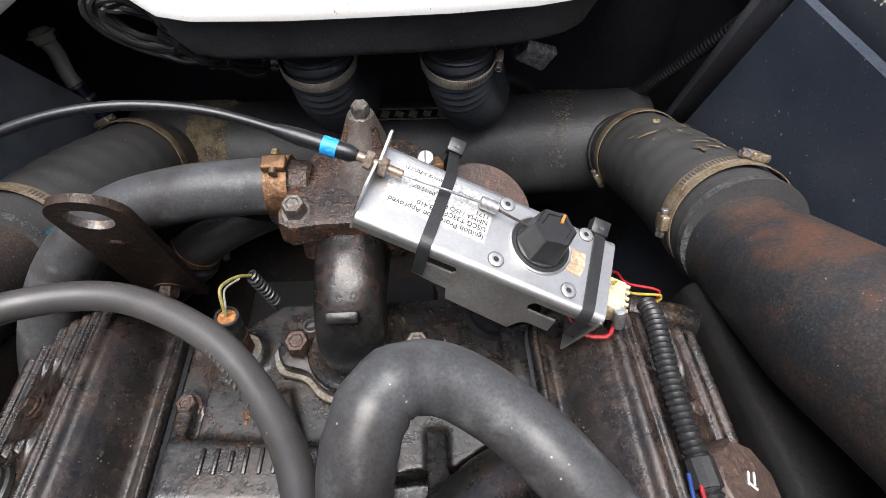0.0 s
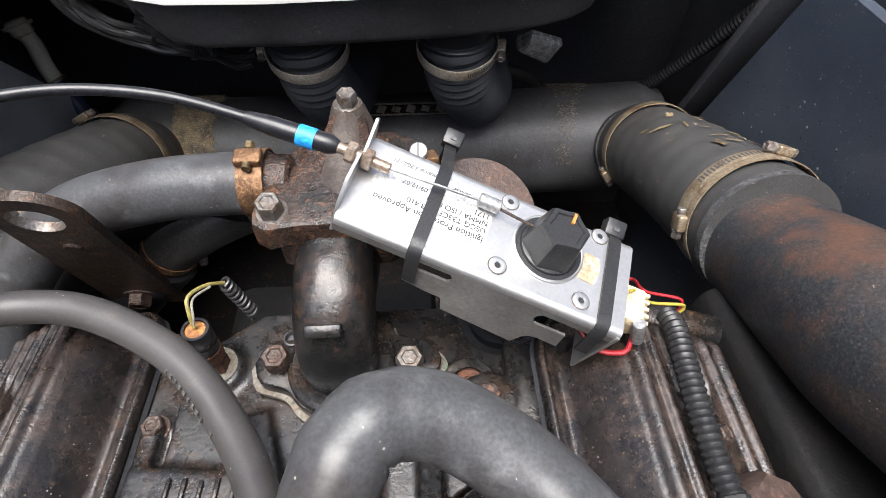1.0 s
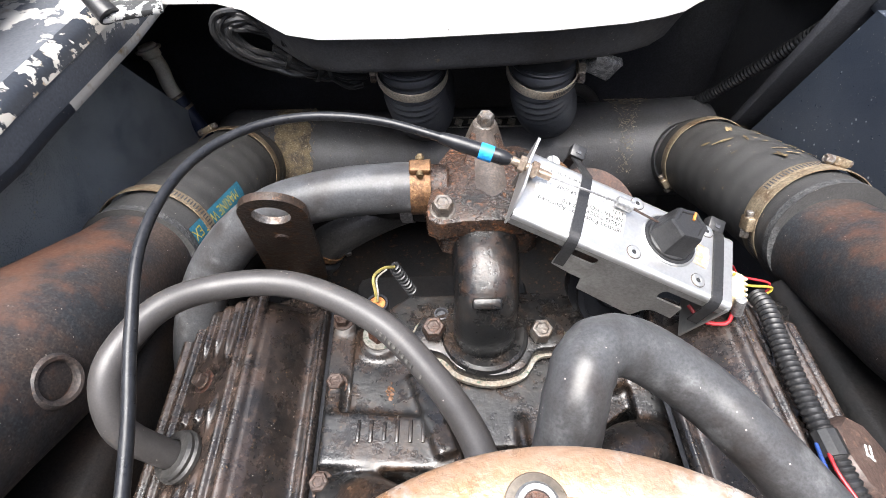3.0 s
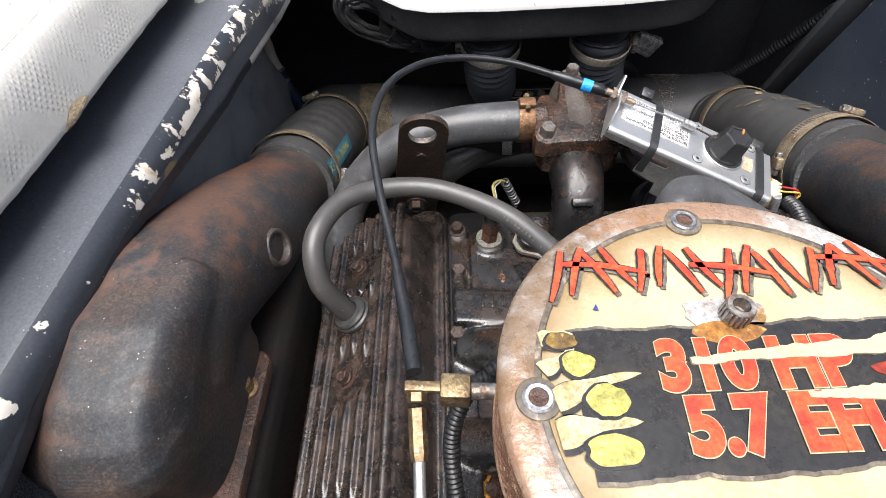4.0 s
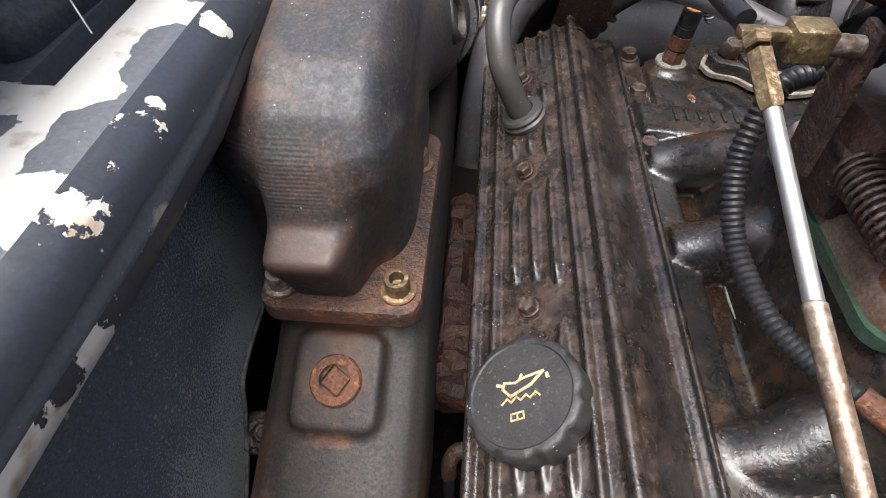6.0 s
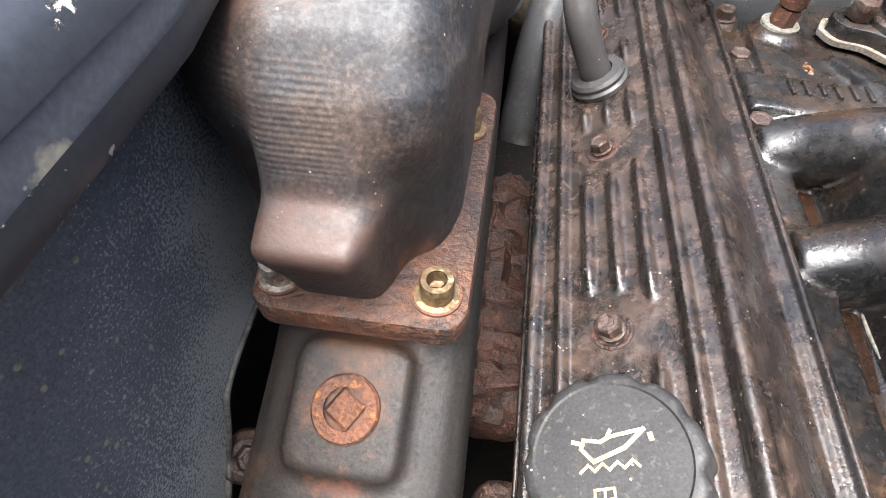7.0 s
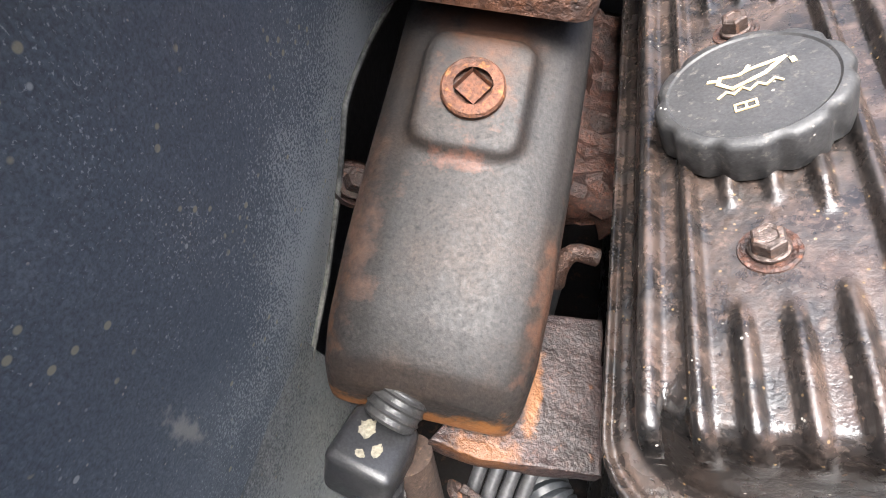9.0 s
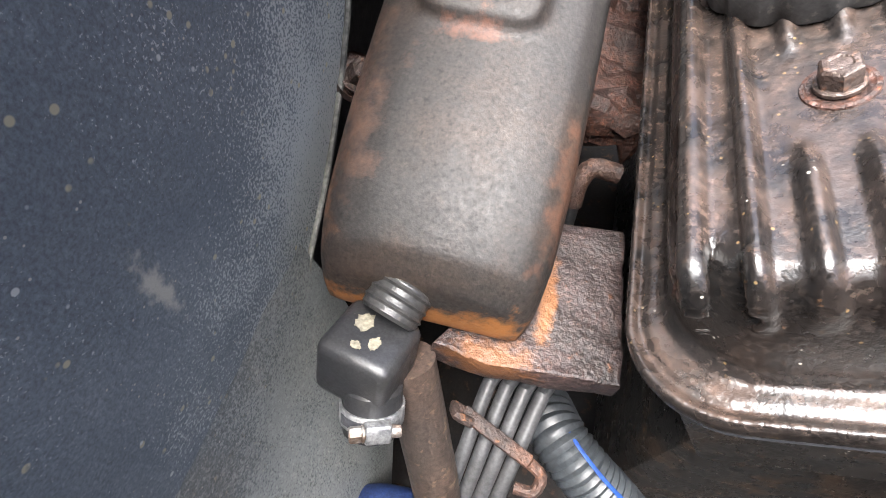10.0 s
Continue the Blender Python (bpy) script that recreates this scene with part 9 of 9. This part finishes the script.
        hm = m @ Matrix.Translation(hd_) @ pose(0, 0, 0, 18, 0, 0)
        hp = part("head", box(bmesh.new(), hm, (0.0115, 0.01, 0.0085), 0.0012), PLASTIC, t)
        part("slot", box(bmesh.new(), hm @ box_m((0, -0.001, 0.0043)), (0.0035, 0.002, 0.001)), DARK, hp)
    # connector and wires at the end
    q = m @ Vector((A + 0.0075, B * 0.45, -0.014))
    bm = box(bmesh.new(), Matrix.Translation(q) @ m.to_3x3().to_4x4(), (0.013, 0.02, 0.016), 0.0015)
    plug = part("connector", bm, IVORY, c, "ivory ribbed connector")
    for i in range(5):
        part("rib", box(bmesh.new(), Matrix.Translation(q) @ m.to_3x3().to_4x4() @ box_m((0.0075, -0.008 + i * 0.004, 0.0)), (0.003, 0.002, 0.015), 0.0004), IVORY, plug)
    part("grommet", rod(bmesh.new(), q + Vector((0.002, -0.012, 0.006)), q + Vector((0.004, -0.014, -0.008)), 0.0034), DULL_ALU, c)
    end = Vector((0.195, 0.214, 0.3545))
    for mat, side in ((RED_WIRE, 0.01), (YELLOW_WIRE, 0.003)):
        part("wire", tube(bmesh.new(), [q + Vector((0.0, side, 0.012)), q + Vector((0.008, side + 0.005, 0.004)), q + Vector((0.017, side + 0.004, -0.006)), end + Vector((0.005, side * 0.5, 0.009)), end + Vector((0.002, 0, 0.001))], 0.0009, 8, 0.003), mat, c, "thin coloured wire")
    part("wire", tube(bmesh.new(), [q + Vector((0.002, -0.013, -0.007)), q + Vector((-0.002, -0.018, -0.013)), q + Vector((-0.016, -0.015, -0.014)), q + Vector((-0.022, -0.004, -0.012))], 0.0014, 8, 0.003), RED_WIRE, c, "red wire loop")


control_box()
s_ = thing("slotted_screw", "zinc slotted screw in a browned clamp behind the control box", "screw", (0.06, 0.302, 0.4))
part("shank", rod(bmesh.new(), (0.061, 0.305, 0.385), (0.0595, 0.3, 0.404), 0.0045), BAND_COPPER, s_)
hd = part("head", lathe(bmesh.new(), along((0.0595, 0.3, 0.403), (0, -0.45, 0.9)), [(0.0054, 0), (0.0054, 0.003), (0.0045, 0.0042), (0, 0.0045)], 28), DULL_ALU, s_)
part("slot", box(bmesh.new(), along((0.0592, 0.298, 0.407), (0, -0.45, 0.9)), (0.0012, 0.0094, 0.0008)), DARK, hd)
part("clip", box(bmesh.new(), pose(0.0605, 0.302, 0.396, -20, 0, 12), (0.02, 0.014, 0.006), 0.0012), BAND_COPPER, s_, "browned clip")

# ---- low at the bow end of the left bank ----
def manifold_fitting():
    f = thing("water_elbow", "black plastic elbow fitting with peeling paint on the manifold", "pipe fitting", (-0.31, -0.2, 0.2))
    part("neck", rod(bmesh.new(), (-0.299, -0.182, 0.2155), (-0.3035, -0.196, 0.2105), 0.0118), RUBBER_DARK, f)
    for k in range(3):
        part("thread", lathe(bmesh.new(), along((-0.2995 - 0.0012 * k, -0.184 - 0.0035 * k, 0.215 - 0.0013 * k), (-0.3, -0.9, -0.32)), [(0.0118, 0), (0.0126, 0.001), (0.0118, 0.002)], 24), RUBBER_DARK, f)
    m = pose(-0.3075, -0.209, 0.2, -20, 0, -12)
    part("body", box(bmesh.new(), m, (0.031, 0.03, 0.028), 0.0045, 3), PLASTIC, f)
    bm = bmesh.new()
    for x, y, sx, sy in ((-0.005, 0.003, 0.007, 0.008), (0.0035, -0.004, 0.004, 0.006), (-0.002, -0.008, 0.004, 0.003)):
        prism(bm, m @ box_m((x, y, 0.0141)), [(0.0055 * sx / 0.01 * math.cos(k * math.tau / 22) * (1 + 0.5 * noise.noise((k * 0.9, x * 900, y * 700))), 0.0055 * sy / 0.01 * math.sin(k * math.tau / 22) * (1 + 0.5 * noise.noise((k * 0.9, x * 700, 5)))) for k in range(22)], 0, 0.0003)
    part("paint_flake", bm, surface("peeling cream paint", (0.2, 0.18, 0.13), (0.11, 0.1, 0.08), rough=(0.5, 0.7)), f, "cream paint remains")
    part("barrel", rod(bmesh.new(), m @ Vector((0.006, -0.005, -0.006)), m @ Vector((0.011, -0.012, -0.026)), 0.0115), PLASTIC, f)
    h = tube(bmesh.new(), [(-0.294, -0.202, 0.188), (-0.288, -0.211, 0.168), (-0.28, -0.224, 0.145), (-0.272, -0.237, 0.12), (-0.262, -0.255, 0.07), (-0.255, -0.27, 0.0)], 0.0115, 22, 0.006)
    tagged(part("drain_hose", h, surface("brown-stained hose", (0.05, 0.033, 0.025), (0.032, 0.024, 0.02), (0.1, 0.068, 0.045), 30, 200, rough=(0.45, 0.65), bump=0.2)), "brown-stained hose running down from the manifold", "hose")
    band_clamp("bright small clamp on the stained hose", m @ Vector((0.0085, -0.0085, -0.0175)), m.to_3x3() @ Vector((0.005, -0.007, -0.02)), 0.0118, 0.0075, 150, DULL_ALU, up=(0, 1, 0))


manifold_fitting()
for k in range(4):
    bm = tube(bmesh.new(), [(-0.235 + 0.009 * k, -0.13, 0.11), (-0.2545 + 0.009 * k, -0.178, 0.13), (-0.2585 + 0.009 * k, -0.19, 0.129), (-0.265 + 0.008 * k, -0.235, 0.1), (-0.272 + 0.008 * k, -0.27, 0.04)], 0.0039, 12, 0.006)
    tagged(part("spark_plug_lead", bm, surface("grey lead", (0.05, 0.05, 0.052), (0.035, 0.035, 0.036), rough=(0.4, 0.55), bump=0.05) if k == 0 else bpy.data.materials["grey lead"]), "dusty grey spark plug lead in a row below the manifold", "plug lead", "spark plug leads")
s_ = thing("lead_clip", "rusty steel clip across the spark plug leads", "clip", (-0.25, -0.19, 0.13))
part("strip", box(bmesh.new(), pose(-0.249, -0.21, 0.1335, 0, 12, -20), (0.04, 0.007, 0.0035), 0.001), RUSTY, s_)
part("hook", tube(bmesh.new(), [(-0.267, -0.203, 0.136), (-0.272, -0.202, 0.139), (-0.27, -0.207, 0.142), (-0.262, -0.208, 0.138)], 0.0025, 10, 0.003), RUSTY, s_)
part("hook", tube(bmesh.new(), [(-0.231, -0.217, 0.13), (-0.224, -0.221, 0.127), (-0.226, -0.228, 0.122), (-0.235, -0.228, 0.12)], 0.003, 10, 0.003), RUSTY, s_)
l = thing("wiring_loom", "thick grey corrugated loom with a blue stripe below the head", "wiring loom", (-0.2, -0.2, 0.1), "wiring looms")
lp = [(-0.223, -0.165, 0.07), (-0.2205, -0.178, 0.09), (-0.213, -0.194, 0.1), (-0.197, -0.207, 0.096), (-0.177, -0.216, 0.083), (-0.15, -0.226, 0.055)]
part("conduit", corrugated(bmesh.new(), lp, 0.016, 0.0044, 0.0016, 22), surface("grey loom", (0.03, 0.034, 0.038), (0.02, 0.021, 0.023), rough=(0.35, 0.5), bump=0.05), l)
part("stripe", tube(bmesh.new(), [Vector(p) + Vector((0.005, -0.003, 0.0152)) for p in lp[1:]], 0.0013, 8, 0.005, flat=0.5), BLUE_PAINT, l, "blue stripe")
bm = tube(bmesh.new(), [(-0.26, -0.245, 0.0), (-0.29, -0.244, 0.02), (-0.315, -0.248, 0.015), (-0.36, -0.265, -0.02)], 0.014, 20)
tagged(part("bilge_hose", bm, surface("blue hose", (0.02, 0.04, 0.13), rough=(0.4, 0.6))), "dark blue hose low in the bilge", "hose")
# engine mount bolt showing past the liner
b_ = thing("hull_bolt", "rusty bolt head beside the hull liner", "bolt", (-0.352, -0.084, 0.22))
part("head", hex_bolt(bmesh.new(), (-0.3535, -0.084, 0.224), (0.5, -0.2, 0.8), 0.011, 0.008, 0.009), BOLT_RUST, b_)
part("cup", lathe(bmesh.new(), along((-0.3545, -0.083, 0.222), (0.5, -0.2, 0.8)), [(0.0125, 0.003), (0.0135, 0.0), (0.0095, -0.001), (0, -0.001)], 20), RUSTY, b_)
# thin rod and rusty elbow in the gap between manifold and cover
b_ = thing("dipstick_tube", "rusty tube with a black tip in the gap by the head", "tube", (-0.228, -0.12, 0.18))
part("tube", tube(bmesh.new(), [(-0.215, -0.072, 0.182), (-0.229, -0.073, 0.184), (-0.2345, -0.079, 0.177), (-0.2345, -0.085, 0.165)], 0.0055, 12, 0.004), RUSTY, b_)
part("tip", rod(bmesh.new(), (-0.2345, -0.084, 0.168), (-0.234, -0.093, 0.14), 0.0042), PLASTIC, b_)
